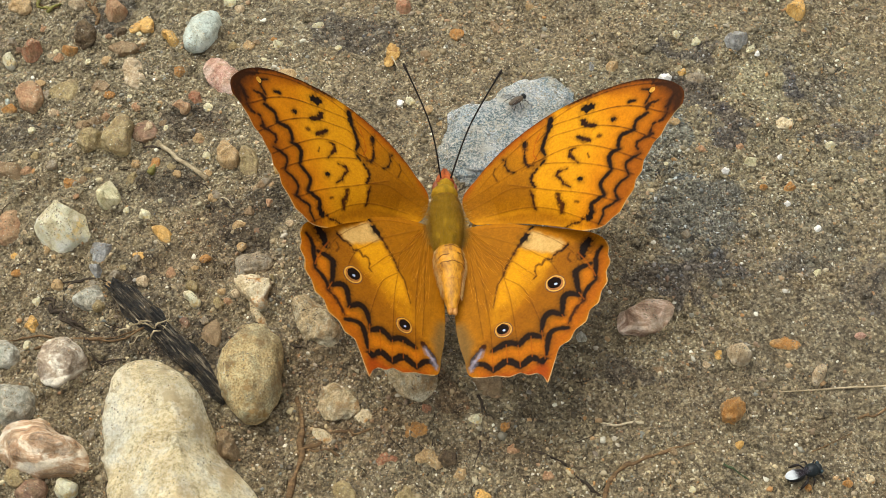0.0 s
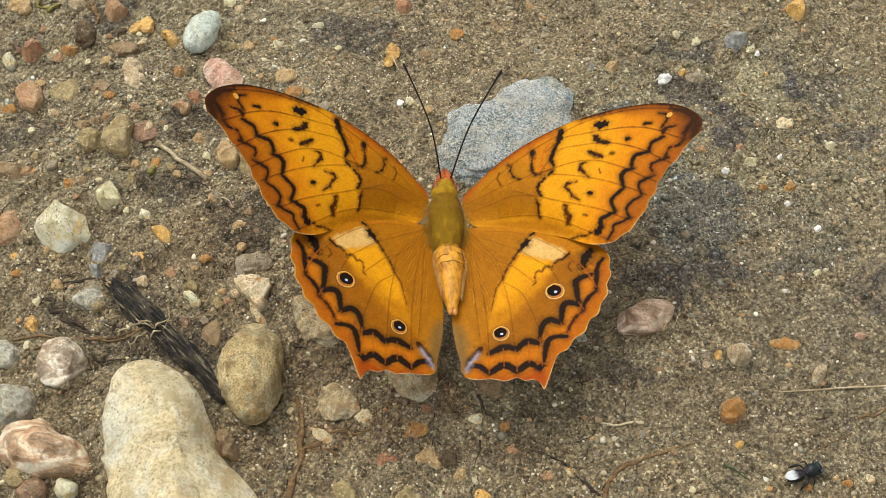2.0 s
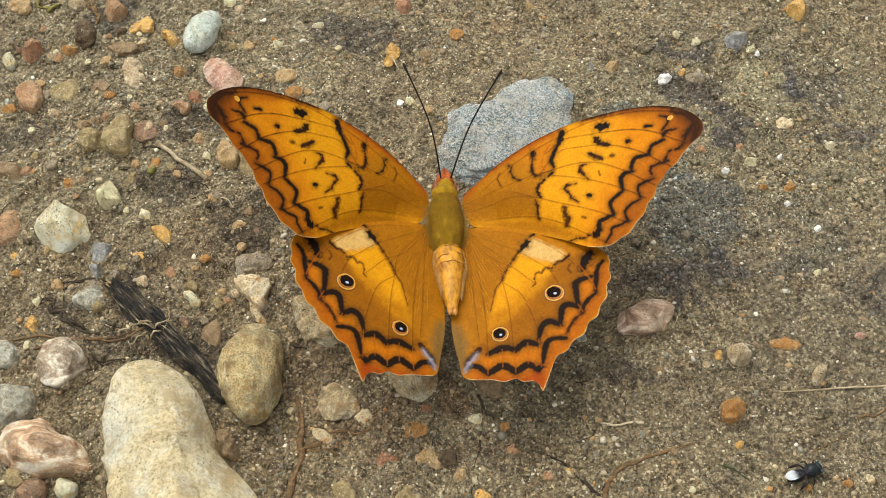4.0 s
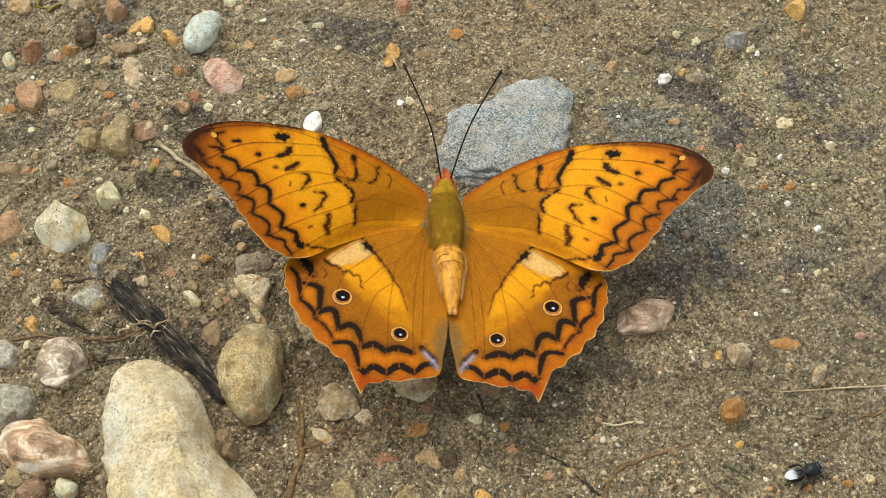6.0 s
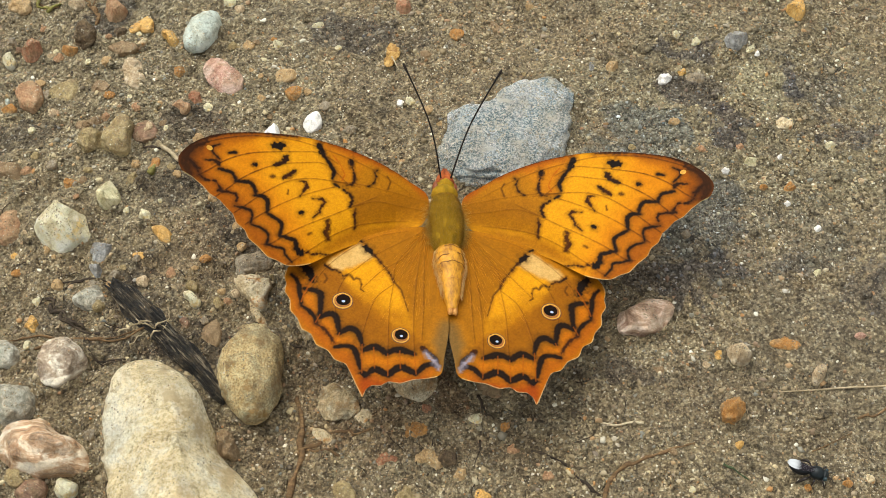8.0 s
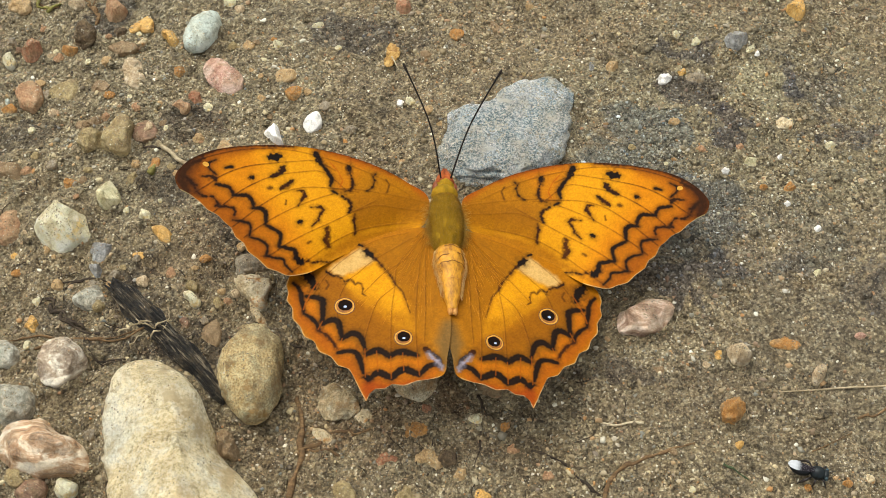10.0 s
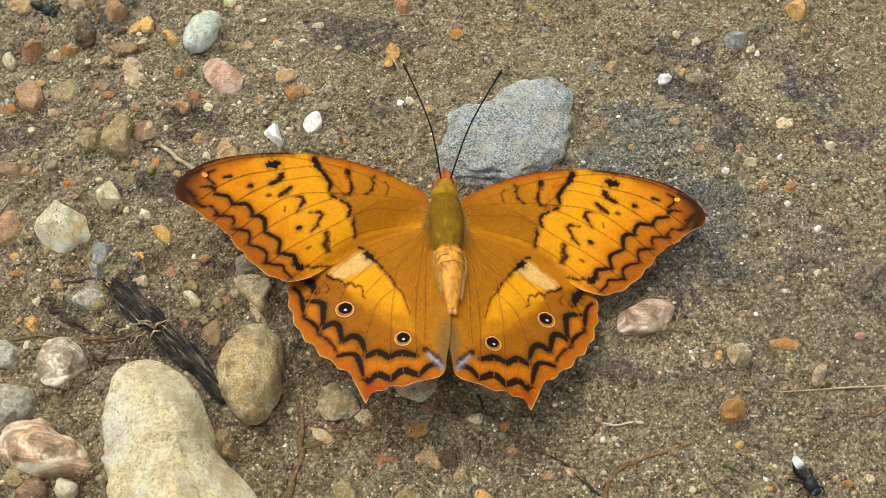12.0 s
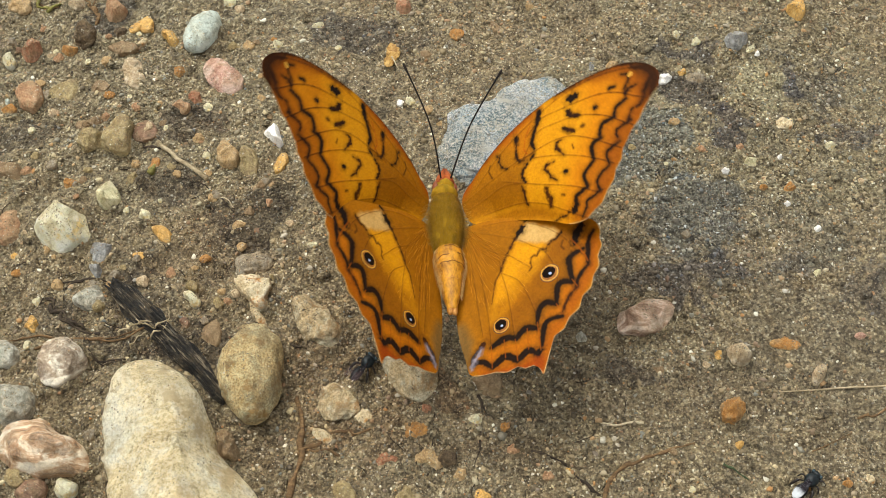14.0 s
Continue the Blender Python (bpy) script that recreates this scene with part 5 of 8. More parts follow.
strand("root", [(-74.9, -18.89), (-69.45, -17.17), (-63.6, -17.81), (-55.96, -17.6), (-49.49, -15.65)], 0.25, 0.15, ROOT, "thin brown root over soil", "root", seed=6)
strand("root", [(-67.22, -6.98), (-62.44, -6.07), (-58.38, -6.98), (-56.49, -6.41)], 0.2, 0.15, DARK_ROOT, "thin dark root on soil", "root", seed=7)
strand("root", [(-65.2, -13.68), (-62.58, -14.99), (-61.81, -16.95), (-62.61, -18.03)], 0.2, 0.15, DARK_ROOT, "thin dark root on soil", "root", seed=8)
strand("root", [(-60.23, -21.23), (-56.75, -22.29), (-53.3, -21.87)], 0.25, 0.2, DARK_ROOT, "thin dark root on soil", "root", seed=9)
for k, line in enumerate(([(-54.41, -18.13), (-51.29, -16.3), (-48.49, -15.64), (-46.4, -17.05)], [(-49.1, -18.56), (-47.2, -16.84), (-46.52, -14.33), (-46.89, -12.69)],
                          [(-51.55, -15.75), (-48.83, -16.84), (-47.32, -15.75), (-46.05, -15.1)], [(-52.49, -20.48), (-51.68, -18.56), (-50.02, -17.27)], [(-51.31, -16.19), (-50.83, -13.79), (-50.64, -12.13)])):
    strand("root", line, 0.2, 0.12, STRAW, "dry fibre caught on the charred stick", "root", lift=17.0 if k < 3 else 9.0, seed=10 + 40 * k)
strand("root", [(-68.91, -20.06), (-65.38, -18.35), (-60.63, -18.13), (-53.96, -17.92), (-49.6, -15.8)], 0.3, 0.2, ROOT, "thin brown root over soil", "root", seed=61, lift=1.0)
strand("root", [(-65.59, -7.66), (-62.37, -6.19), (-57.41, -6.53)], 0.25, 0.15, DARK_ROOT, "thin dark root on soil", "root", seed=62)
strand("root", [(-59.84, -20.27), (-57.14, -22.6), (-54.8, -22.39), (-52.94, -22.18)], 0.22, 0.2, DARK_ROOT, "thin dark root on soil", "root", seed=63, lift=1.0)
strand("root", [(-67.5, -11.02), (-65.21, -13.24), (-62.95, -15.43), (-60.95, -15.97)], 0.5, 0.3, DARK_ROOT, "dark root half buried in soil", "root", seed=64, lift=0.8)
strand("grass", [(-81.3, 58.24), (-79.6, 56.13), (-78.83, 55.54), (-78.34, 56.73), (-76.84, 57.93)], 0.4, 0.35, OLIVE_BLADE, "bent olive green grass blade on soil", "grass", seed=65, lift=1.2)
strand("leaf", [(-53.32, 15.32), (-52.9, 17.85), (-52.55, 19.38)], 0.75, 0.5, OLIVE_BLADE, "small dry olive bit of leaf on soil", "leaf", seed=66)
strand("root", [(-51.74, 16.83), (-49.6, 16.2), (-47.12, 15.32)], 0.14, 0.12, STRAW, "thin pale root on soil", "root", seed=67, lift=1.5)
strand("root", [(-27.15, -18.67), (-23.29, -19.32), (-19.43, -20.17), (-15.22, -18.03)], 0.3, 0.25, DARK_ROOT, "dark root half buried in soil", "root", seed=12)
strand("root", [(-24.52, -47.98), (-23.92, -43.29), (-23.48, -38.49), (-23.41, -33.56), (-24.26, -28.52)], 0.8, 0.5, ROOT, "brown root half buried in soil", "root", seed=13)
strand("root", [(-23.35, -37.71), (-20.46, -37.02), (-18.28, -34.76), (-15.06, -34.96), (-11.86, -34.36)], 0.5, 0.25, ROOT, "thin brown root over soil", "root", seed=14)
strand("root", [(25.47, -47.05), (26.61, -43.29), (29.49, -40.91), (33.25, -39.27), (37.48, -37.71), (40.73, -37.12)], 0.5, 0.24, ROOT, "thin brown root over soil", "root", seed=15)
strand("root", [(14.21, -38.1), (17.8, -39.27), (20.43, -41.19), (23.44, -43.77), (24.66, -45.65)], 0.26, 0.38, DARK_ROOT, "thin dark root on soil", "root", seed=16)
strand("root", [(24.56, -32.77), (28.18, -33.76), (33.04, -32.97)], 0.3, 0.3, STRAW, "thin brown root over soil", "root", seed=17)
strand("root", [(59.76, -38.1), (62.67, -37.02), (66.67, -34.96)], 0.24, 0.16, ROOT, "thin brown root over soil", "root", seed=18)
strand("root", [(68.03, -32.36), (70.85, -32.06), (74, -30.04)], 0.35, 0.25, ROOT, "thick brown root in sand", "root", seed=19)
strand("leaf", [(45.1, -40.42), (46.6, -41.58), (48.64, -43.29)], 0.36, 0.14, GREEN_BLADE, "small dark green leaf blade on sand", "leaf", seed=20)
strand("root", [(-22.96, -38.1), (-20.41, -38), (-16.56, -38.49)], 0.45, 0.25, ROOT, "thin brown root over soil", "root", seed=26)
strand("root", [(-70.79, 57.22), (-69.54, 54.83), (-68.34, 51.87)], 0.6, 0.5, ROOT, "thick brown root in sand", "root", seed=27)
strand("straw", [(-6.11, -31.56), (-4.83, -30.15), (-3.63, -29.13)], 0.16, 0.12, STRAW, "tiny straw fibre on sand", "straw", seed=28)
strand("root", [(-68.68, -10.13), (-66.62, -12.02), (-64.9, -14.34), (-61.94, -16.08), (-58.42, -17.17)], 0.4, 0.3, DARK_ROOT, "thin dark root on soil", "root", seed=29)
strand("root", [(5.69, -28.52), (6.28, -32.57), (6.02, -37.51)], 0.3, 0.2, DARK_ROOT, "thin dark root on soil", "root", seed=30)
strand("root", [(6.1, -32.57), (6.22, -36.53), (5.07, -40.42)], 0.2, 0.15, DARK_ROOT, "thin dark root on soil", "root", seed=21)
strand("root", [(-71.87, 58.42), (-70.33, 57.22), (-69.54, 59.63)], 0.35, 0.3, ROOT, "thick brown root in sand", "root", seed=22)
strand("root", [(-82.22, 59.33), (-80.07, 56.62), (-77.3, 56.92)], 0.3, 0.3, ROOT, "thick brown root in sand", "root", seed=23)
strand("root", [(27.36, 4.67), (30.41, 4.91), (32.77, 5.39)], 0.15, 0.1, STRAW, "tiny straw fibre on sand", "straw", seed=24)
strand("root", [(-1.12, -28.52), (-1.48, -32.57), (-1.73, -37.51)], 0.12, 0.1, DARK_ROOT, "thin dark root on soil", "root", seed=25)


def dry_leaf(x, y, radii, mat, label, seed, stalk):
    """A crumpled bit of leaf at x, y (mm) with a ragged outline and a short stalk."""
    n, rings = 56, 9
    turn = np.linspace(0, 2 * math.pi, n, endpoint=False)
    r = np.interp(turn, np.arange(len(radii) + 1) * 2 * math.pi / len(radii), list(radii) + [radii[0]])
    r = r * (1 + 0.10 * vnoise(turn * 9, 0, 0, seed))
    verts = [(0, 0, 0.9 * MM)]
    for k in range(1, rings + 1):
        X, Y = r * np.cos(turn) * k / rings, r * np.sin(turn) * k / rings
        Z = 0.7 + 0.5 * fractal(X / 1.6, Y / 1.6, 0, seed, 2) + 0.06 * X * Y / 2
        verts += [tuple(v) for v in np.stack([X, Y, np.maximum(Z, 0.15)], 1) * MM]
    faces = [(0, 1 + j, 1 + (j + 1) % n) for j in range(n)]
    faces += [(1 + i * n + j, 1 + (i + 1) * n + j, 1 + (i + 1) * n + (j + 1) % n, 1 + i * n + (j + 1) % n) for i in range(rings - 1) for j in range(n)]
    leaf = new("leaf", mesh_from("leaf", verts, faces, mat))
    leaf.location = (x * MM, y * MM, float(relief(x * MM, y * MM)))
    thick = leaf.modifiers.new("thickness", "SOLIDIFY")
    thick.thickness = 0.12 * MM
    part("stalk", mesh_from("stalk", *tube([tuple(v * MM for v in q) for q in ((0, 0, 0.9), (stalk[0] * 0.6, stalk[1] * 0.6, 0.6), (stalk[0], stalk[1], 0.3))], [0.16 * MM, 0.14 * MM, 0.09 * MM], 6), STRAW), leaf)
    return tagged(leaf, label, "leaf")


dry_leaf(-9.93, 43.23, [1.3, 1.7, 2.2, 2.9, 3.2, 1.6, 1.2, 1.2, 1.6, 2.3, 2.5, 1.4, 1.2, 1.1], LEAF_TAN, "crumpled dry tan leaf scrap on soil", 81, (1.4, -2.9))


def make_fibres():
    """Short plant fibres strewn over the soil, joined."""
    rng = random.Random(31)
    pieces = []
    for _ in range(120):
        x, y = (rng.uniform(-80, -28), rng.uniform(-40, 20)) if rng.random() < 0.8 else (rng.uniform(-40, 30), rng.uniform(-48, -20))
        a, long = rng.uniform(0, 6.28), rng.uniform(1.2, 5.5)
        line = []
        for k in range(6):
            a += rng.uniform(-0.5, 0.5)
            x, y = x + math.cos(a) * long / 6, y + math.sin(a) * long / 6
            line.append((x * MM, y * MM, float(relief(x * MM, y * MM)) + rng.uniform(0.1, 0.3) * MM))
        r = rng.uniform(0.04, 0.09) * MM
        pieces.append(tube(line, [r * 0.6, r, r, r, r * 0.9, r * 0.4], 5))
    tagged(new("plant_fibres", mesh_from("plant_fibres", *joined(*pieces), DARK_ROOT)), "short dark plant fibres strewn over soil", "fibres", kind="stuff")


make_fibres()


# ---- butterfly ----
BLACK, BLOT, SMUDGE, UMBER = lin(48, 26, 8), lin(40, 21, 7), lin(110, 60, 8), lin(84, 42, 6)
DARK = lin(66, 33, 6)
VEIN, COSTA, RUST = lin(120, 64, 8), lin(78, 40, 8), lin(200, 100, 14)
GAP = lin(196, 104, 10)
LILAC, FRINGE = lin(178, 160, 226), lin(244, 214, 214)

FORE_EDGE = [(0.45, -0.44), (3.97, 2.25), (6.86, 3.98), (10.75, 5.64), (15.63, 7), (21.47, 7.83), (27.26, 7.76), (32.98, 7.01), (37.68, 5.69), (40.9, 3.71), (42.79, 1.53), (43.21, -0.1), (42.36, -1.97), (40.89, -2.83), (39.23, -4.11), (37.85, -5.51), (36.29, -6.37), (35.19, -7.56), (34.1, -8.55), (33.37, -10.17), (32.09, -11.24), (31.37, -12.65), (29.74, -14.01), (28.29, -15.48), (26.66, -16.02), (25.2, -16.67), (23.73, -16.61), (20.95, -15.88), (16.38, -13.21), (10.53, -10.11), (4.57, -7.46), (1.3, -5.56)]
HIND_EDGE = [(0.67, -2.79), (6.15, -3.14), (11.94, -5.17), (18.6, -8.05), (22.36, -9.91), (24.12, -11.88), (24.48, -13.47), (24.19, -14.86), (24.37, -16.43), (23.54, -18.06), (23.45, -20.07), (22.27, -21.69), (21.65, -23.59), (20.13, -24.66), (19.26, -26.65), (17.5, -27.73), (16.38, -29.39), (14.73, -30.23), (13.73, -32.48), (12.84, -34.79), (12.19, -36.14), (11.63, -34.87), (10.73, -34.12), (9.34, -34.12), (8.09, -33.39), (6.27, -33.72), (4.22, -33.05), (2.46, -32.86), (0.7, -32.5), (-0.3, -31.5), (-0.75, -29.0), (-1.4, -26.0), (-1.85, -22.2), (-1.8, -16.6), (-1.1, -10.76), (0.3, -5.96)]
FORE_MARKS = []
FORE_MARKS.append((VEIN, 0.2, [(3.4, -0.3), (9.3, 3), (14.4, 4.9), (19.5, 6.2), (23.2, 6.9), (27.8, 7), (32.4, 6.4), (36.8, 5), (40.8, 3.2)]))
FORE_MARKS.append((VEIN, 0.2, [(16.5, 3.6), (19.8, 5.2), (23.6, 4.8), (27.7, 4.1), (31.8, 3.1), (35.4, 1.3), (38.4, -1.2), (41.1, -3.1)]))
FORE_MARKS.append((VEIN, 0.2, [(14.7, -0.2), (18.5, 3.1), (22.7, 2.8), (26.8, 1.8), (30, 0.2), (32.7, -1.7), (35, -4), (37.1, -6)]))
FORE_MARKS.append((VEIN, 0.2, [(12.6, -0.3), (17.6, 0.1), (21.8, -0.1), (25.4, -1.3), (29, -3.9), (31.6, -6.3), (33.8, -8.3)]))
FORE_MARKS.append((VEIN, 0.2, [(16.8, -0.9), (20, -2.2), (23.6, -4), (27.2, -6.3), (30.3, -8.7), (32, -10.2)]))
FORE_MARKS.append((VEIN, 0.2, [(9.7, -1.8), (13.4, -4), (17.4, -6.4), (21.4, -8.6), (25, -10.9), (27.7, -13.1), (29.3, -13.4)]))
FORE_MARKS.append((VEIN, 0.2, [(3.8, -5.7), (9.2, -6.7), (13.3, -8), (16.9, -10.1), (19.7, -12.3), (22.8, -14.8), (25.1, -16.5)]))
FORE_MARKS.append((VEIN, 0.2, [(-0.8, -1.7), (4.2, -0.8), (9.7, -0.1), (13.5, 0.2), (16.8, -0)]))
FORE_MARKS.append((VEIN, 0.2, [(0.9, -3.2), (5.1, -3), (9.7, -2.7), (13.4, -4.1)]))
FORE_MARKS.append((COSTA, 0.63, [(23.7, 7.7), (27.9, 7.7), (32.8, 7.2), (36.9, 6), (40.4, 4.2), (42.5, 1.6), (42.6, -0.3), (41.4, -2.8)]))
FORE_MARKS.append((COSTA, 0.27, [(1.3, 1.3), (4.2, 2.8), (9.3, 5.2), (14.8, 6.9), (20.4, 7.9), (23.7, 8)]))
FORE_MARKS.append((COSTA, 0.99, [(38.8, 4.2), (41, 2.8), (42.1, 0.7), (41.9, -1.2)]))
FORE_MARKS.append((BLACK, 0.54, [(36.6, 4.1), (37.7, 3.4), (37.7, 2.4), (36.6, 1.3)]))
FORE_MARKS.append((BLACK, 0.41, [(41.6, 0.5), (40.9, -0.2), (40.4, -0.8), (39.7, -1)]))
FORE_MARKS.append((COSTA, 0.41, [(41, -2.3), (41.7, -0.7), (41.6, 0.7)]))
FORE_MARKS.append((DARK, 0.64, [(38.8, 0.8), (37, 0.7), (36.5, 0.1)]))
FORE_MARKS.append((BLACK, 0.8, [(36.6, -0.6), (35.2, -0.8), (34.3, -1.2), (33.7, -2.4)]))
FORE_MARKS.append((BLACK, 0.86, [(33.8, -2.4), (32.5, -2.4), (31.4, -2.4), (30.6, -3.5), (30.4, -4.3)]))
FORE_MARKS.append((BLACK, 0.91, [(30.6, -4.7), (29.5, -4.6), (28.6, -5.1), (28.4, -6.2), (28.5, -7.4)]))
FORE_MARKS.append((BLACK, 0.8, [(28.2, -7.8), (27, -8.4), (26, -9.3), (26.1, -10.5), (26.3, -11.4)]))
FORE_MARKS.append((BLACK, 0.86, [(26.2, -11.5), (24.9, -11.7), (23.8, -12), (23.5, -13), (23.7, -13.5)]))
FORE_MARKS.append((BLOT, 1.34, [(23.3, -13.5), (22.8, -14.1), (22.4, -14.3)]))
FORE_MARKS.append((DARK, 0.48, [(41.5, 0.3), (40.3, -0.6), (39.9, -1.7)]))
FORE_MARKS.append((DARK, 0.48, [(39.8, -2.2), (38.6, -3), (37, -3), (36.5, -3.7), (36.2, -4.4)]))
FORE_MARKS.append((DARK, 0.54, [(36.6, -4.7), (35, -4.7), (33.8, -4.8), (33.4, -5.5), (33.6, -6.2)]))
FORE_MARKS.append((BLACK, 0.59, [(33.8, -7.1), (32.6, -7.2), (31.3, -7.5), (30.9, -8.2), (31.1, -9.8)]))
FORE_MARKS.append((BLACK, 0.64, [(31, -10.1), (29.6, -10.4), (28.6, -11), (28.2, -11.8), (28.4, -13.2)]))
FORE_MARKS.append((BLACK, 0.59, [(28.3, -13.3), (27, -13.6), (25.7, -13.8), (25.3, -14.8), (24.2, -16)]))
FORE_MARKS.append((BLOT, 1.08, [(20, 6.9), (19.5, 6), (19, 4.8)]))
FORE_MARKS.append((BLACK, 0.81, [(19, 4.9), (17.8, 3.1), (17.2, 1.9), (17.5, 0.5)]))
FORE_MARKS.append((BLACK, 0.68, [(17.2, -0.4), (16.3, -0.9)]))
FORE_MARKS.append((DARK, 0.68, [(15.5, -1.3), (14.5, -2), (14, -3.1), (14.4, -4.3)]))
FORE_MARKS.append((UMBER, 0.5, [(13.4, -4.7), (13.6, -5.8), (13.3, -7.1), (13.4, -8.6)]))
FORE_MARKS.append((BLOT, 0.99, [(14, 4.7), (14.2, 3.9)]))
FORE_MARKS.append((DARK, 0.54, [(14.1, 3.8), (13.7, 2.3), (13.5, 1), (14, 0), (15, -0.4)]))
FORE_MARKS.append((RUST, 0.23, [(17.3, 5.1), (16, 3.4), (15.3, 1.7), (15.8, 0.5)]))
FORE_MARKS.append((DARK, 0.45, [(9.4, 3.4), (10, 3), (9.7, 2), (10.1, 1), (11.2, 0)]))
FORE_MARKS.append((SMUDGE, 0.36, [(7.7, 2.5), (7.2, 1.5), (7.7, -0.1)]))
FORE_MARKS.append((BLOT, 1.49, [(26, 5.7), (27.5, 5.3)]))
FORE_MARKS.append((DARK, 1.08, [(25.4, 3.5), (25.8, 2.5)]))
FORE_MARKS.append((DARK, 0.72, [(26, 2.3), (27.5, 1.5)]))
FORE_MARKS.append((DARK, 0.81, [(23.9, 1.1), (24.9, 0.2)]))
FORE_MARKS.append((UMBER, 0.63, [(24.9, 0.2), (25.9, -0.7)]))
FORE_MARKS.append((UMBER, 0.59, [(23.1, -0.8), (22, -0.8), (21.9, -1.7), (22.6, -2.8), (23, -3.8)]))
FORE_MARKS.append((UMBER, 0.54, [(20.8, -3.8), (19.2, -3.6), (18.6, -4.2), (19.4, -5.1), (19.7, -6.2), (20.8, -7.3)]))
FORE_MARKS.append((UMBER, 0.72, [(18.3, -7.5), (18.1, -8.8), (18.6, -9.9), (18, -11)]))
FORE_MARKS.append((SMUDGE, 0.99, [(18.2, -7.8), (18.2, -9.5), (18.1, -11.1)]))
FORE_MARKS.append((BLOT, 0.68, [(33.9, 2.9), (35, 2.7)]))
FORE_MARKS.append((BLOT, 0.86, [(30.4, 1.2), (30.9, 1)]))
FORE_MARKS.append((UMBER, 0.36, [(27.4, -0.6), (27.9, -0.7)]))
FORE_MARKS.append((SMUDGE, 0.36, [(25, -2.8), (25.1, -3.6)]))
FORE_MARKS.append((BLOT, 0.86, [(22.5, -6.6), (23, -6.8)]))
FORE_MARKS.append((SMUDGE, 0.54, [(21, -10.2), (21.5, -10.6)]))
FORE_MARKS.append((UMBER, 0.5, [(17.8, -14), (19.2, -13.9), (20.8, -14.2), (21.7, -13.9)]))
FORE_MARKS.append((FRINGE, 0.15, [(42.4, -2), (40.9, -2.8), (39.2, -4.1), (37.9, -5.5), (36.3, -6.4), (35.2, -7.6), (34.1, -8.6), (33.4, -10.2), (32.1, -11.2), (31.4, -12.7), (29.7, -14), (28.3, -15.5), (26.7, -16), (25.2, -16.7), (23.7, -16.6), (20.9, -15.9)]))
HIND_MARKS = []
HIND_MARKS.append((VEIN, 0.14, [(1.4, -4.3), (6, -10.1), (6.8, -14.8), (7.6, -19.8), (8, -26.7), (8.1, -28.3)]))
HIND_MARKS.append((VEIN, 0.14, [(1.4, -4.3), (4.9, -9.3), (8.4, -11.8), (10.8, -14.4), (12.2, -16)]))
HIND_MARKS.append((VEIN, 0.14, [(6.8, -14.8), (9.4, -17.1), (10.7, -19.9), (12, -24.7), (12.1, -26.7)]))
HIND_MARKS.append((VEIN, 0.14, [(2.4, -4.2), (9.6, -8.8), (12.7, -11.6), (14.7, -13.6), (16.3, -18.5), (15.6, -24.4)]))
HIND_MARKS.append((VEIN, 0.14, [(3.9, -3.6), (9.6, -5), (14.6, -8.3), (18, -11.9), (19.6, -14.8), (21.3, -17.2)]))
HIND_MARKS.append((VEIN, 0.14, [(1.4, -4.3), (3.1, -14.7), (3.8, -22.2), (3.9, -28.1)]))
HIND_MARKS.append((VEIN, 0.14, [(1, -4.3), (1.7, -12.7), (2.1, -19.9), (2.6, -25.6)]))
HIND_MARKS.append((BLOT, 1.7, [(21.4, -11.2), (20.6, -12.2), (20.1, -13.4)]))
HIND_MARKS.append((BLOT, 1.07, [(20.2, -13.2), (19.9, -14.4)]))
HIND_MARKS.append((BLACK, 1.14, [(21.2, -15.8), (19.5, -16.2), (18.6, -16.9), (18.6, -18.5), (18.7, -20.9)]))
HIND_MARKS.append((BLACK, 1.09, [(18.6, -21.4), (17.2, -20.7), (16.2, -21.2), (15.9, -22.6), (15.6, -24.4)]))
HIND_MARKS.append((BLACK, 1.14, [(15.6, -24.5), (14.3, -23.6), (13.1, -23.8), (12.5, -24.8), (12.1, -26.6)]))
HIND_MARKS.append((BLACK, 1.2, [(11.9, -27.6), (10.6, -27), (9.4, -27.2), (8.3, -28.3)]))
HIND_MARKS.append((BLACK, 1.25, [(8, -28.1), (6.9, -27.5), (5.5, -27.7), (4, -28.3)]))
HIND_MARKS.append((UMBER, 0.89, [(2.7, -27.1), (1.8, -27.8)]))
HIND_MARKS.append((BLACK, 0.73, [(1.5, -28.1), (0.7, -29), (0.3, -30)]))
HIND_MARKS.append((BLACK, 0.88, [(23.3, -13), (22.3, -14.5), (21.9, -16.9), (21.7, -18.8)]))
HIND_MARKS.append((BLACK, 0.83, [(21.6, -19.2), (20.5, -20.1), (19.6, -21.4), (19.3, -22.6)]))
HIND_MARKS.append((UMBER, 0.62, [(19.3, -22.6), (17.9, -23.7), (17.2, -25), (16.4, -26.4)]))
HIND_MARKS.append((BLACK, 1.04, [(16.4, -27.1), (14.5, -26.8), (13.4, -27.4), (12.8, -29.2), (12.5, -31.1)]))
HIND_MARKS.append((BLOT, 1.2, [(12.2, -31.9), (11.4, -32.1)]))
HIND_MARKS.append((BLACK, 1.25, [(11.2, -31.9), (10.1, -31.1), (8.4, -32.1)]))
HIND_MARKS.append((BLACK, 1.35, [(8.1, -32.2), (7, -31.2), (5.8, -30.8), (4, -31.9)]))
HIND_MARKS.append((BLACK, 1.04, [(3.6, -31.7), (2.4, -30.5), (1.4, -30.1), (0.5, -30.5)]))
HIND_MARKS.append((LILAC, 0.54, [(2.1, -28.1), (1.3, -29.2), (0.6, -30.3)]))
HIND_MARKS.append((LILAC, 0.31, [(0.6, -29.8), (0.2, -31.1)]))
HIND_MARKS.append((BLOT, 0.58, [(11.8, -6.1), (12.4, -5.7)]))
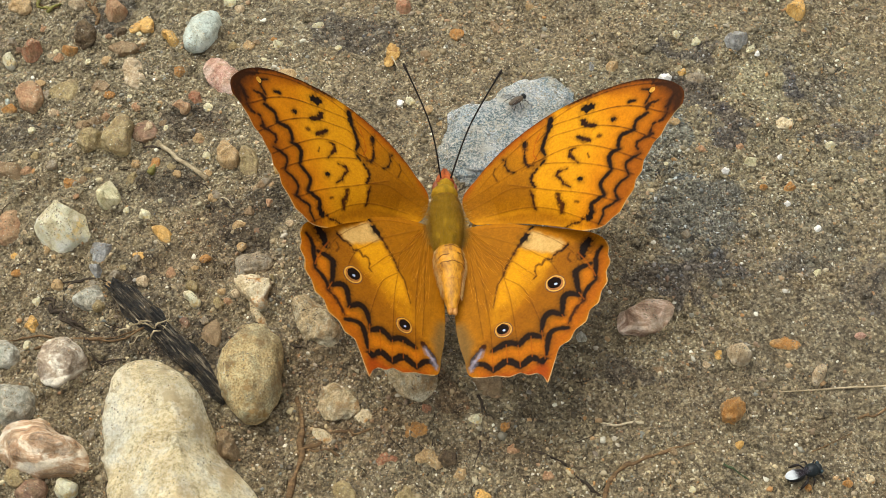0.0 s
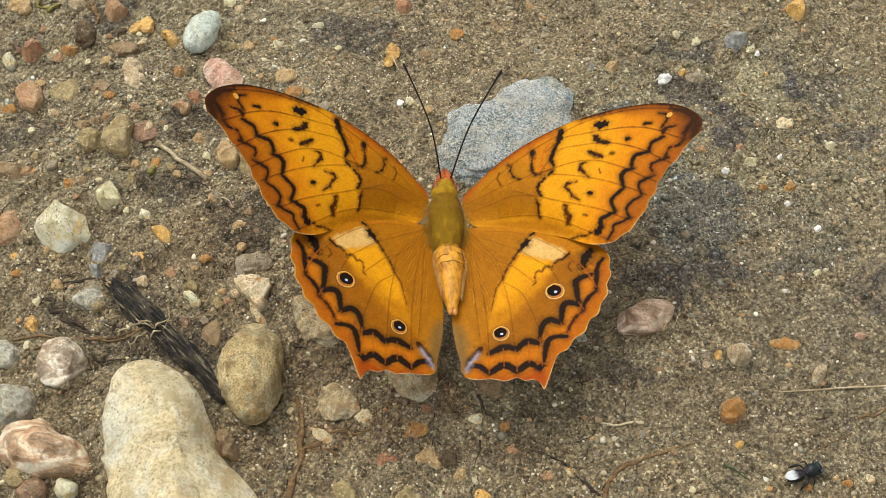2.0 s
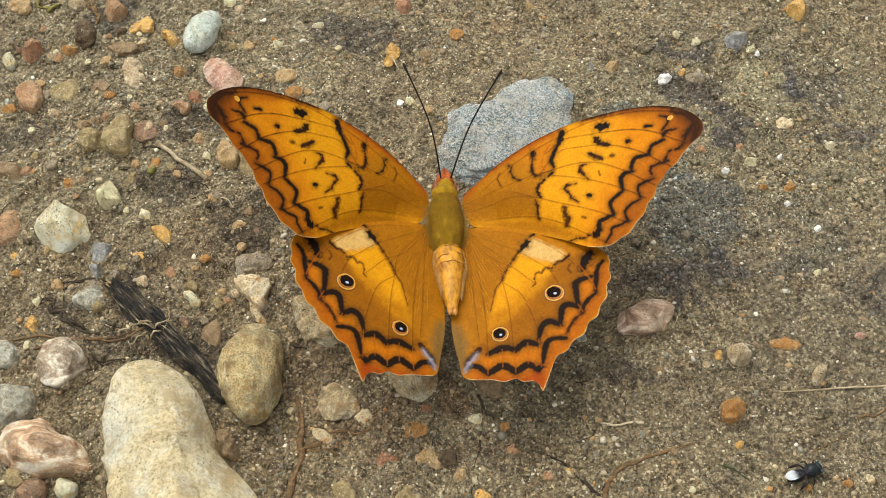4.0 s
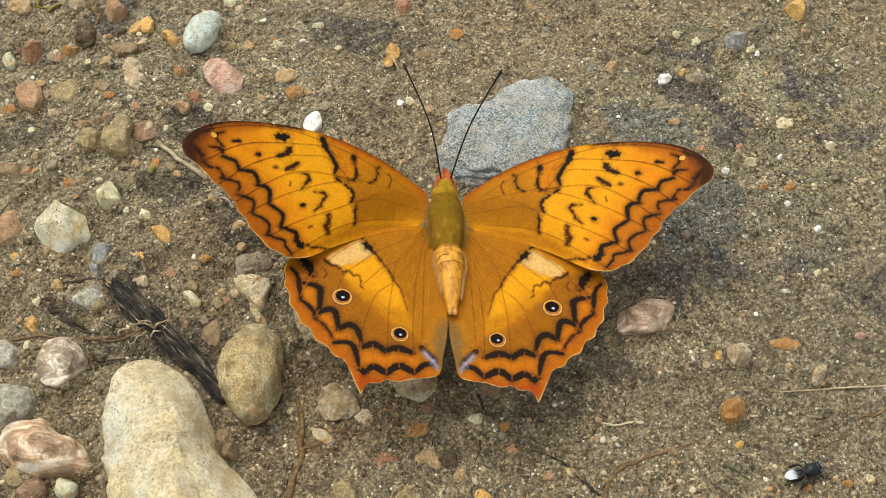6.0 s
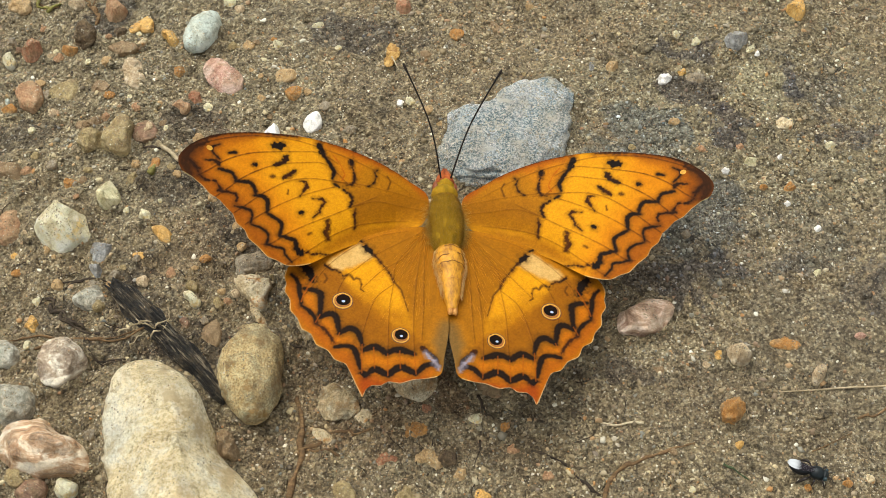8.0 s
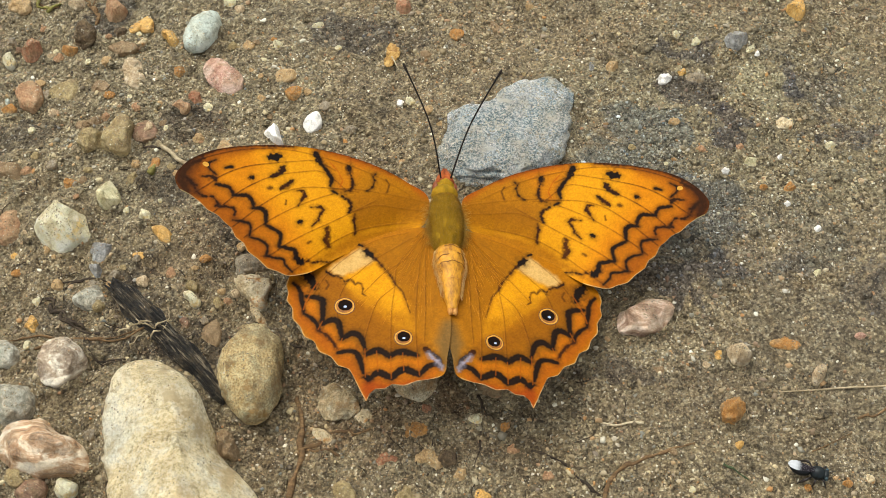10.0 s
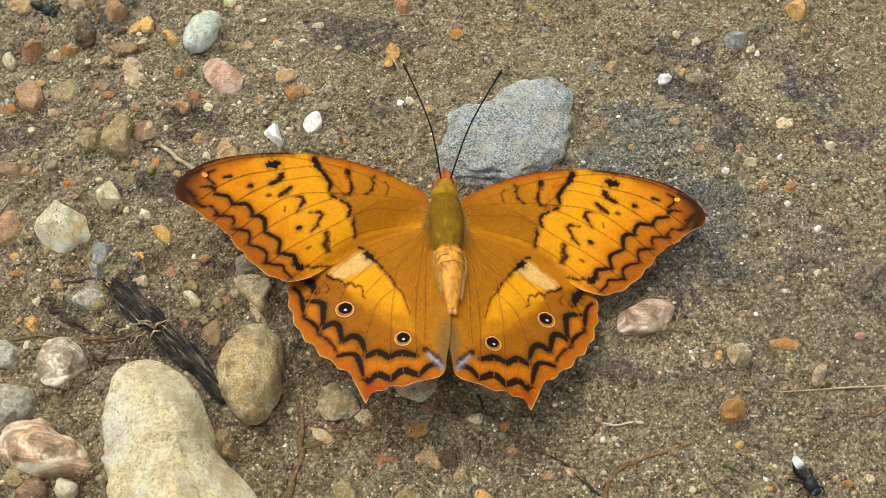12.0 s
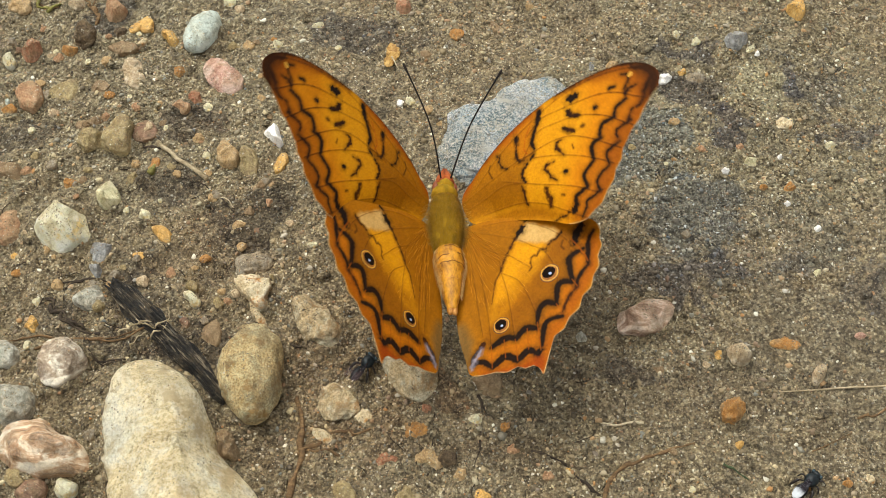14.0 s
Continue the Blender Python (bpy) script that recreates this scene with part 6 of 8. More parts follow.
HIND_MARKS.append((BLOT, 1.16, [(11.3, -7.1), (10.2, -8.4)]))
HIND_MARKS.append((UMBER, 0.4, [(9.8, -8.8), (9.2, -9.6), (8.7, -10.4)]))
HIND_MARKS.append((UMBER, 0.31, [(8.7, -10.4), (7.4, -12.5), (6.7, -14.3)]))
HIND_MARKS.append((SMUDGE, 0.36, [(7.4, -12.5), (6.7, -14.3), (5.6, -15.8), (5.2, -17.4)]))
HIND_MARKS.append((SMUDGE, 0.27, [(5.2, -17.4), (4.6, -20.1)]))
HIND_MARKS.append((DARK, 0.45, [(18, -11), (17.1, -11.8), (16.1, -12.1)]))
HIND_MARKS.append((UMBER, 0.36, [(16.1, -12.1), (15.3, -12.6), (14.9, -13.4), (14.5, -13.1), (13.8, -13.1)]))
HIND_MARKS.append((SMUDGE, 0.4, [(13.8, -13.1), (13.2, -13.9), (12.8, -13.5), (12.3, -13.8), (12, -14.8)]))
HIND_MARKS.append((SMUDGE, 0.27, [(12, -14.8), (12.2, -15.8), (11.6, -16.3)]))
HIND_MARKS.append((SMUDGE, 0.4, [(18, -12.8), (17.6, -13.7), (18, -14.5)]))
HIND_MARKS.append((GAP, 0.18, [(3.9, -28.1), (3.8, -32)]))
HIND_MARKS.append((GAP, 0.18, [(8.1, -28.3), (8.2, -32.3)]))
HIND_MARKS.append((GAP, 0.18, [(12.1, -26.6), (12.2, -31.8)]))
HIND_MARKS.append((GAP, 0.18, [(15.6, -24.4), (16.4, -26.5)]))
HIND_MARKS.append((GAP, 0.18, [(18.7, -20.9), (19.4, -22.4)]))
HIND_MARKS.append((GAP, 0.18, [(6.2, -27.7), (6.2, -31)]))
HIND_MARKS.append((GAP, 0.18, [(10.3, -27.1), (10.2, -30.9)]))
HIND_MARKS.append((GAP, 0.27, [(19.4, -13.1), (20.4, -14.9), (21.3, -17), (21.7, -18.4)]))
HIND_MARKS.append((FRINGE, 0.15, [(24.1, -11.9), (24.5, -13.5), (24.2, -14.9), (24.4, -16.4), (23.5, -18.1), (23.4, -20.1), (22.3, -21.7), (21.6, -23.6), (20.1, -24.7), (19.3, -26.6), (17.5, -27.7), (16.4, -29.4), (14.7, -30.2), (13.7, -32.5), (12.8, -34.8), (12.2, -36.1), (11.6, -34.9), (10.7, -34.1), (9.3, -34.1), (8.1, -33.4), (6.3, -33.7), (4.2, -33), (2.5, -32.9), (0.5, -32.4)]))
FORE_ZONES = []
FORE_ZONES.append(((240, 150, 24), 5.0, [(23.7, 7.6), (28.7, 7.8), (34.4, 6.4), (42.2, 5), (44.2, 0.6), (41.8, -4.4), (34.7, -8.7), (30, -13.9), (25.9, -17.2), (19.6, -15.6), (21.3, -11.7), (23.5, -7.2), (26.5, -3.6), (29.6, -0), (28.5, 2.9), (29.4, 5.8)]))
FORE_ZONES.append(((210, 124, 14), 2.2, [(30.4, 7.7), (34.4, 6.4), (42.2, 5), (44.2, 0.6), (41.8, -4.4), (34.7, -8.7), (30, -13.9), (25.9, -17.2), (21.1, -17), (22.8, -14.4), (23.9, -12.2), (26.2, -11), (25.9, -8.2), (28.6, -7.2), (28.5, -5.1), (31.2, -2.9), (33.2, -1.4), (36.1, 0.1), (35.4, 2.8), (31.9, 5.6)]))
FORE_ZONES.append(((186, 103, 12), 2.4, [(36.8, 5.3), (40.9, 4.1), (44.2, 0.6), (42.3, -4), (37.6, -7), (33.4, -10.4), (30.8, -13.5), (27.5, -16.4), (23.1, -17.8), (24.4, -15.8), (27.1, -13.7), (28.2, -11.1), (30.6, -9.8), (30.8, -7.6), (33.1, -5.1), (35.8, -3.6), (38, -1.7), (38.2, 0.5), (37.5, 2.4)]))
FORE_ZONES.append(((116, 60, 8), 3.0, [(38.9, 5.7), (40.9, 4.4), (44.6, 0.6), (42.3, -4), (39.1, -2.7), (40.2, 0.8)]))
FORE_ZONES.append(((176, 96, 12), 1.6, [(23.7, 8.6), (29.6, 8.6), (34.5, 7.5), (38.5, 5.8), (38.4, 4.4), (33.6, 5.6), (28.7, 6.9), (23.7, 7.6)]))
FORE_ZONES.append(((202, 130, 16), 1.2, [(-3.3, -3), (-1.7, 1.2), (3.4, 4.8), (9.4, 6.4), (17, 7.5), (20.3, 7.5), (19.6, 5.6), (17.7, 3), (17.2, 1.6), (17.5, 0.2), (16.8, -0.6), (14.7, -1.8), (14.1, -3.2), (13.9, -4.8), (13.3, -6.9), (13.5, -8.8), (10.4, -7.2), (7.2, -6.6), (0.9, -5.1)]))
FORE_ZONES.append(((222, 138, 18), 2.4, [(10.6, 5.4), (17, 7), (19.7, 7.1), (18.8, 4.7), (17.2, 2.1), (16.8, -0), (13.9, -0.1), (12.9, 2.4)]))
FORE_ZONES.append(((188, 119, 14), 3.0, [(-2.5, -2.6), (-0.8, -0.3), (7.2, -0.2), (13, -1.7), (13.8, -4.4), (12.9, -6.2), (9.2, -4.6), (3.4, -3.8)]))
FORE_ZONES.append(((192, 92, 12), 2.2, [(-1.6, 0), (1.7, 4.4), (7.6, 6.6), (15.3, 7.8), (20.4, 8.8), (20.3, 7.6), (15.3, 6.1), (9.3, 4.4), (5.1, 2.8), (0.9, -0.4)]))
FORE_ZONES.append(((204, 130, 18), 2.4, [(1.8, -5.6), (7.2, -6.8), (13.3, -8.4), (16.5, -10.5), (19.7, -13.4), (17.2, -13.7), (12.4, -11.2), (7.1, -8.7)]))
HIND_ZONES = []
HIND_ZONES.append(((178, 109, 8), 1.8, [(18, -11.3), (21.6, -10.2), (24, -13), (22.5, -20), (18.8, -25.7), (15.9, -30), (12, -34.2), (3.8, -32.6), (2.1, -31.2), (2.6, -25.6), (4.3, -23), (8.3, -21.4), (12.6, -15.9), (15.1, -13.1)]))
HIND_ZONES.append(((218, 128, 10), 2.2, [(20.7, -14.2), (23.7, -12.6), (24.1, -14.8), (22.5, -20.4), (18.8, -25.7), (15.9, -29.2), (12, -33.8), (8.1, -33.4), (3.5, -31.8), (1.5, -31.2), (3.1, -28.4), (4, -28.7), (8.2, -28.7), (11.9, -27.9), (12.4, -26.5), (15.6, -24.6), (16.5, -22), (18.8, -21.2), (19.5, -17.2)]))
HIND_ZONES.append(((196, 108, 10), 2.2, [(23.1, -13.6), (24.4, -14.7), (22.6, -21.2), (18.7, -26.5), (15.9, -29.6), (12.3, -36.4), (7.7, -35.1), (3.1, -33.8), (0.1, -31.4), (1.5, -30.5), (3.8, -32), (8.1, -32.4), (12.1, -32.2), (12.8, -30.2), (13.6, -28.2), (16.3, -27.3), (17.5, -24.2), (19.8, -21.1), (21.7, -19.2), (22, -16.7)]))
HIND_ZONES.append(((184, 84, 10), 1.6, [(11.8, -31.5), (12.7, -33.7), (12.3, -37.2), (11.3, -36.1), (8.7, -34.8), (5.1, -34), (1.8, -32.8), (3.8, -32.8), (8.1, -33.4), (10.4, -33)]))
HIND_ZONES.append(((252, 172, 36), 2.6, [(9.9, -8.7), (13.4, -11.3), (15.2, -11.9), (14.7, -14), (12.9, -16.5), (10.6, -18.5), (8.3, -20.6), (5.9, -23.1), (4.4, -23.6), (4.2, -20.1), (5.6, -15.8), (7.4, -12.5)]))
HIND_ZONES.append(((206, 132, 18), 4.5, [(12.6, -15.1), (10.8, -18.2), (7.9, -21.8), (5.2, -24.6), (4.3, -23), (4.7, -20.5), (8, -19.3)]))
HIND_ZONES.append(((242, 188, 158), 1.1, [(12.3, -6.2), (14.6, -8.3), (16.7, -9.6), (17.6, -10.6), (16.9, -11.7), (15.2, -12.1), (13.4, -11.3), (11.3, -10.1), (10, -9)]))
HIND_ZONES.append(((192, 122, 14), 1.6, [(-1.2, -3.7), (3.9, -3.6), (8.5, -4.7), (12.3, -5.8), (11.4, -7.1), (9.7, -8.9), (7.4, -12.5), (5.6, -15.9), (4.3, -20.5), (3.1, -24.8), (1.8, -25.7), (0.4, -20.9), (-0.7, -15.1)]))
HIND_ZONES.append(((194, 124, 26), 3.0, [(-1.1, -6.4), (1.4, -7.5), (2.8, -14.8), (3.5, -21), (2.6, -25.6), (0.5, -29), (-3.5, -29.4), (-3.8, -15.4)]))
HIND_ZONES.append(((160, 116, 84), 2.4, [(-3.7, -20.9), (-0.4, -22.2), (0.8, -25.8), (0.4, -29), (-0.4, -31.4), (-3.5, -31.7)]))
EYESPOTS = [(15.1, -18.2), (5.98, -24.86)]
APEX_SPOT = [(38.3, 3.05)]


def closed_curve(points, per=14):
    p = np.array(points)
    out = []
    for i in range(len(p)):
        a, b, c, d = p[i - 1], p[i], p[(i + 1) % len(p)], p[(i + 2) % len(p)]
        t = (np.arange(per) / per)[:, None]
        out.append(0.5 * (2 * b + (c - a) * t + (2 * a - 5 * b + 4 * c - d) * t ** 2 + (3 * b - a - 3 * c + d) * t ** 3))
    return np.concatenate(out)


def to_polyline(P, line):
    """Distance from points P (n, 2) to a polyline, and how far along it (0 to 1) the nearest place lies."""
    best, along = np.full(len(P), 1e9), np.zeros(len(P))
    q = np.array(line)
    for i in range(len(q) - 1):
        d = q[i + 1] - q[i]
        t = np.clip(((P - q[i]) @ d) / max(d @ d, 1e-9), 0, 1)
        far = np.hypot(*(P - q[i] - t[:, None] * d).T)
        near = far < best
        best[near], along[near] = far[near], (i + t[near]) / (len(q) - 1)
    return best, along


def within(P, rim):
    """Which of the points P lie inside the closed line rim."""
    inside = np.zeros(len(P), bool)
    for a, b in zip(rim, np.roll(rim, -1, 0)):
        if a[1] != b[1]:
            cross = (a[1] > P[:, 1]) != (b[1] > P[:, 1])
            inside ^= cross & (P[:, 0] < (b[0] - a[0]) * (P[:, 1] - a[1]) / (b[1] - a[1]) + a[0])
    return inside


TRAILING = [(1.3, -5.56), (10.53, -10.11), (16.38, -13.21), (20.95, -15.88)]


def wing_sheet(edge, marks, zones, ground, step, camber, droop=0.0):
    """Grid points, quads, colours and relief of one wing in its own plane: u outwards, v forwards (mm)."""
    rim = closed_curve(edge)
    lo, hi = rim.min(0) - step, rim.max(0) + step
    us, vs = np.arange(lo[0], hi[0] + step, step), np.arange(lo[1], hi[1] + step, step)
    U, V = np.meshgrid(us, vs)
    P = np.stack([U.ravel(), V.ravel()], 1)
    inside = within(P, rim)
    index = np.arange(len(P)).reshape(U.shape)
    quads = np.stack([index[:-1, :-1], index[:-1, 1:], index[1:, 1:], index[1:, :-1]], -1).reshape(-1, 4)
    quads = quads[inside[quads].any(1)]
    used = np.unique(quads)
    remap = np.full(len(P), -1)
    remap[used] = np.arange(len(used))
    quads, P, inside = remap[quads], P[used], inside[used]
    for i in np.where(~inside)[0]:
        P[i] = rim[np.argmin(((rim - P[i]) ** 2).sum(1))]
    # ground colour: one zone over the other, with soft, frayed borders
    wobble = P + 0.22 * np.stack([vnoise(P[:, 0] / 0.9, P[:, 1] / 0.9, 0, 41), vnoise(P[:, 0] / 0.9, P[:, 1] / 0.9, 7, 42)], 1)
    base = np.tile(np.array(lin(*ground)), (len(P), 1))
    for colour, soft, border in zones:
        far, _ = to_polyline(wobble, border + border[:1])
        far = np.where(within(wobble, np.array(border)), far, -far)
        k = np.clip(far / soft + 0.5, 0, 1)
        k = (k * k * (3 - 2 * k))[:, None]
        base = base * (1 - k) + np.array(lin(*colour)) * k
    height = camber * (1 - (P[:, 0] / P[:, 0].max()) ** 2)
    dust = vnoise(P[:, 0] / 0.22, P[:, 1] / 0.22, 0, 43)
    fray = 0.5 * vnoise(P[:, 0] / 0.6, P[:, 1] / 0.6, 3, 44) + 0.7 * vnoise(P[:, 0] / 0.32, P[:, 1] / 0.32, 5, 46) + 0.2 * dust
    for colour, width, line in marks:
        curve = [(p.x, p.y) for p in spline([(u, v, 0) for u, v in line], 4)] if len(line) > 2 and colour in (VEIN, BLACK) else line
        far, along = to_polyline(P, curve)
        if colour == VEIN:
            height = height + 0.05 * np.exp(-(far / 0.16) ** 2)
            k = 0.62 * np.clip(1.2 - far / (0.85 * width), 0, 1) * (0.85 + 0.3 * fray) * np.clip(np.hypot(P[:, 0], P[:, 1]) / 16, 0.15, 1) * (1 + 0.7 * np.clip((P[:, 0] - 26) / 8, 0, 1))
        elif colour in (SMUDGE, RUST):
            k = np.clip(1.1 - far / (0.7 * width) + 0.4 * fray, 0, 1) * 0.8
        elif colour in (FRINGE, GAP):
            k = np.clip((0.5 * width - far) / 0.1 + 0.5, 0, 1) * 0.6
        else:
            rag = fray * (0.45 if colour == BLACK else 1.0)  # bands are cleaner than blots
            half = 0.5 * width * (0.7 + 0.42 * np.sin(math.pi * np.clip(along, 0.04, 0.96)) ** 0.7) * (1 + 0.2 * rag)
            k = np.clip((half - far) / 0.42 + 0.5 + 0.4 * rag, 0, 1)
            k = np.maximum(k, 0.35 * np.clip(1.6 - far / (1.2 * half + 0.2) + 0.5 * rag, 0, 1))
        k = np.clip(k, 0, 1)
        base = base * (1 - k[:, None]) + np.array(colour) * k[:, None]
    streak = vnoise(np.arctan2(P[:, 1], P[:, 0] + 3) * 44, np.hypot(P[:, 0], P[:, 1]) / 4, 0, 45)
    base = base * (1 + 0.12 * dust[:, None]) * (1 + 0.08 * (streak * np.exp(-P[:, 0] / 9))[:, None])
    if droop:
        far, _ = to_polyline(P, TRAILING)
        sag = droop * np.exp(-(far / 4.5) ** 2) * np.clip(P[:, 0] / 6, 0, 1) * np.clip((25 - P[:, 0]) / 8, 0, 1)
        height = height - sag
        P = P + np.stack([0 * sag, 0.6 * sag], 1)
    return P, quads, np.clip(np.clip(base, 0, 1) ** 1.2 * (0.635, 0.77, 0.40), 0, 1), height


FORE = wing_sheet(FORE_EDGE, FORE_MARKS, FORE_ZONES, (253, 171, 38), 0.11, 0.0, 1.7)
HIND = wing_sheet(HIND_EDGE, HIND_MARKS, HIND_ZONES, (206, 130, 16), 0.11, 0.0)


def wing_mesh(name, sheet, side):
    P, quads, colours, height = sheet
    co = np.stack([side * P[:, 0], P[:, 1], height], 1) * MM
    faces = quads if side > 0 else quads[:, ::-1]
    me = bpy.data.meshes.new(name)
    me.vertices.add(len(co))
    me.vertices.foreach_set("co", co.astype(np.float32).ravel())
    me.loops.add(faces.size)
    me.loops.foreach_set("vertex_index", faces.astype(np.int32).ravel())
    me.polygons.add(len(faces))
    me.polygons.foreach_set("loop_start", np.arange(0, faces.size, 4, dtype=np.int32))
    me.update(calc_edges=True)
    me.polygons.foreach_set("use_smooth", np.ones(len(faces), dtype=bool))
    layer = me.color_attributes.new("pattern", "FLOAT_COLOR", "POINT")
    layer.data.foreach_set("color", np.concatenate([colours, np.ones((len(colours), 1))], 1).astype(np.float32).ravel())
    me.materials.append(WING_SCALES)
    return me


def disc(rx, ry, z, dome, rings=5, lon=28):
    verts = [(0, 0, z + dome)]
    for i in range(1, rings + 1):
        k = i / rings
        for j in range(lon):
            a = 2 * math.pi * j / lon
            wob = 1 + 0.05 * float(vnoise(math.cos(a) * 2, math.sin(a) * 2, rx * 900, 51))
            verts.append((rx * k * wob * math.cos(a), ry * k * wob * math.sin(a), z + dome * (1 - k * k)))
    faces = [(0, 1 + j, 1 + (j + 1) % lon) for j in range(lon)]
    for i in range(rings - 1):
        for j in range(lon):
            k = (j + 1) % lon
            faces.append((1 + i * lon + j, 1 + (i + 1) * lon + j, 1 + (i + 1) * lon + k, 1 + i * lon + k))
    return verts, faces


def eyespot(parent, x, y, r):
    """Yellow ring, black disc and a pale pupil, one over the other."""
    ring = part("eyespot", mesh_from("eyespot", *disc(r * MM, r * MM, 0.07 * MM, 0.04 * MM), BROWN_SCALES), parent, "round black eyespot with a yellow ring")
    ring.location = (x * MM, y * MM, 0)
    part("yellow_ring", mesh_from("yellow_ring", *disc(r * 0.91 * MM, r * 0.91 * MM, 0.09 * MM, 0.03 * MM), SPOT_YELLOW), ring)
    part("ochre_ring", mesh_from("ochre_ring", *disc(r * 0.78 * MM, r * 0.78 * MM, 0.11 * MM, 0.03 * MM), OCHRE_SCALES), ring)
    part("black_disc", mesh_from("black_disc", *disc(r * 0.66 * MM, r * 0.62 * MM, 0.14 * MM, 0.02 * MM), SPOT_BLACK), ring).location = (-0.06 * r * math.copysign(MM, x), 0.08 * r * MM, 0)
    pupil = part("pupil", mesh_from("pupil", *disc(r * 0.17 * MM, r * 0.13 * MM, 0.17 * MM, 0.02 * MM, 3, 14), SPOT_WHITE), ring, "pale bluish white pupil")
    pupil.location = (0.12 * MM, -0.16 * MM, 0)


WING_HAIR = make_plain("orange_tan_hair", (190, 120, 16), (218, 150, 34), 900, 0.7, 0.00005, 0.15)
PALE_DOWN = make_plain("pale_cream_down", (206, 162, 92), (234, 202, 142), 900, 0.7, 0.00005, 0.2)
OLIVE_HAIR = make_plain("olive_hair", (122, 92, 12), (174, 128, 32), 900, 0.7, 0.00005, 0.3)
BROWN_SCALES = make_plain("dark_brown_scales", (64, 34, 8), (104, 58, 14), 2200, 0.65, 0.00003)
OCHRE_SCALES = make_plain("ochre_scales", (104, 58, 8), (160, 96, 14), 2200, 0.65, 0.00003)


def make_butterfly():
    body = new("butterfly")
    tagged(body, "orange butterfly with black wavy wing markings on soil", "butterfly")
    body.matrix_basis = Matrix.Translation((0.314 * MM, 4.8 * MM, 9 * MM)) @ Matrix.Rotation(0.0302, 4, "Z") @ Matrix.Rotation(-0.0667, 4, "X") @ Matrix.Rotation(0.2104, 4, "Y")

    def thorax_shape(x, y, z):
        t = y / (6.6 * MM)
        k = (1 - 0.16 * max(0, t) ** 2) * (1 + 0.35 * abs(t) ** 3)
        lump = 1 + 0.05 * float(vnoise(x * 900, y * 600, z * 900, 61))
        return (x * k * lump, y, z * k * lump)

    thorax = part("thorax", mesh_from("thorax", *ball(2.95 * MM, 6.9 * MM, 2.9 * MM, 28, 36, thorax_shape), OLIVE_FUR), body, "furry olive green thorax")
    thorax.matrix_basis = pose(-0.15 * MM, -5.9 * MM, 0.3 * MM)
    rng = random.Random(5)
    hairs, tufts = [], []
    for k in range(4200):
        side = rng.choice((-1, 1))
        tuft = k < 650
        y = rng.gauss(-1.2, 2.6) if tuft else rng.uniform(-6.2, 6.2)
        a = rng.uniform(0.0, 0.5) if tuft else rng.uniform(0.1, 1.57)
        width = math.sqrt(max(0.05, 1 - (y / 6.7) ** 2)) * (1 + 0.3 * abs(y / 6.7) ** 3)
        p = Vector((side * 3.05 * width * math.cos(a), y, 2.9 * width * math.sin(a))) * MM
        if tuft:
            out = Vector((side, rng.uniform(-1.3, 0.9), rng.uniform(-0.1, 0.45))).normalized() * (0.4 + 1.7 * rng.random() ** 1.6)
        else:
            out = Vector((side * math.cos(a) * 0.5, rng.uniform(-1.6, -0.8), 0.2 + 0.2 * math.sin(a))).normalized() * rng.uniform(0.3, 0.75)
        tip = p + out * MM
        bend = Vector((rng.uniform(-0.2, 0.2), rng.uniform(-0.25, 0.1), rng.uniform(0, 0.2))) * MM
        (tufts if tuft else hairs).append(tube([p, (p + tip) / 2 + bend, tip], [0.022 * MM, 0.018 * MM, 0.006 * MM] if tuft else [0.022 * MM, 0.018 * MM, 0.006 * MM], 3))
    part("fur", mesh_from("fur", *joined(*hairs), OLIVE_HAIR), thorax, "short olive body fur")
    part("tuft", mesh_from("tuft", *joined(*tufts), FUR_HAIR), thorax, "fine tan hairs at the wing roots")

    stations = np.linspace(0, 1, 45)
    profile = np.interp(stations, [0, 0.06, 0.2, 0.36, 0.48, 0.62, 0.8, 0.92, 1], [1.9, 2.7, 2.95, 2.85, 2.3, 2.0, 1.55, 1.05, 0.95])
    rings = [(w * (1 - 0.07 * abs(math.cos(t * 6.5 * math.pi)) ** 6)) * MM for t, w in zip(stations, profile)]
    abdomen = part("abdomen", mesh_from("abdomen", *tube([(0, (6.6 - 13.0 * t) * MM, 0.3 * MM * math.sin(t * 3)) for t in stations], rings, 26), ABDOMEN_TAN), body, "segmented tan orange abdomen")
    abdomen.matrix_basis = pose(0.2 * MM, -17.6 * MM, 0.5 * MM, -7, 0, 0) @ Matrix.Diagonal((0.9, 1, 1, 1))
    for side in (-1, 1):
        lobe = tube([(side * 0.3 * MM, 0.7 * MM, 0.1 * MM), (side * 0.32 * MM, -0.2 * MM, 0.12 * MM), (side * 0.38 * MM, -0.7 * MM, 0.1 * MM), (side * 0.6 * MM, -1.15 * MM, 0.05 * MM)], [0.66 * MM, 0.64 * MM, 0.56 * MM, 0.16 * MM], 10, 0.1, 3 + side)
        part("clasper", mesh_from("clasper", *lobe, ABDOMEN_TIP), abdomen, "pale blunt lobe at the abdomen's end").location = (0, -6.2 * MM, 0.15 * MM)
    for t, r, lean, lo, hi in ((0.13, 2.86, 0.55, 0.9, 2.1), (0.27, 2.95, 0.9, 0.35, 1.25), (0.30, 2.93, 0.7, 1.75, 2.9), (0.385, 2.82, 0.25, 0.5, 2.6), (0.60, 2.02, 0.15, 0.7, 2.4)):
        y = 6.6 - 13.0 * t
        seam = [(r * MM * math.cos(a), (y + lean * math.sin(a) + 0.12 * math.sin(9 * a)) * MM, (r * math.sin(a) + 0.3 * math.sin(t * 3)) * MM) for a in np.linspace(lo, hi, 18)]
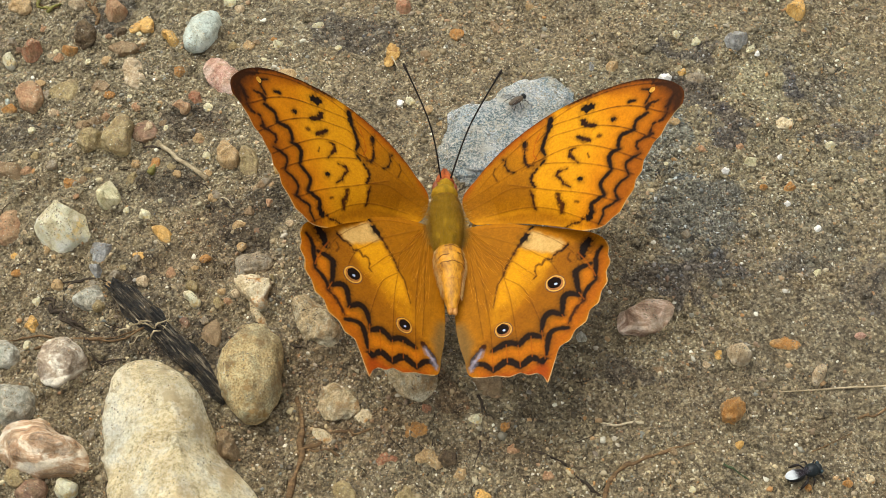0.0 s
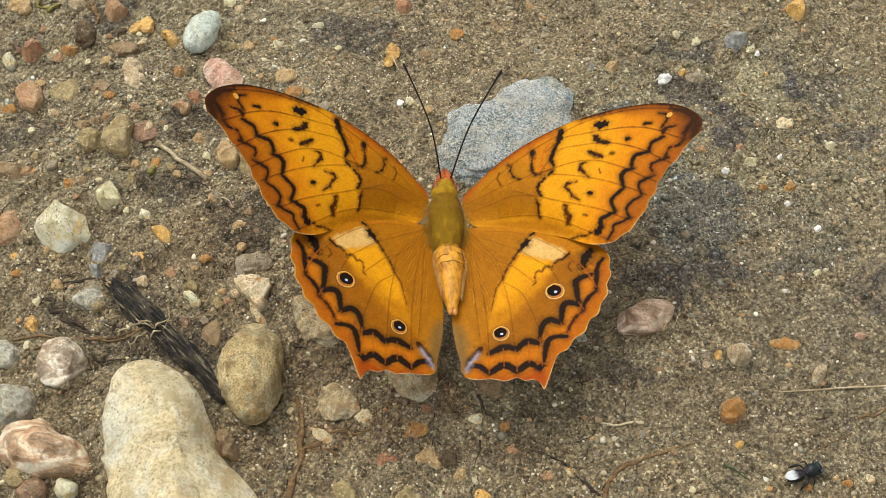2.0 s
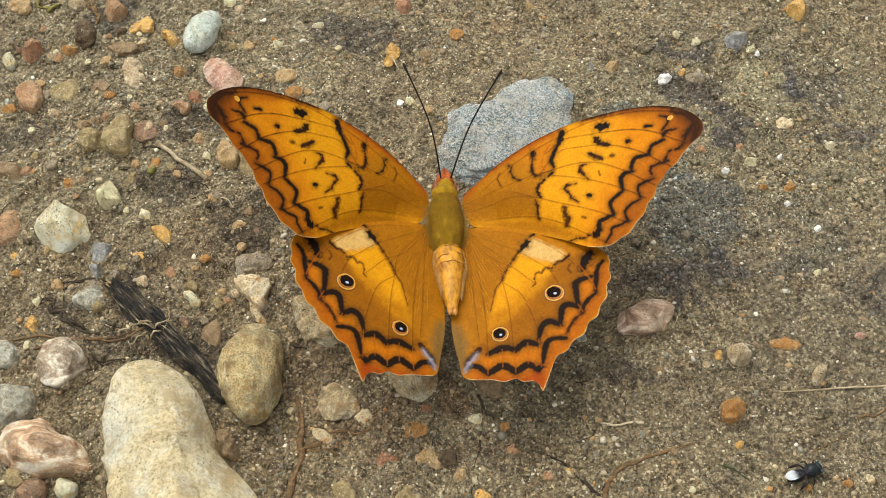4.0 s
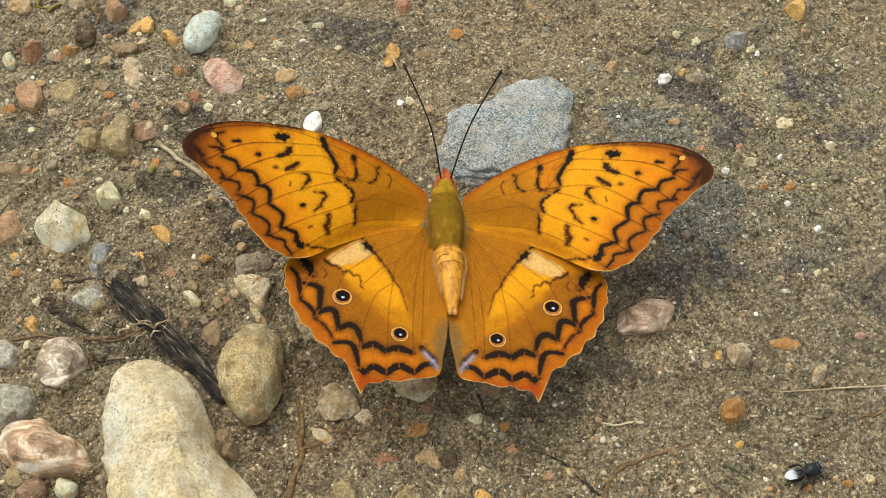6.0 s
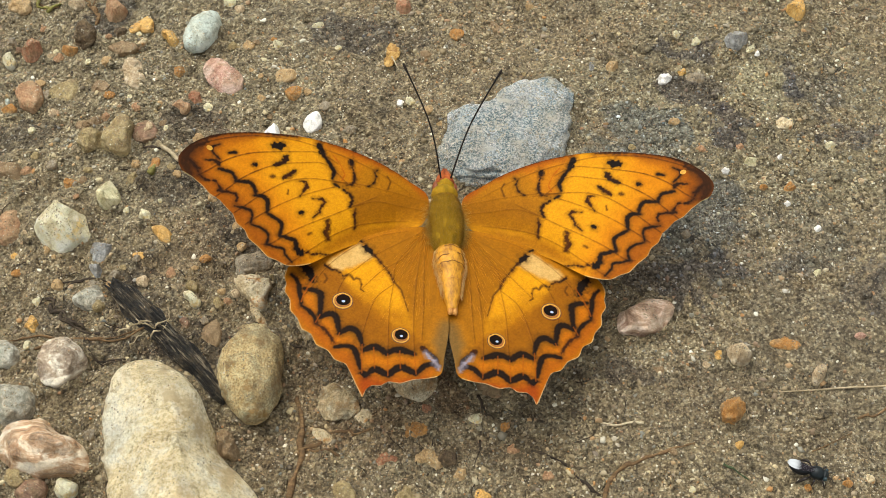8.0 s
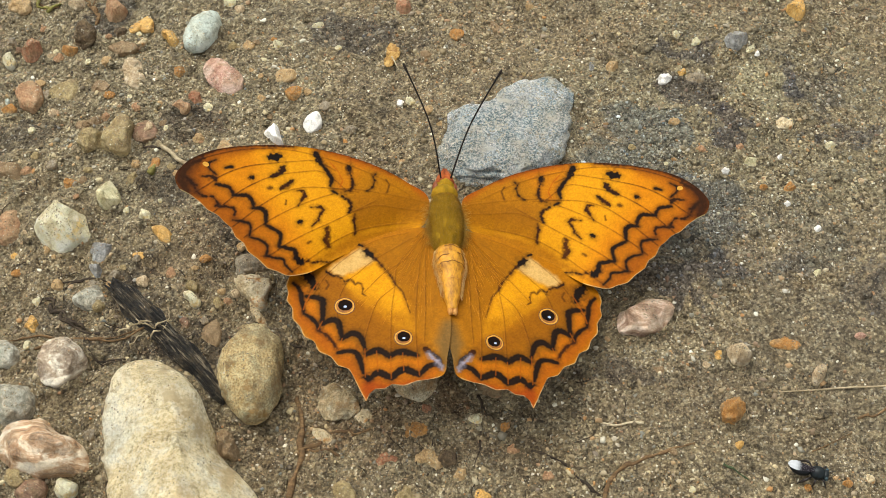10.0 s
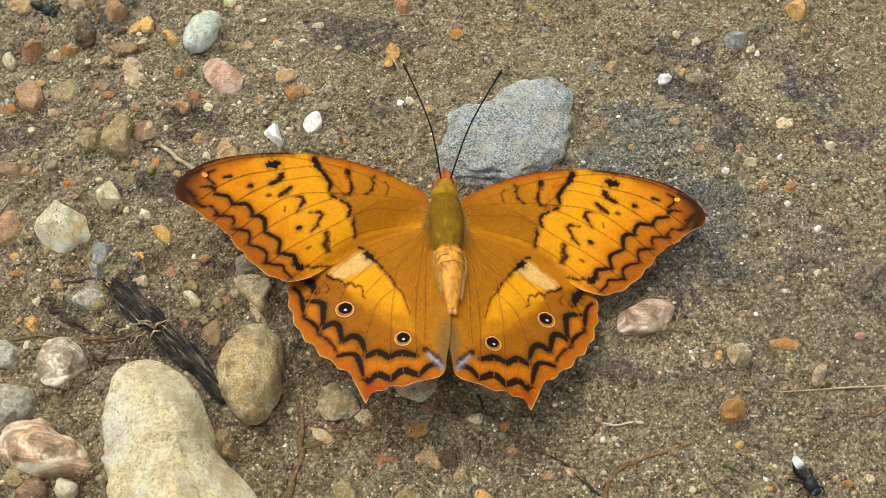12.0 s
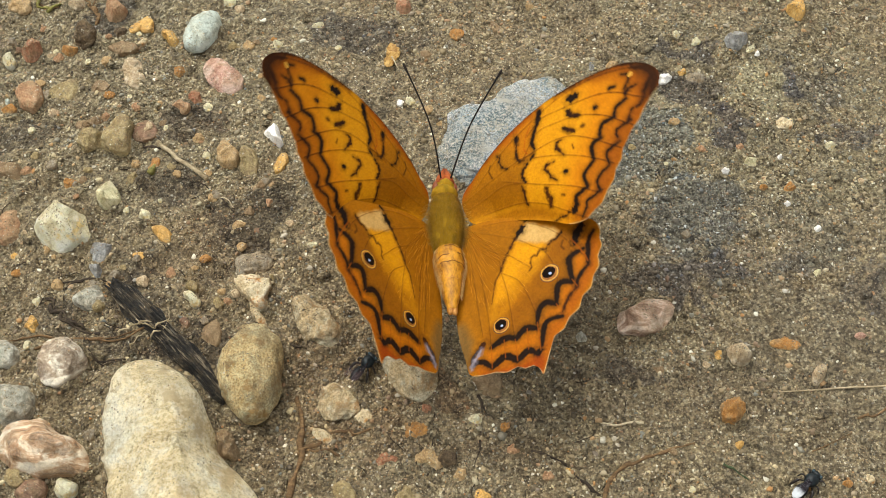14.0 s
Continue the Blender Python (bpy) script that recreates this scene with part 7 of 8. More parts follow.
        part("crease", mesh_from("crease", *tube(seam, [0.012 * MM] + [0.055 * MM] * 16 + [0.012 * MM], 5, 0.5), BROWN_SCALES if t < 0.5 else ABDOMEN_TIP), abdomen, "thin crease between segments")
    down = []
    for k in range(900):
        side, t = rng.choice((-1, 1)), rng.uniform(0.02, 0.8)
        w = float(np.interp(t, stations, profile))
        a = rng.uniform(-0.2, 0.75) * (0.6 + 0.4 * rng.random())
        p = Vector((side * w * math.cos(a), 6.6 - 13.0 * t, w * math.sin(a) + 0.3 * math.sin(t * 3))) * MM
        tip = p + Vector((side * rng.uniform(0.1, 0.5), rng.uniform(-1.1, -0.3), rng.uniform(-0.05, 0.25))) * MM
        down.append(tube([p, (p + tip) / 2 + Vector((side * 0.08 * MM, 0, 0.05 * MM)), tip], [0.02 * MM, 0.017 * MM, 0.005 * MM], 3))
    part("down", mesh_from("down", *joined(*down), PALE_DOWN), abdomen, "pale cream down along the sides")

    head = part("head", mesh_from("head", *ball(1.9 * MM, 1.9 * MM, 1.5 * MM, 14, 20), OLIVE_FUR), body, "olive furry head with orange palps")
    head.matrix_basis = pose(-0.05 * MM, 2.0 * MM, 0.4 * MM)
    collar = part("collar", mesh_from("collar", *ball(2.35 * MM, 1.9 * MM, 2.0 * MM, 14, 22), OLIVE_FUR), body, "olive furry collar behind the head")
    collar.matrix_basis = pose(-0.1 * MM, 0.4 * MM, 0.35 * MM)
    for side in (-1, 1):
        eye = part("eye", mesh_from("eye", *ball(0.6 * MM, 1.3 * MM, 0.9 * MM, 10, 14), EYE_BROWN), head, "brown compound eye")
        eye.location = (side * 1.62 * MM, -0.3 * MM, 0.1 * MM)
        mark = part("eye_mark", mesh_from("eye_mark", *ball(0.16 * MM, 0.3 * MM, 0.2 * MM, 8, 10), SPOT_BLACK), eye, "small dark mark on the eye")
        mark.location = (-side * 0.38 * MM, 0.45 * MM, 0.75 * MM)
        palp = tube([(side * 0.7 * MM, 0.3 * MM, 0.1 * MM), (side * 0.5 * MM, 1.9 * MM, 0.4 * MM), (side * 0.15 * MM, 3.7 * MM, 0.6 * MM)], [1.2 * MM, 0.9 * MM, 0.15 * MM], 10)
        part("palp", mesh_from("palp", *palp, HEAD_RED), head)
        far = (-8.67, 21.89, 9.0) if side < 0 else (9.27, 23.37, 9.0)
        root = (-0.9, 3.0, 1.5) if side < 0 else (0.8, 3.2, 1.5)
        knee = tuple(root[k] + (far[k] - root[k]) * 0.45 + (0.0, 0.0, 0.8)[k] - (side * 0.9, 0, 0)[k] for k in range(3))
        path = spline([tuple(v * MM for v in p) for p in (root, knee, far)], 14)
        n = len(path)
        radii = [(0.15 if i / n < 0.8 else 0.15 + 0.75 * min(i / n - 0.8, 0.16)) * MM for i in range(n)]
        radii[-1] *= 0.5
        part("antenna", mesh_from("antenna", *tube(path, radii, 8), ANTENNA_BLACK), body, "thin black clubbed antenna")
    for side in (-1, 1):
        for y, out, reach in ((-3.0, 5.0, 2.0), (-7.0, 5.5, -5.0)):
            up = body.matrix_basis.inverted()
            foot = up @ (body.matrix_basis @ Vector((side * out * MM, (y + reach) * MM, 0)) * 1.0)
            world_foot = body.matrix_basis @ foot
            world_foot.z = float(relief(world_foot.x, world_foot.y)) + 0.1 * MM
            foot = up @ world_foot
            top = Vector((side * 1.2 * MM, y * MM, -1.6 * MM))
            knee = (top + foot) / 2 + Vector((side * 1.4 * MM, 0, 2.2 * MM))
            part("leg", mesh_from("leg", *tube(spline([top, knee, foot], 6), [0.2 * MM] * 7 + [0.14 * MM] * 6, 6), ABDOMEN_TAN), body)

    wings = {}
    for name, sheet, kind in (("fore", FORE, "forewing"), ("hind", HIND, "hindwing")):
        for where, side in (("left", -1), ("right", 1)):
            wing = part(kind, wing_mesh(kind, sheet, side), body)
            tagged(wing, "orange forewing with dark tip and zigzag lines" if kind == "forewing" else "orange hindwing with two eyespots and a short tail")
            solid = wing.modifiers.new("thickness", "SOLIDIFY")
            solid.thickness, solid.offset = 0.06 * MM, -1.0
            wings[name + "_" + where] = wing
            if kind == "hindwing":
                for (u, v), r in zip(EYESPOTS, (1.72, 1.52)):
                    eyespot(wing, side * u, v, r)
                strands = []
                for _ in range(200):
                    a, far = rng.uniform(0.02, 0.7), 0.5 + 19 * rng.random() ** 1.4
                    u, v = 0.5 + far * math.sin(a), -2.0 - far * math.cos(a)
                    long, lean = rng.uniform(1.5, 3.4), a + rng.uniform(-0.1, 0.22)
                    if not -23 < v - long < 0:
                        continue
                    strands.append(tube([Vector((side * (u + math.sin(lean) * long * k / 3), v - math.cos(lean) * long * k / 3, 0.03 + 0.09 * math.sin(k * 1.05))) * MM for k in range(4)], [0.006 * MM, 0.014 * MM, 0.012 * MM, 0.004 * MM], 3))
                part("hair", mesh_from("hair", *joined(*strands), WING_HAIR), wing, "fine orange-tan hairs on the inner wing")
            else:
                u, v = APEX_SPOT[0]
                spot = part("apex_spot", mesh_from("apex_spot", *disc(0.55 * MM, 0.42 * MM, 0.08 * MM, 0.02 * MM, 3, 16), SPOT_YELLOW), wing, "small cream yellow tip spot")
                spot.matrix_basis = pose(side * u * MM, v * MM, 0, 0, 0, side * 25)
    return body, wings


butterfly, WINGS = make_butterfly()


# ---- bees ----
def bee_wing(length, width):
    verts, n, m = [], 12, 7
    for i in range(n):
        t = i / (n - 1)
        half = width * 0.5 * (math.sin(math.pi * min(1, 0.05 + t * 0.95) ** 1.9) ** 0.5 + 0.02)
        for j in range(m):
            s = j / (m - 1) * 2 - 1
            verts.append((length * t * MM, half * s * MM, 0.05 * MM * math.sin(j * 2.0) + 0.1 * MM * t))
    return verts, grid_faces(n, m)


LANDING = []


def make_bee(label, folded):
    """A small dark bee, nose along +x, feet at z = 0."""
    bee = new("bee")
    bee.scale = (1.0, 1.0, 1.0) if folded else (0.95, 0.95, 0.95)
    tagged(bee, label, "bee")
    up = 1.35

    def taper(x, y, z):
        t = x / (1.75 * MM)
        k = 1 - 0.28 * max(0, -t) ** 2
        ring = 1 + 0.03 * abs(math.sin(t * 9))
        return (x, y * k * ring, z * k * ring)

    abdomen = part("abdomen", mesh_from("abdomen", *ball(1.75 * MM, (0.98 if folded else 0.82) * MM, 0.9 * MM, 14, 18, taper), BEE_BLACK), bee)
    abdomen.matrix_basis = pose(-1.95 * MM, 0, up * MM, 0, 4, 0)
    # the ball's poles stand upright, so its rings run along the body
    thorax = part("thorax", mesh_from("thorax", *ball(1.3 * MM, 1.12 * MM, 1.0 * MM, 12, 16), BEE_TEAL), bee)
    thorax.location = (0.75 * MM, 0, (up + 0.15) * MM)
    head = part("head", mesh_from("head", *ball(0.6 * MM, 0.98 * MM, 0.8 * MM, 12, 16), BEE_TEAL), bee)
    head.location = (2.0 * MM, 0, up * MM)
    for side in (-1, 1):
        eye = part("eye", mesh_from("eye", *ball(0.36 * MM, 0.32 * MM, 0.55 * MM, 8, 10), BEE_EYE), head)
        eye.location = (0.12 * MM, side * 0.74 * MM, 0.15 * MM)
        feeler = spline([(0.4 * MM, side * 0.25 * MM, 0.2 * MM), (0.9 * MM, side * 0.55 * MM, 0.6 * MM), (1.5 * MM, side * 0.9 * MM, 0.0)], 4)
        part("antenna", mesh_from("antenna", *tube(feeler, [0.06 * MM] * len(feeler), 5), BEE_LEG), head)
        for x, reach, out in ((1.3, 1.2, 1.7), (0.6, -0.3, 2.1), (0.1, -2.1, 2.0)):
            leg = spline([(x * MM, side * 0.6 * MM, 0.9 * MM), ((x + reach * 0.45) * MM, side * out * 0.75 * MM, 1.5 * MM), ((x + reach) * MM, side * out * MM, 0.05 * MM)], 5)
            thick = [0.09 + 0.07 * math.sin(math.pi * i / 10) + (0.10 if reach < -1 and 5 <= i <= 8 else 0) for i in range(11)]
            part("leg", mesh_from("leg", *tube(leg, [k * MM for k in thick], 6), BEE_LEG), bee)
        for length, width, spread, sweep in ((4.6, 1.5, 5, 0.25), (3.3, 1.1, 9, 0.1)) if folded else ((4.6, 1.3, 78, 0.3), (3.4, 0.95, 106, 0.15)):
            wing = part("wing", mesh_from("wing", *bee_wing(length, width), WING_WHITE if folded else WING_AMBER), bee, "smoky wing with white outer half" if folded else "dark amber wing")
            place = (0.35 * MM, side * (0.3 if folded else 0.55) * MM, (up + 0.95 + sweep * 0.3) * MM, 0, -3)
            wing.matrix_basis = pose(*place, 180 - side * (spread if not folded else -spread))
            if not folded:
                # held out in flight, laid back over the abdomen after landing
                LANDING.append((wing, [(0.0, pose(*place, 180 - side * spread)), (13.5, pose(*place, 180 - side * spread)), (13.75, pose(*place, 180 - side * spread * 0.4)), (13.9, pose(*place, 180 - side * 4)), (14.0, pose(*place, 180 - side * 4))]))
    return bee


WALKING_BEE = make_bee("small black bee with white-tipped wings on soil", True)
FLYING_BEE = make_bee("small black bee hovering with amber wings", False)


def make_fly():
    """A small brown fly with grey wings, nose along +x."""
    fly = new("fly")
    tagged(fly, "small brown fly with smoky wings", "fly")
    part("body", mesh_from("body", *ball(1.7 * MM, 0.65 * MM, 0.6 * MM, 12, 16), FLY_BROWN), fly).location = (0, 0, 0.8 * MM)
    part("head", mesh_from("head", *ball(0.45 * MM, 0.6 * MM, 0.5 * MM, 10, 12), BEE_BLACK), fly).location = (1.75 * MM, 0, 0.85 * MM)
    for side in (-1, 1):
        wing = part("wing", mesh_from("wing", *bee_wing(3.2, 1.3), WING_AMBER), fly)
        wing.matrix_basis = pose(0.6 * MM, side * 0.3 * MM, 1.35 * MM, 0, -4, 180 - side * 28)
        for x, reach in ((0.9, 1.0), (0.3, -0.2), (-0.2, -1.4)):
            leg = spline([(x * MM, side * 0.4 * MM, 0.6 * MM), ((x + reach * 0.5) * MM, side * 1.0 * MM, 0.9 * MM), ((x + reach) * MM, side * 1.5 * MM, 0.03 * MM)], 4)
            part("leg", mesh_from("leg", *tube(leg, [0.07 * MM] * len(leg), 5), BEE_LEG), fly)
    return fly


FLY_BROWN = make_plain("brown_fly_body", (58, 46, 34), (98, 82, 62), 1500, 0.5, 0.00003)
FLY = make_fly()


# ---- what moves, and when ----
def wing_rows(name, rows):
    """Rows of seconds, flap and sweep (degrees) turned into poses in the butterfly's space."""
    side = -1 if "left" in name else 1
    y, twist = (0.0, 0.137) if "fore" in name else (-4.0, -0.0461)
    z = 0.35 if "fore" in name else 0.0
    out = []
    for t, flap, sweep in rows:
        m = Matrix.Translation((side * 2.6 * MM, y * MM, z * MM))
        m = m @ Matrix.Rotation(-side * radians(flap), 4, "Y") @ Matrix.Rotation(twist, 4, "X") @ Matrix.Rotation(side * radians(sweep), 4, "Z")
        out.append((t, m))
    return out


def bee_rows(rows):
    """Rows of seconds, x, y, height (mm) and heading (degrees from east)."""
    return [(t, pose(x * MM, y * MM, z * MM, 0, 0, a)) for t, x, y, z, a in rows]


def motions():
    fore_left, hind_left, fore_right, hind_right = (WINGS[k] for k in ("fore_left", "hind_left", "fore_right", "hind_right"))
    for wing, rows in LANDING:
        walk(wing, rows)
    walk(fore_left, wing_rows("fore_left", [
        (0, 34.1, -1.6), (0.4, 40.2, -0.8), (0.5, 51.2, -1.0), (0.6, 69.0, -3.0), (0.7, 69.8, -3.1), (0.8, 62.1, -2.0), (0.9, 56.8, -1.8),
        (1, 45.2, -1.6), (1.1, 39.7, -0.6), (1.2, 31.0, 0.1), (1.3, 31.7, 0.9), (1.4, 36.2, 1.9), (1.5, 38.7, 2.8), (1.6, 49.5, 2.1),
        (1.7, 46.3, 1.8), (1.8, 39.0, 1.5), (1.9, 34.5, 1.1), (2, 24.2, 0.1), (2.5, 25.5, 0.1), (3, 32.7, -0.1), (3.2, 24.0, -0.4),
        (5.3, 28.3, -2.2), (5.5, 23.1, -2.0), (6, 11.8, -2.5), (6.5, 10.2, -2.9), (7, 13.6, -3.2), (7.5, 5.5, -3.5), (8, 8.0, -3.5),
        (8.2, 5.5, -3.5), (10.3, 1.5, -4.4), (10.5, -0.2, -3.9), (11, 1.5, -4.4), (11.5, 1.8, -4.3), (12, -1.7, -4.3), (12.5, 0.9, -4.7),
        (13, -0.2, -4.9), (13.4, 16.0, -3.3), (13.5, 14.3, -3.7), (13.6, 24.8, -2.7), (13.7, 27.7, -2.6), (13.8, 40.5, -2.4), (13.9, 47.2, -2.6),
        (14, 43.3, -2.6),
    ]))
    walk(hind_left, wing_rows("hind_left", [
        (0, 20.1, 0.9), (0.4, 31.1, 2.9), (0.5, 44.2, 3.8), (0.6, 61.9, 3.3), (0.7, 60.9, 2.9), (0.8, 50.9, 2.6), (0.9, 45.4, 2.5),
        (1, 33.1, 2.2), (1.1, 29.0, 2.8), (1.2, 21.3, 3.1), (1.3, 24.0, 4.1), (1.4, 30.8, 5.4), (1.5, 35.4, 6.5), (1.6, 45.8, 6.3),
        (1.7, 40.9, 5.5), (1.8, 31.7, 4.4), (1.9, 25.4, 3.4), (2, 12.8, 1.7), (2.5, 13.7, 1.7), (3, 20.8, 2.0), (3.2, 9.6, 1.1),
        (5.3, 16.1, 0.8), (5.5, 8.8, 0.3), (6, -2.9, -0.5), (6.5, -5.4, -0.7), (7, -0.9, -0.4), (7.5, -9.2, -1.5), (8, -6.5, -1.1),
        (8.2, -9.2, -1.5), (10.3, -12.0, -2.3), (10.5, -13.2, -2.3), (11, -12.0, -2.3), (11.5, -10.7, -1.9), (12, -14.9, -2.3), (12.5, -12.0, -2.3),
        (13, -16.9, -2.5), (13.4, 6.2, -0.4), (13.5, 5.7, -0.7), (13.6, 16.9, 0.7), (13.7, 19.8, 1.1), (13.8, 33.5, 2.2), (13.9, 40.6, 2.6),
        (14, 36.1, 2.5),
    ]))
    walk(fore_right, wing_rows("fore_right", [
        (0, 47.3, 1.1), (0.4, 53.6, 0.9), (0.5, 64.5, 0.8), (0.6, 81.0, -0.6), (0.7, 81.8, -1.0), (0.8, 75.1, -0.7), (0.9, 69.6, -0.4),
        (1, 57.9, -0.2), (1.1, 52.6, 0.4), (1.2, 43.6, 0.7), (1.3, 44.5, 1.4), (1.4, 49.3, 2.3), (1.5, 52.0, 3.0), (1.6, 62.7, 2.8),
        (1.7, 59.6, 2.6), (1.8, 52.3, 2.2), (1.9, 47.7, 1.8), (2, 36.7, 0.9), (2.5, 37.6, 1.0), (3, 45.2, 1.2), (3.2, 35.8, 0.9),
        (5.3, 40.1, -1.3), (5.5, 34.8, -1.4), (6, 24.1, -2.9), (6.5, 21.8, -2.8), (7, 25.7, -3.3), (7.5, 15.0, -2.5), (8, 19.3, -3.6),
        (8.2, 15.0, -2.5), (10.3, 9.8, -2.7), (10.5, 8.6, -2.6), (11, 9.8, -2.7), (11.5, 10.7, -3.1), (12, 7.2, -3.2), (12.5, 9.5, -3.0),
        (13, 8.0, -3.5), (13.4, 28.9, -2.7), (13.5, 27.5, -3.3), (13.6, 39.0, -2.1), (13.7, 42.0, -1.8), (13.8, 55.2, -1.1), (13.9, 61.7, -0.9),
        (14, 57.6, -0.8),
    ]))
    walk(hind_right, wing_rows("hind_right", [
        (0, 30.7, 1.4), (0.4, 39.8, 2.7), (0.5, 51.7, 4.0), (0.6, 69.4, 4.6), (0.7, 69.9, 3.9), (0.8, 61.9, 2.8), (0.9, 56.2, 2.6),
        (1, 44.1, 1.7), (1.1, 40.8, 1.7), (1.2, 34.1, 1.2), (1.3, 37.3, 1.9), (1.4, 44.3, 3.1), (1.5, 49.3, 3.9), (1.6, 58.5, 4.6),
        (1.7, 53.3, 3.8), (1.8, 43.9, 2.6), (1.9, 37.4, 1.6), (2, 24.6, -0.2), (2.5, 25.1, -0.2), (3, 32.6, 0.7), (3.2, 21.9, -0.8),
        (5.3, 27.2, -0.3), (5.5, 20.4, -1.1), (6, 9.1, -2.5), (6.5, 6.5, -2.8), (7, 11.2, -2.3), (7.5, 1.9, -3.6), (8, 5.2, -3.0),
        (8.2, 1.9, -3.6), (10.3, -0.9, -3.8), (10.5, -2.0, -3.9), (11, -0.9, -3.8), (11.5, 0.9, -3.5), (12, -3.3, -4.3), (12.5, -0.9, -3.8),
        (13, -2.0, -3.9), (13.4, 18.3, -0.6), (13.5, 17.2, -0.8), (13.6, 27.0, 0.6), (13.7, 28.9, 0.9), (13.8, 40.9, 2.3), (13.9, 46.6, 2.9),
        (14, 41.3, 2.3),
    ]))
    walk(WALKING_BEE, bee_rows([
        (0, 57.7, -42.5, 0.4, 20), (5.3, 57.7, -42.5, 0.4, 21), (6.5, 57.5, -42.3, 0.4, 18), (6.8, 57.4, -42.1, 0.4, 16), (7.2, 57.4, -42.2, 0.4, 9),
        (7.6, 57.9, -42.3, 0.4, -11), (8.2, 58.6, -42.5, 0.4, -17), (10.3, 58.6, -42.5, 0.4, -14), (10.8, 58.0, -42.4, 0.4, -45), (11.3, 57.6, -42.3, 0.4, -50),
        (11.8, 57.4, -43.6, 0.4, -66), (12.3, 58.2, -44.4, 0.4, -50), (12.8, 58.6, -45.0, 0.4, -80), (13.1, 57.8, -45.3, 0.4, -125), (13.4, 56.9, -45.3, 0.4, -170),
        (13.7, 56.9, -45.3, 0.4, -245), (14, 57.6, -44.4, 0.4, -318),
    ]))
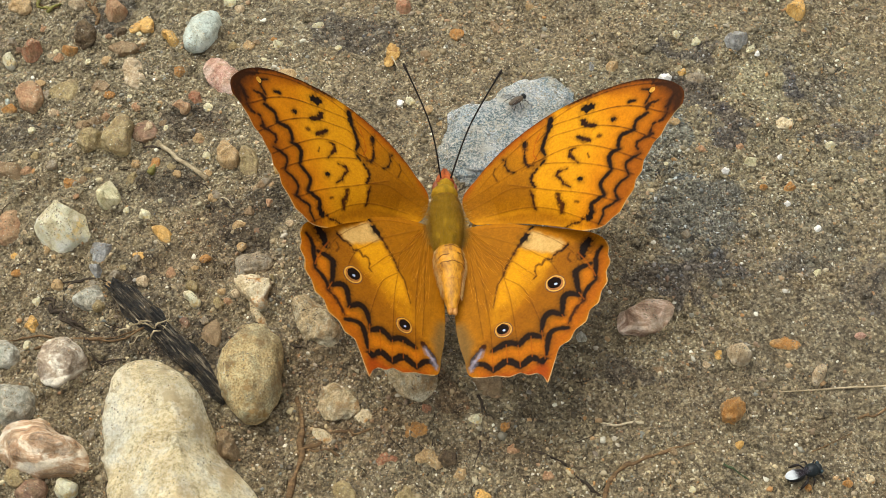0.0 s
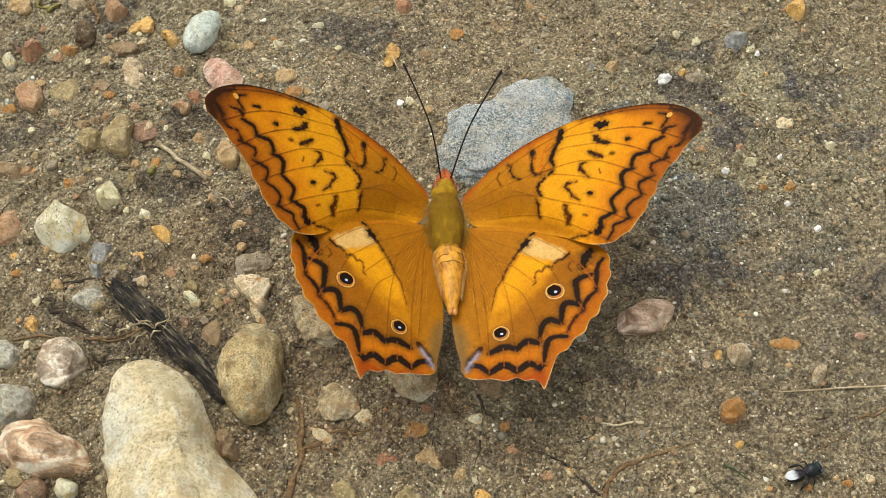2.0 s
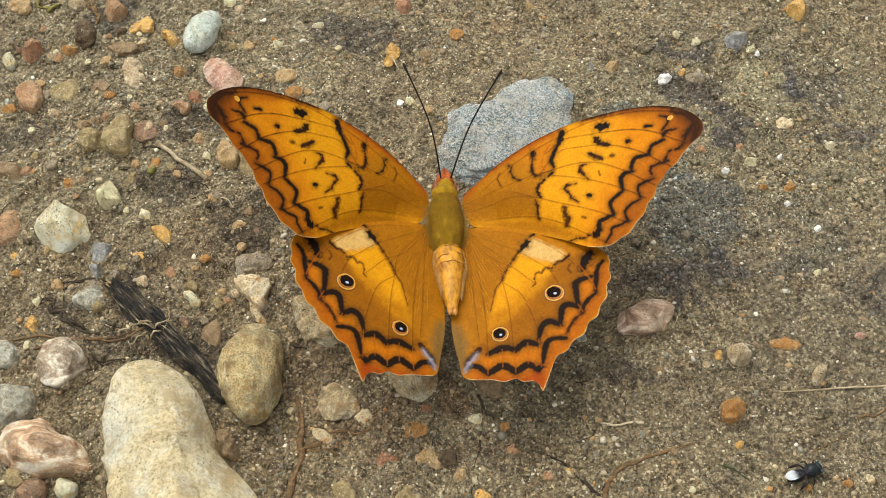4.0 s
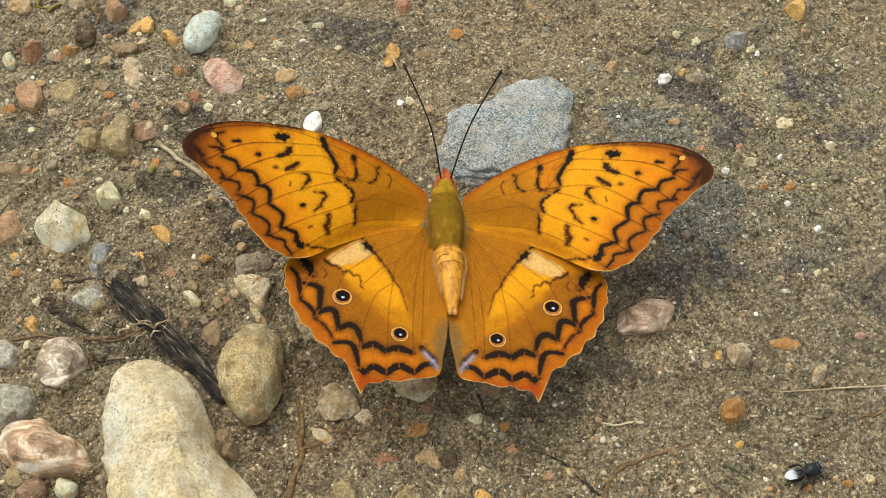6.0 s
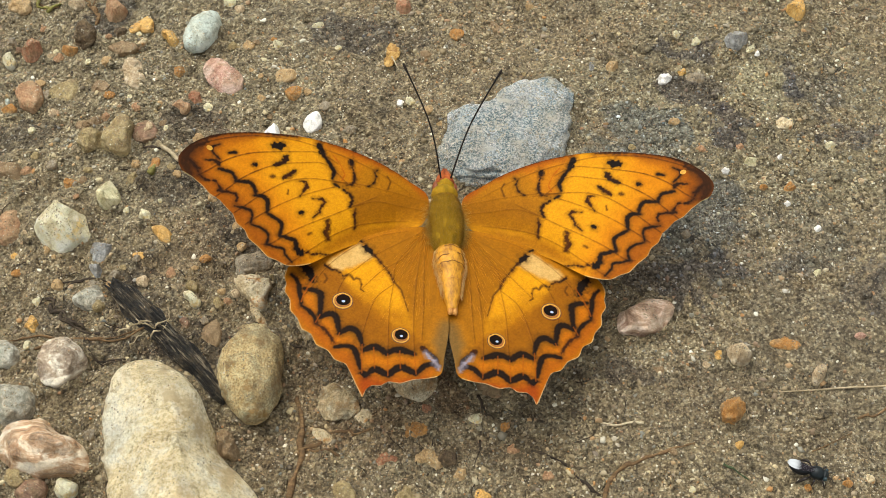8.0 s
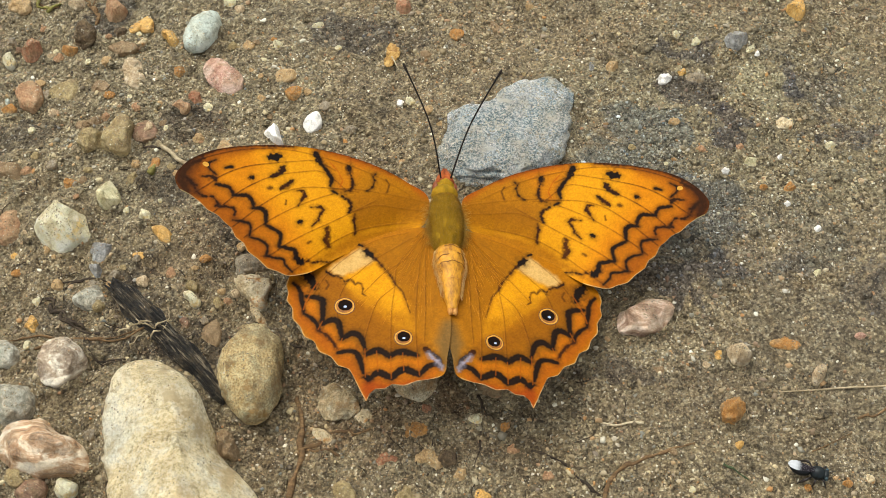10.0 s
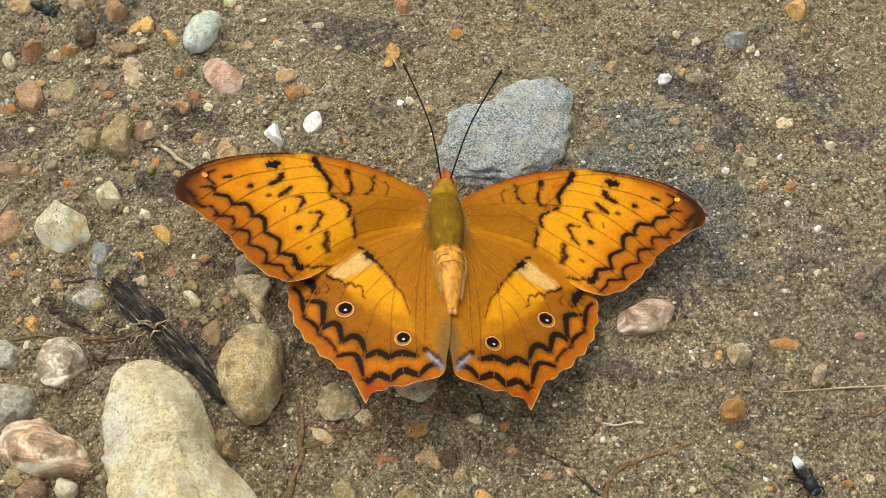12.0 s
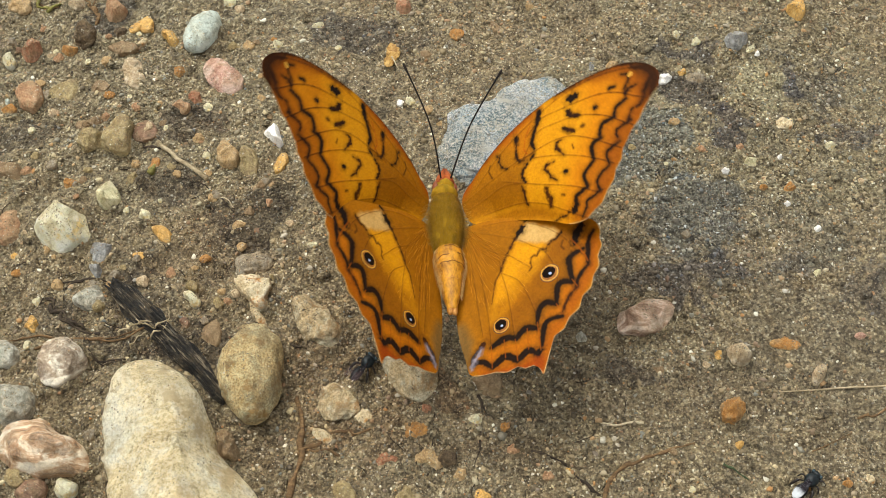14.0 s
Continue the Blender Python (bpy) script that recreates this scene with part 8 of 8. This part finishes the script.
    walk(FLYING_BEE, bee_rows([
        (0, -90.4, 48.4, 50, 60), (0.4, -43.7, 41.8, 50, 60), (0.6, -12.6, 20.9, 45, 100), (0.67, -5.7, 10.4, 45, 150), (0.7, -6.7, 11.2, 45, 150),
        (0.73, -7.8, 12.0, 45, 150), (0.77, -56.9, 17.4, 25, 190), (0.8, -58.2, 17.1, 25, 190), (0.83, -59.5, 16.8, 25, 190), (0.87, -48.6, 17.2, 20, 120),
        (0.9, -49.5, 18.7, 20, 120), (0.93, -50.3, 20.2, 20, 120), (0.97, -12.5, -28.8, 34, 60), (1, -12.0, -27.7, 34, 60), (1.03, -11.4, -26.6, 34, 60),
        (1.07, 3.9, -25.9, 34, 20), (1.1, 4.9, -25.5, 34, 20), (1.13, 6.0, -25.0, 34, 20), (1.17, -9.5, 29.0, 20, 80), (1.2, -9.3, 30.8, 20, 80),
        (1.23, -9.1, 32.5, 20, 80), (1.27, 23.2, 24.1, 15, 40), (1.3, 24.3, 25.2, 15, 40), (1.33, 25.5, 26.3, 15, 40), (1.4, 50.0, 37.8, 30, 60),
        (1.6, 84.1, 48.4, 50, 60), (2.8, -7.7, 63.5, 60, -20), (3, -76.9, -25.8, 60, -60), (3.17, -19.2, -71.4, 100, -60), (3.2, -14.9, -78.6, 100, -60),
        (3.23, -10.6, -85.8, 100, -60), (3.3, -4.8, -85.1, 60, -60), (3.6, 64.5, -103.4, 60, -20), (6.5, 95.8, -76.4, 60, 40), (7.3, 71.2, -56.9, 60, 100),
        (7.47, 19.3, -76.2, 100, 150), (7.5, 12.3, -71.2, 100, 150), (7.53, 5.3, -66.2, 100, 150), (7.7, -4.7, -90.6, 60, 160), (7.8, -27.7, -85.1, 60, 120),
        (7.87, -14.9, -82.0, 100, 60), (7.9, -11.1, -74.5, 100, 60), (7.93, -7.3, -67.0, 100, 60), (8, -34.2, -79.4, 60, 100), (8.4, -82.1, -76.4, 60, 60),
        (11.3, -114.1, -24.9, 30, 20), (11.4, -112.0, -40.0, 30, 40), (11.47, -34.7, -40.3, 24, 35), (11.5, -33.2, -41, 24, 35), (11.53, -31.7, -41.7, 24, 35), (11.57, -27.4, -42.6, 24, 55), (11.6, -26.3, -43.2, 24, 55), (11.63, -25.2, -43.8, 24, 55), (11.67, -26.4, -45, 24, 55), (11.7, -27.3, -46.2, 24, 55), (11.73, -28.2, -47.4, 24, 55), (11.77, -39.5, -32, 22, 50), (11.8, -40.5, -30.7, 22, 50), (11.83, -41.5, -29.4, 22, 50),
        (11.97, -73.1, 40.4, 17, -30), (12, -71.8, 39.5, 17, -30), (12.03, -70.4, 38.5, 17, -30),
        (12.1, -50.3, 4.4, 17, -40), (12.17, -27.6, -21.1, 17, 5), (12.2, -25.6, -20.9, 17, 5), (12.23, -23.6, -20.7, 17, 5), (12.27, -14.4, -25.8, 17, 10),
        (12.3, -12.7, -25.5, 17, 10), (12.33, -11.1, -25.2, 17, 10), (12.4, -1.2, -42.4, 17, 20), (12.47, -17.1, -27.7, 17, 40), (12.5, -15.9, -26.6, 17, 40),
        (12.53, -14.8, -25.5, 17, 40), (12.57, -10.2, -20.7, 17, 40), (12.6, -9.1, -19.6, 17, 40), (12.63, -8.1, -18.6, 17, 40), (12.67, 3.4, -31.6, 17, 45),
        (12.7, 4.4, -30.5, 17, 45), (12.73, 5.4, -29.4, 17, 45), (12.77, -16.4, -26.5, 17, 50), (12.8, -15.5, -25.1, 17, 50), (12.83, -14.5, -23.8, 17, 50),
        (12.87, -22.7, -19.7, 19, 40), (12.9, -21.6, -18.5, 19, 40), (12.93, -20.4, -17.3, 19, 40), (12.97, -16.5, -21.5, 17, 35), (13, -15.4, -20.6, 17, 35),
        (13.03, -14.2, -19.7, 17, 35), (13.07, -11.5, -30.6, 17, 40), (13.1, -11.3, -30.4, 17, 40), (13.13, -11.0, -30.1, 17, 40), (13.17, -15.9, -26.5, 17, 35),
        (13.2, -15.7, -26.3, 17, 35), (13.23, -15.4, -26.1, 17, 35), (13.3, -16.1, -25.3, 17, 32), (13.4, -11.2, -31.0, 17, 35), (13.5, -10.0, -31.3, 17, 40),
        (13.7, -13.6, -25.9, 9, 40), (13.9, -13.1, -23.6, 1.2, 46), (14, -13.0, -23.7, 0.5, 50),
    ]))
    walk(FLY, bee_rows([
        (0, 13.6, 29.4, 4, 35), (0.2, 13.6, 29.4, 4.6, 40), (0.4, 6.8, 32.7, 9, 110), (0.6, -8.6, 47.4, 20, 130), (1, -33.8, 97.7, 8, 130),
        (1.3, -47.4, 131.2, -1, 130), (14, -47.4, 131.2, -1, 130),
    ]))


motions()
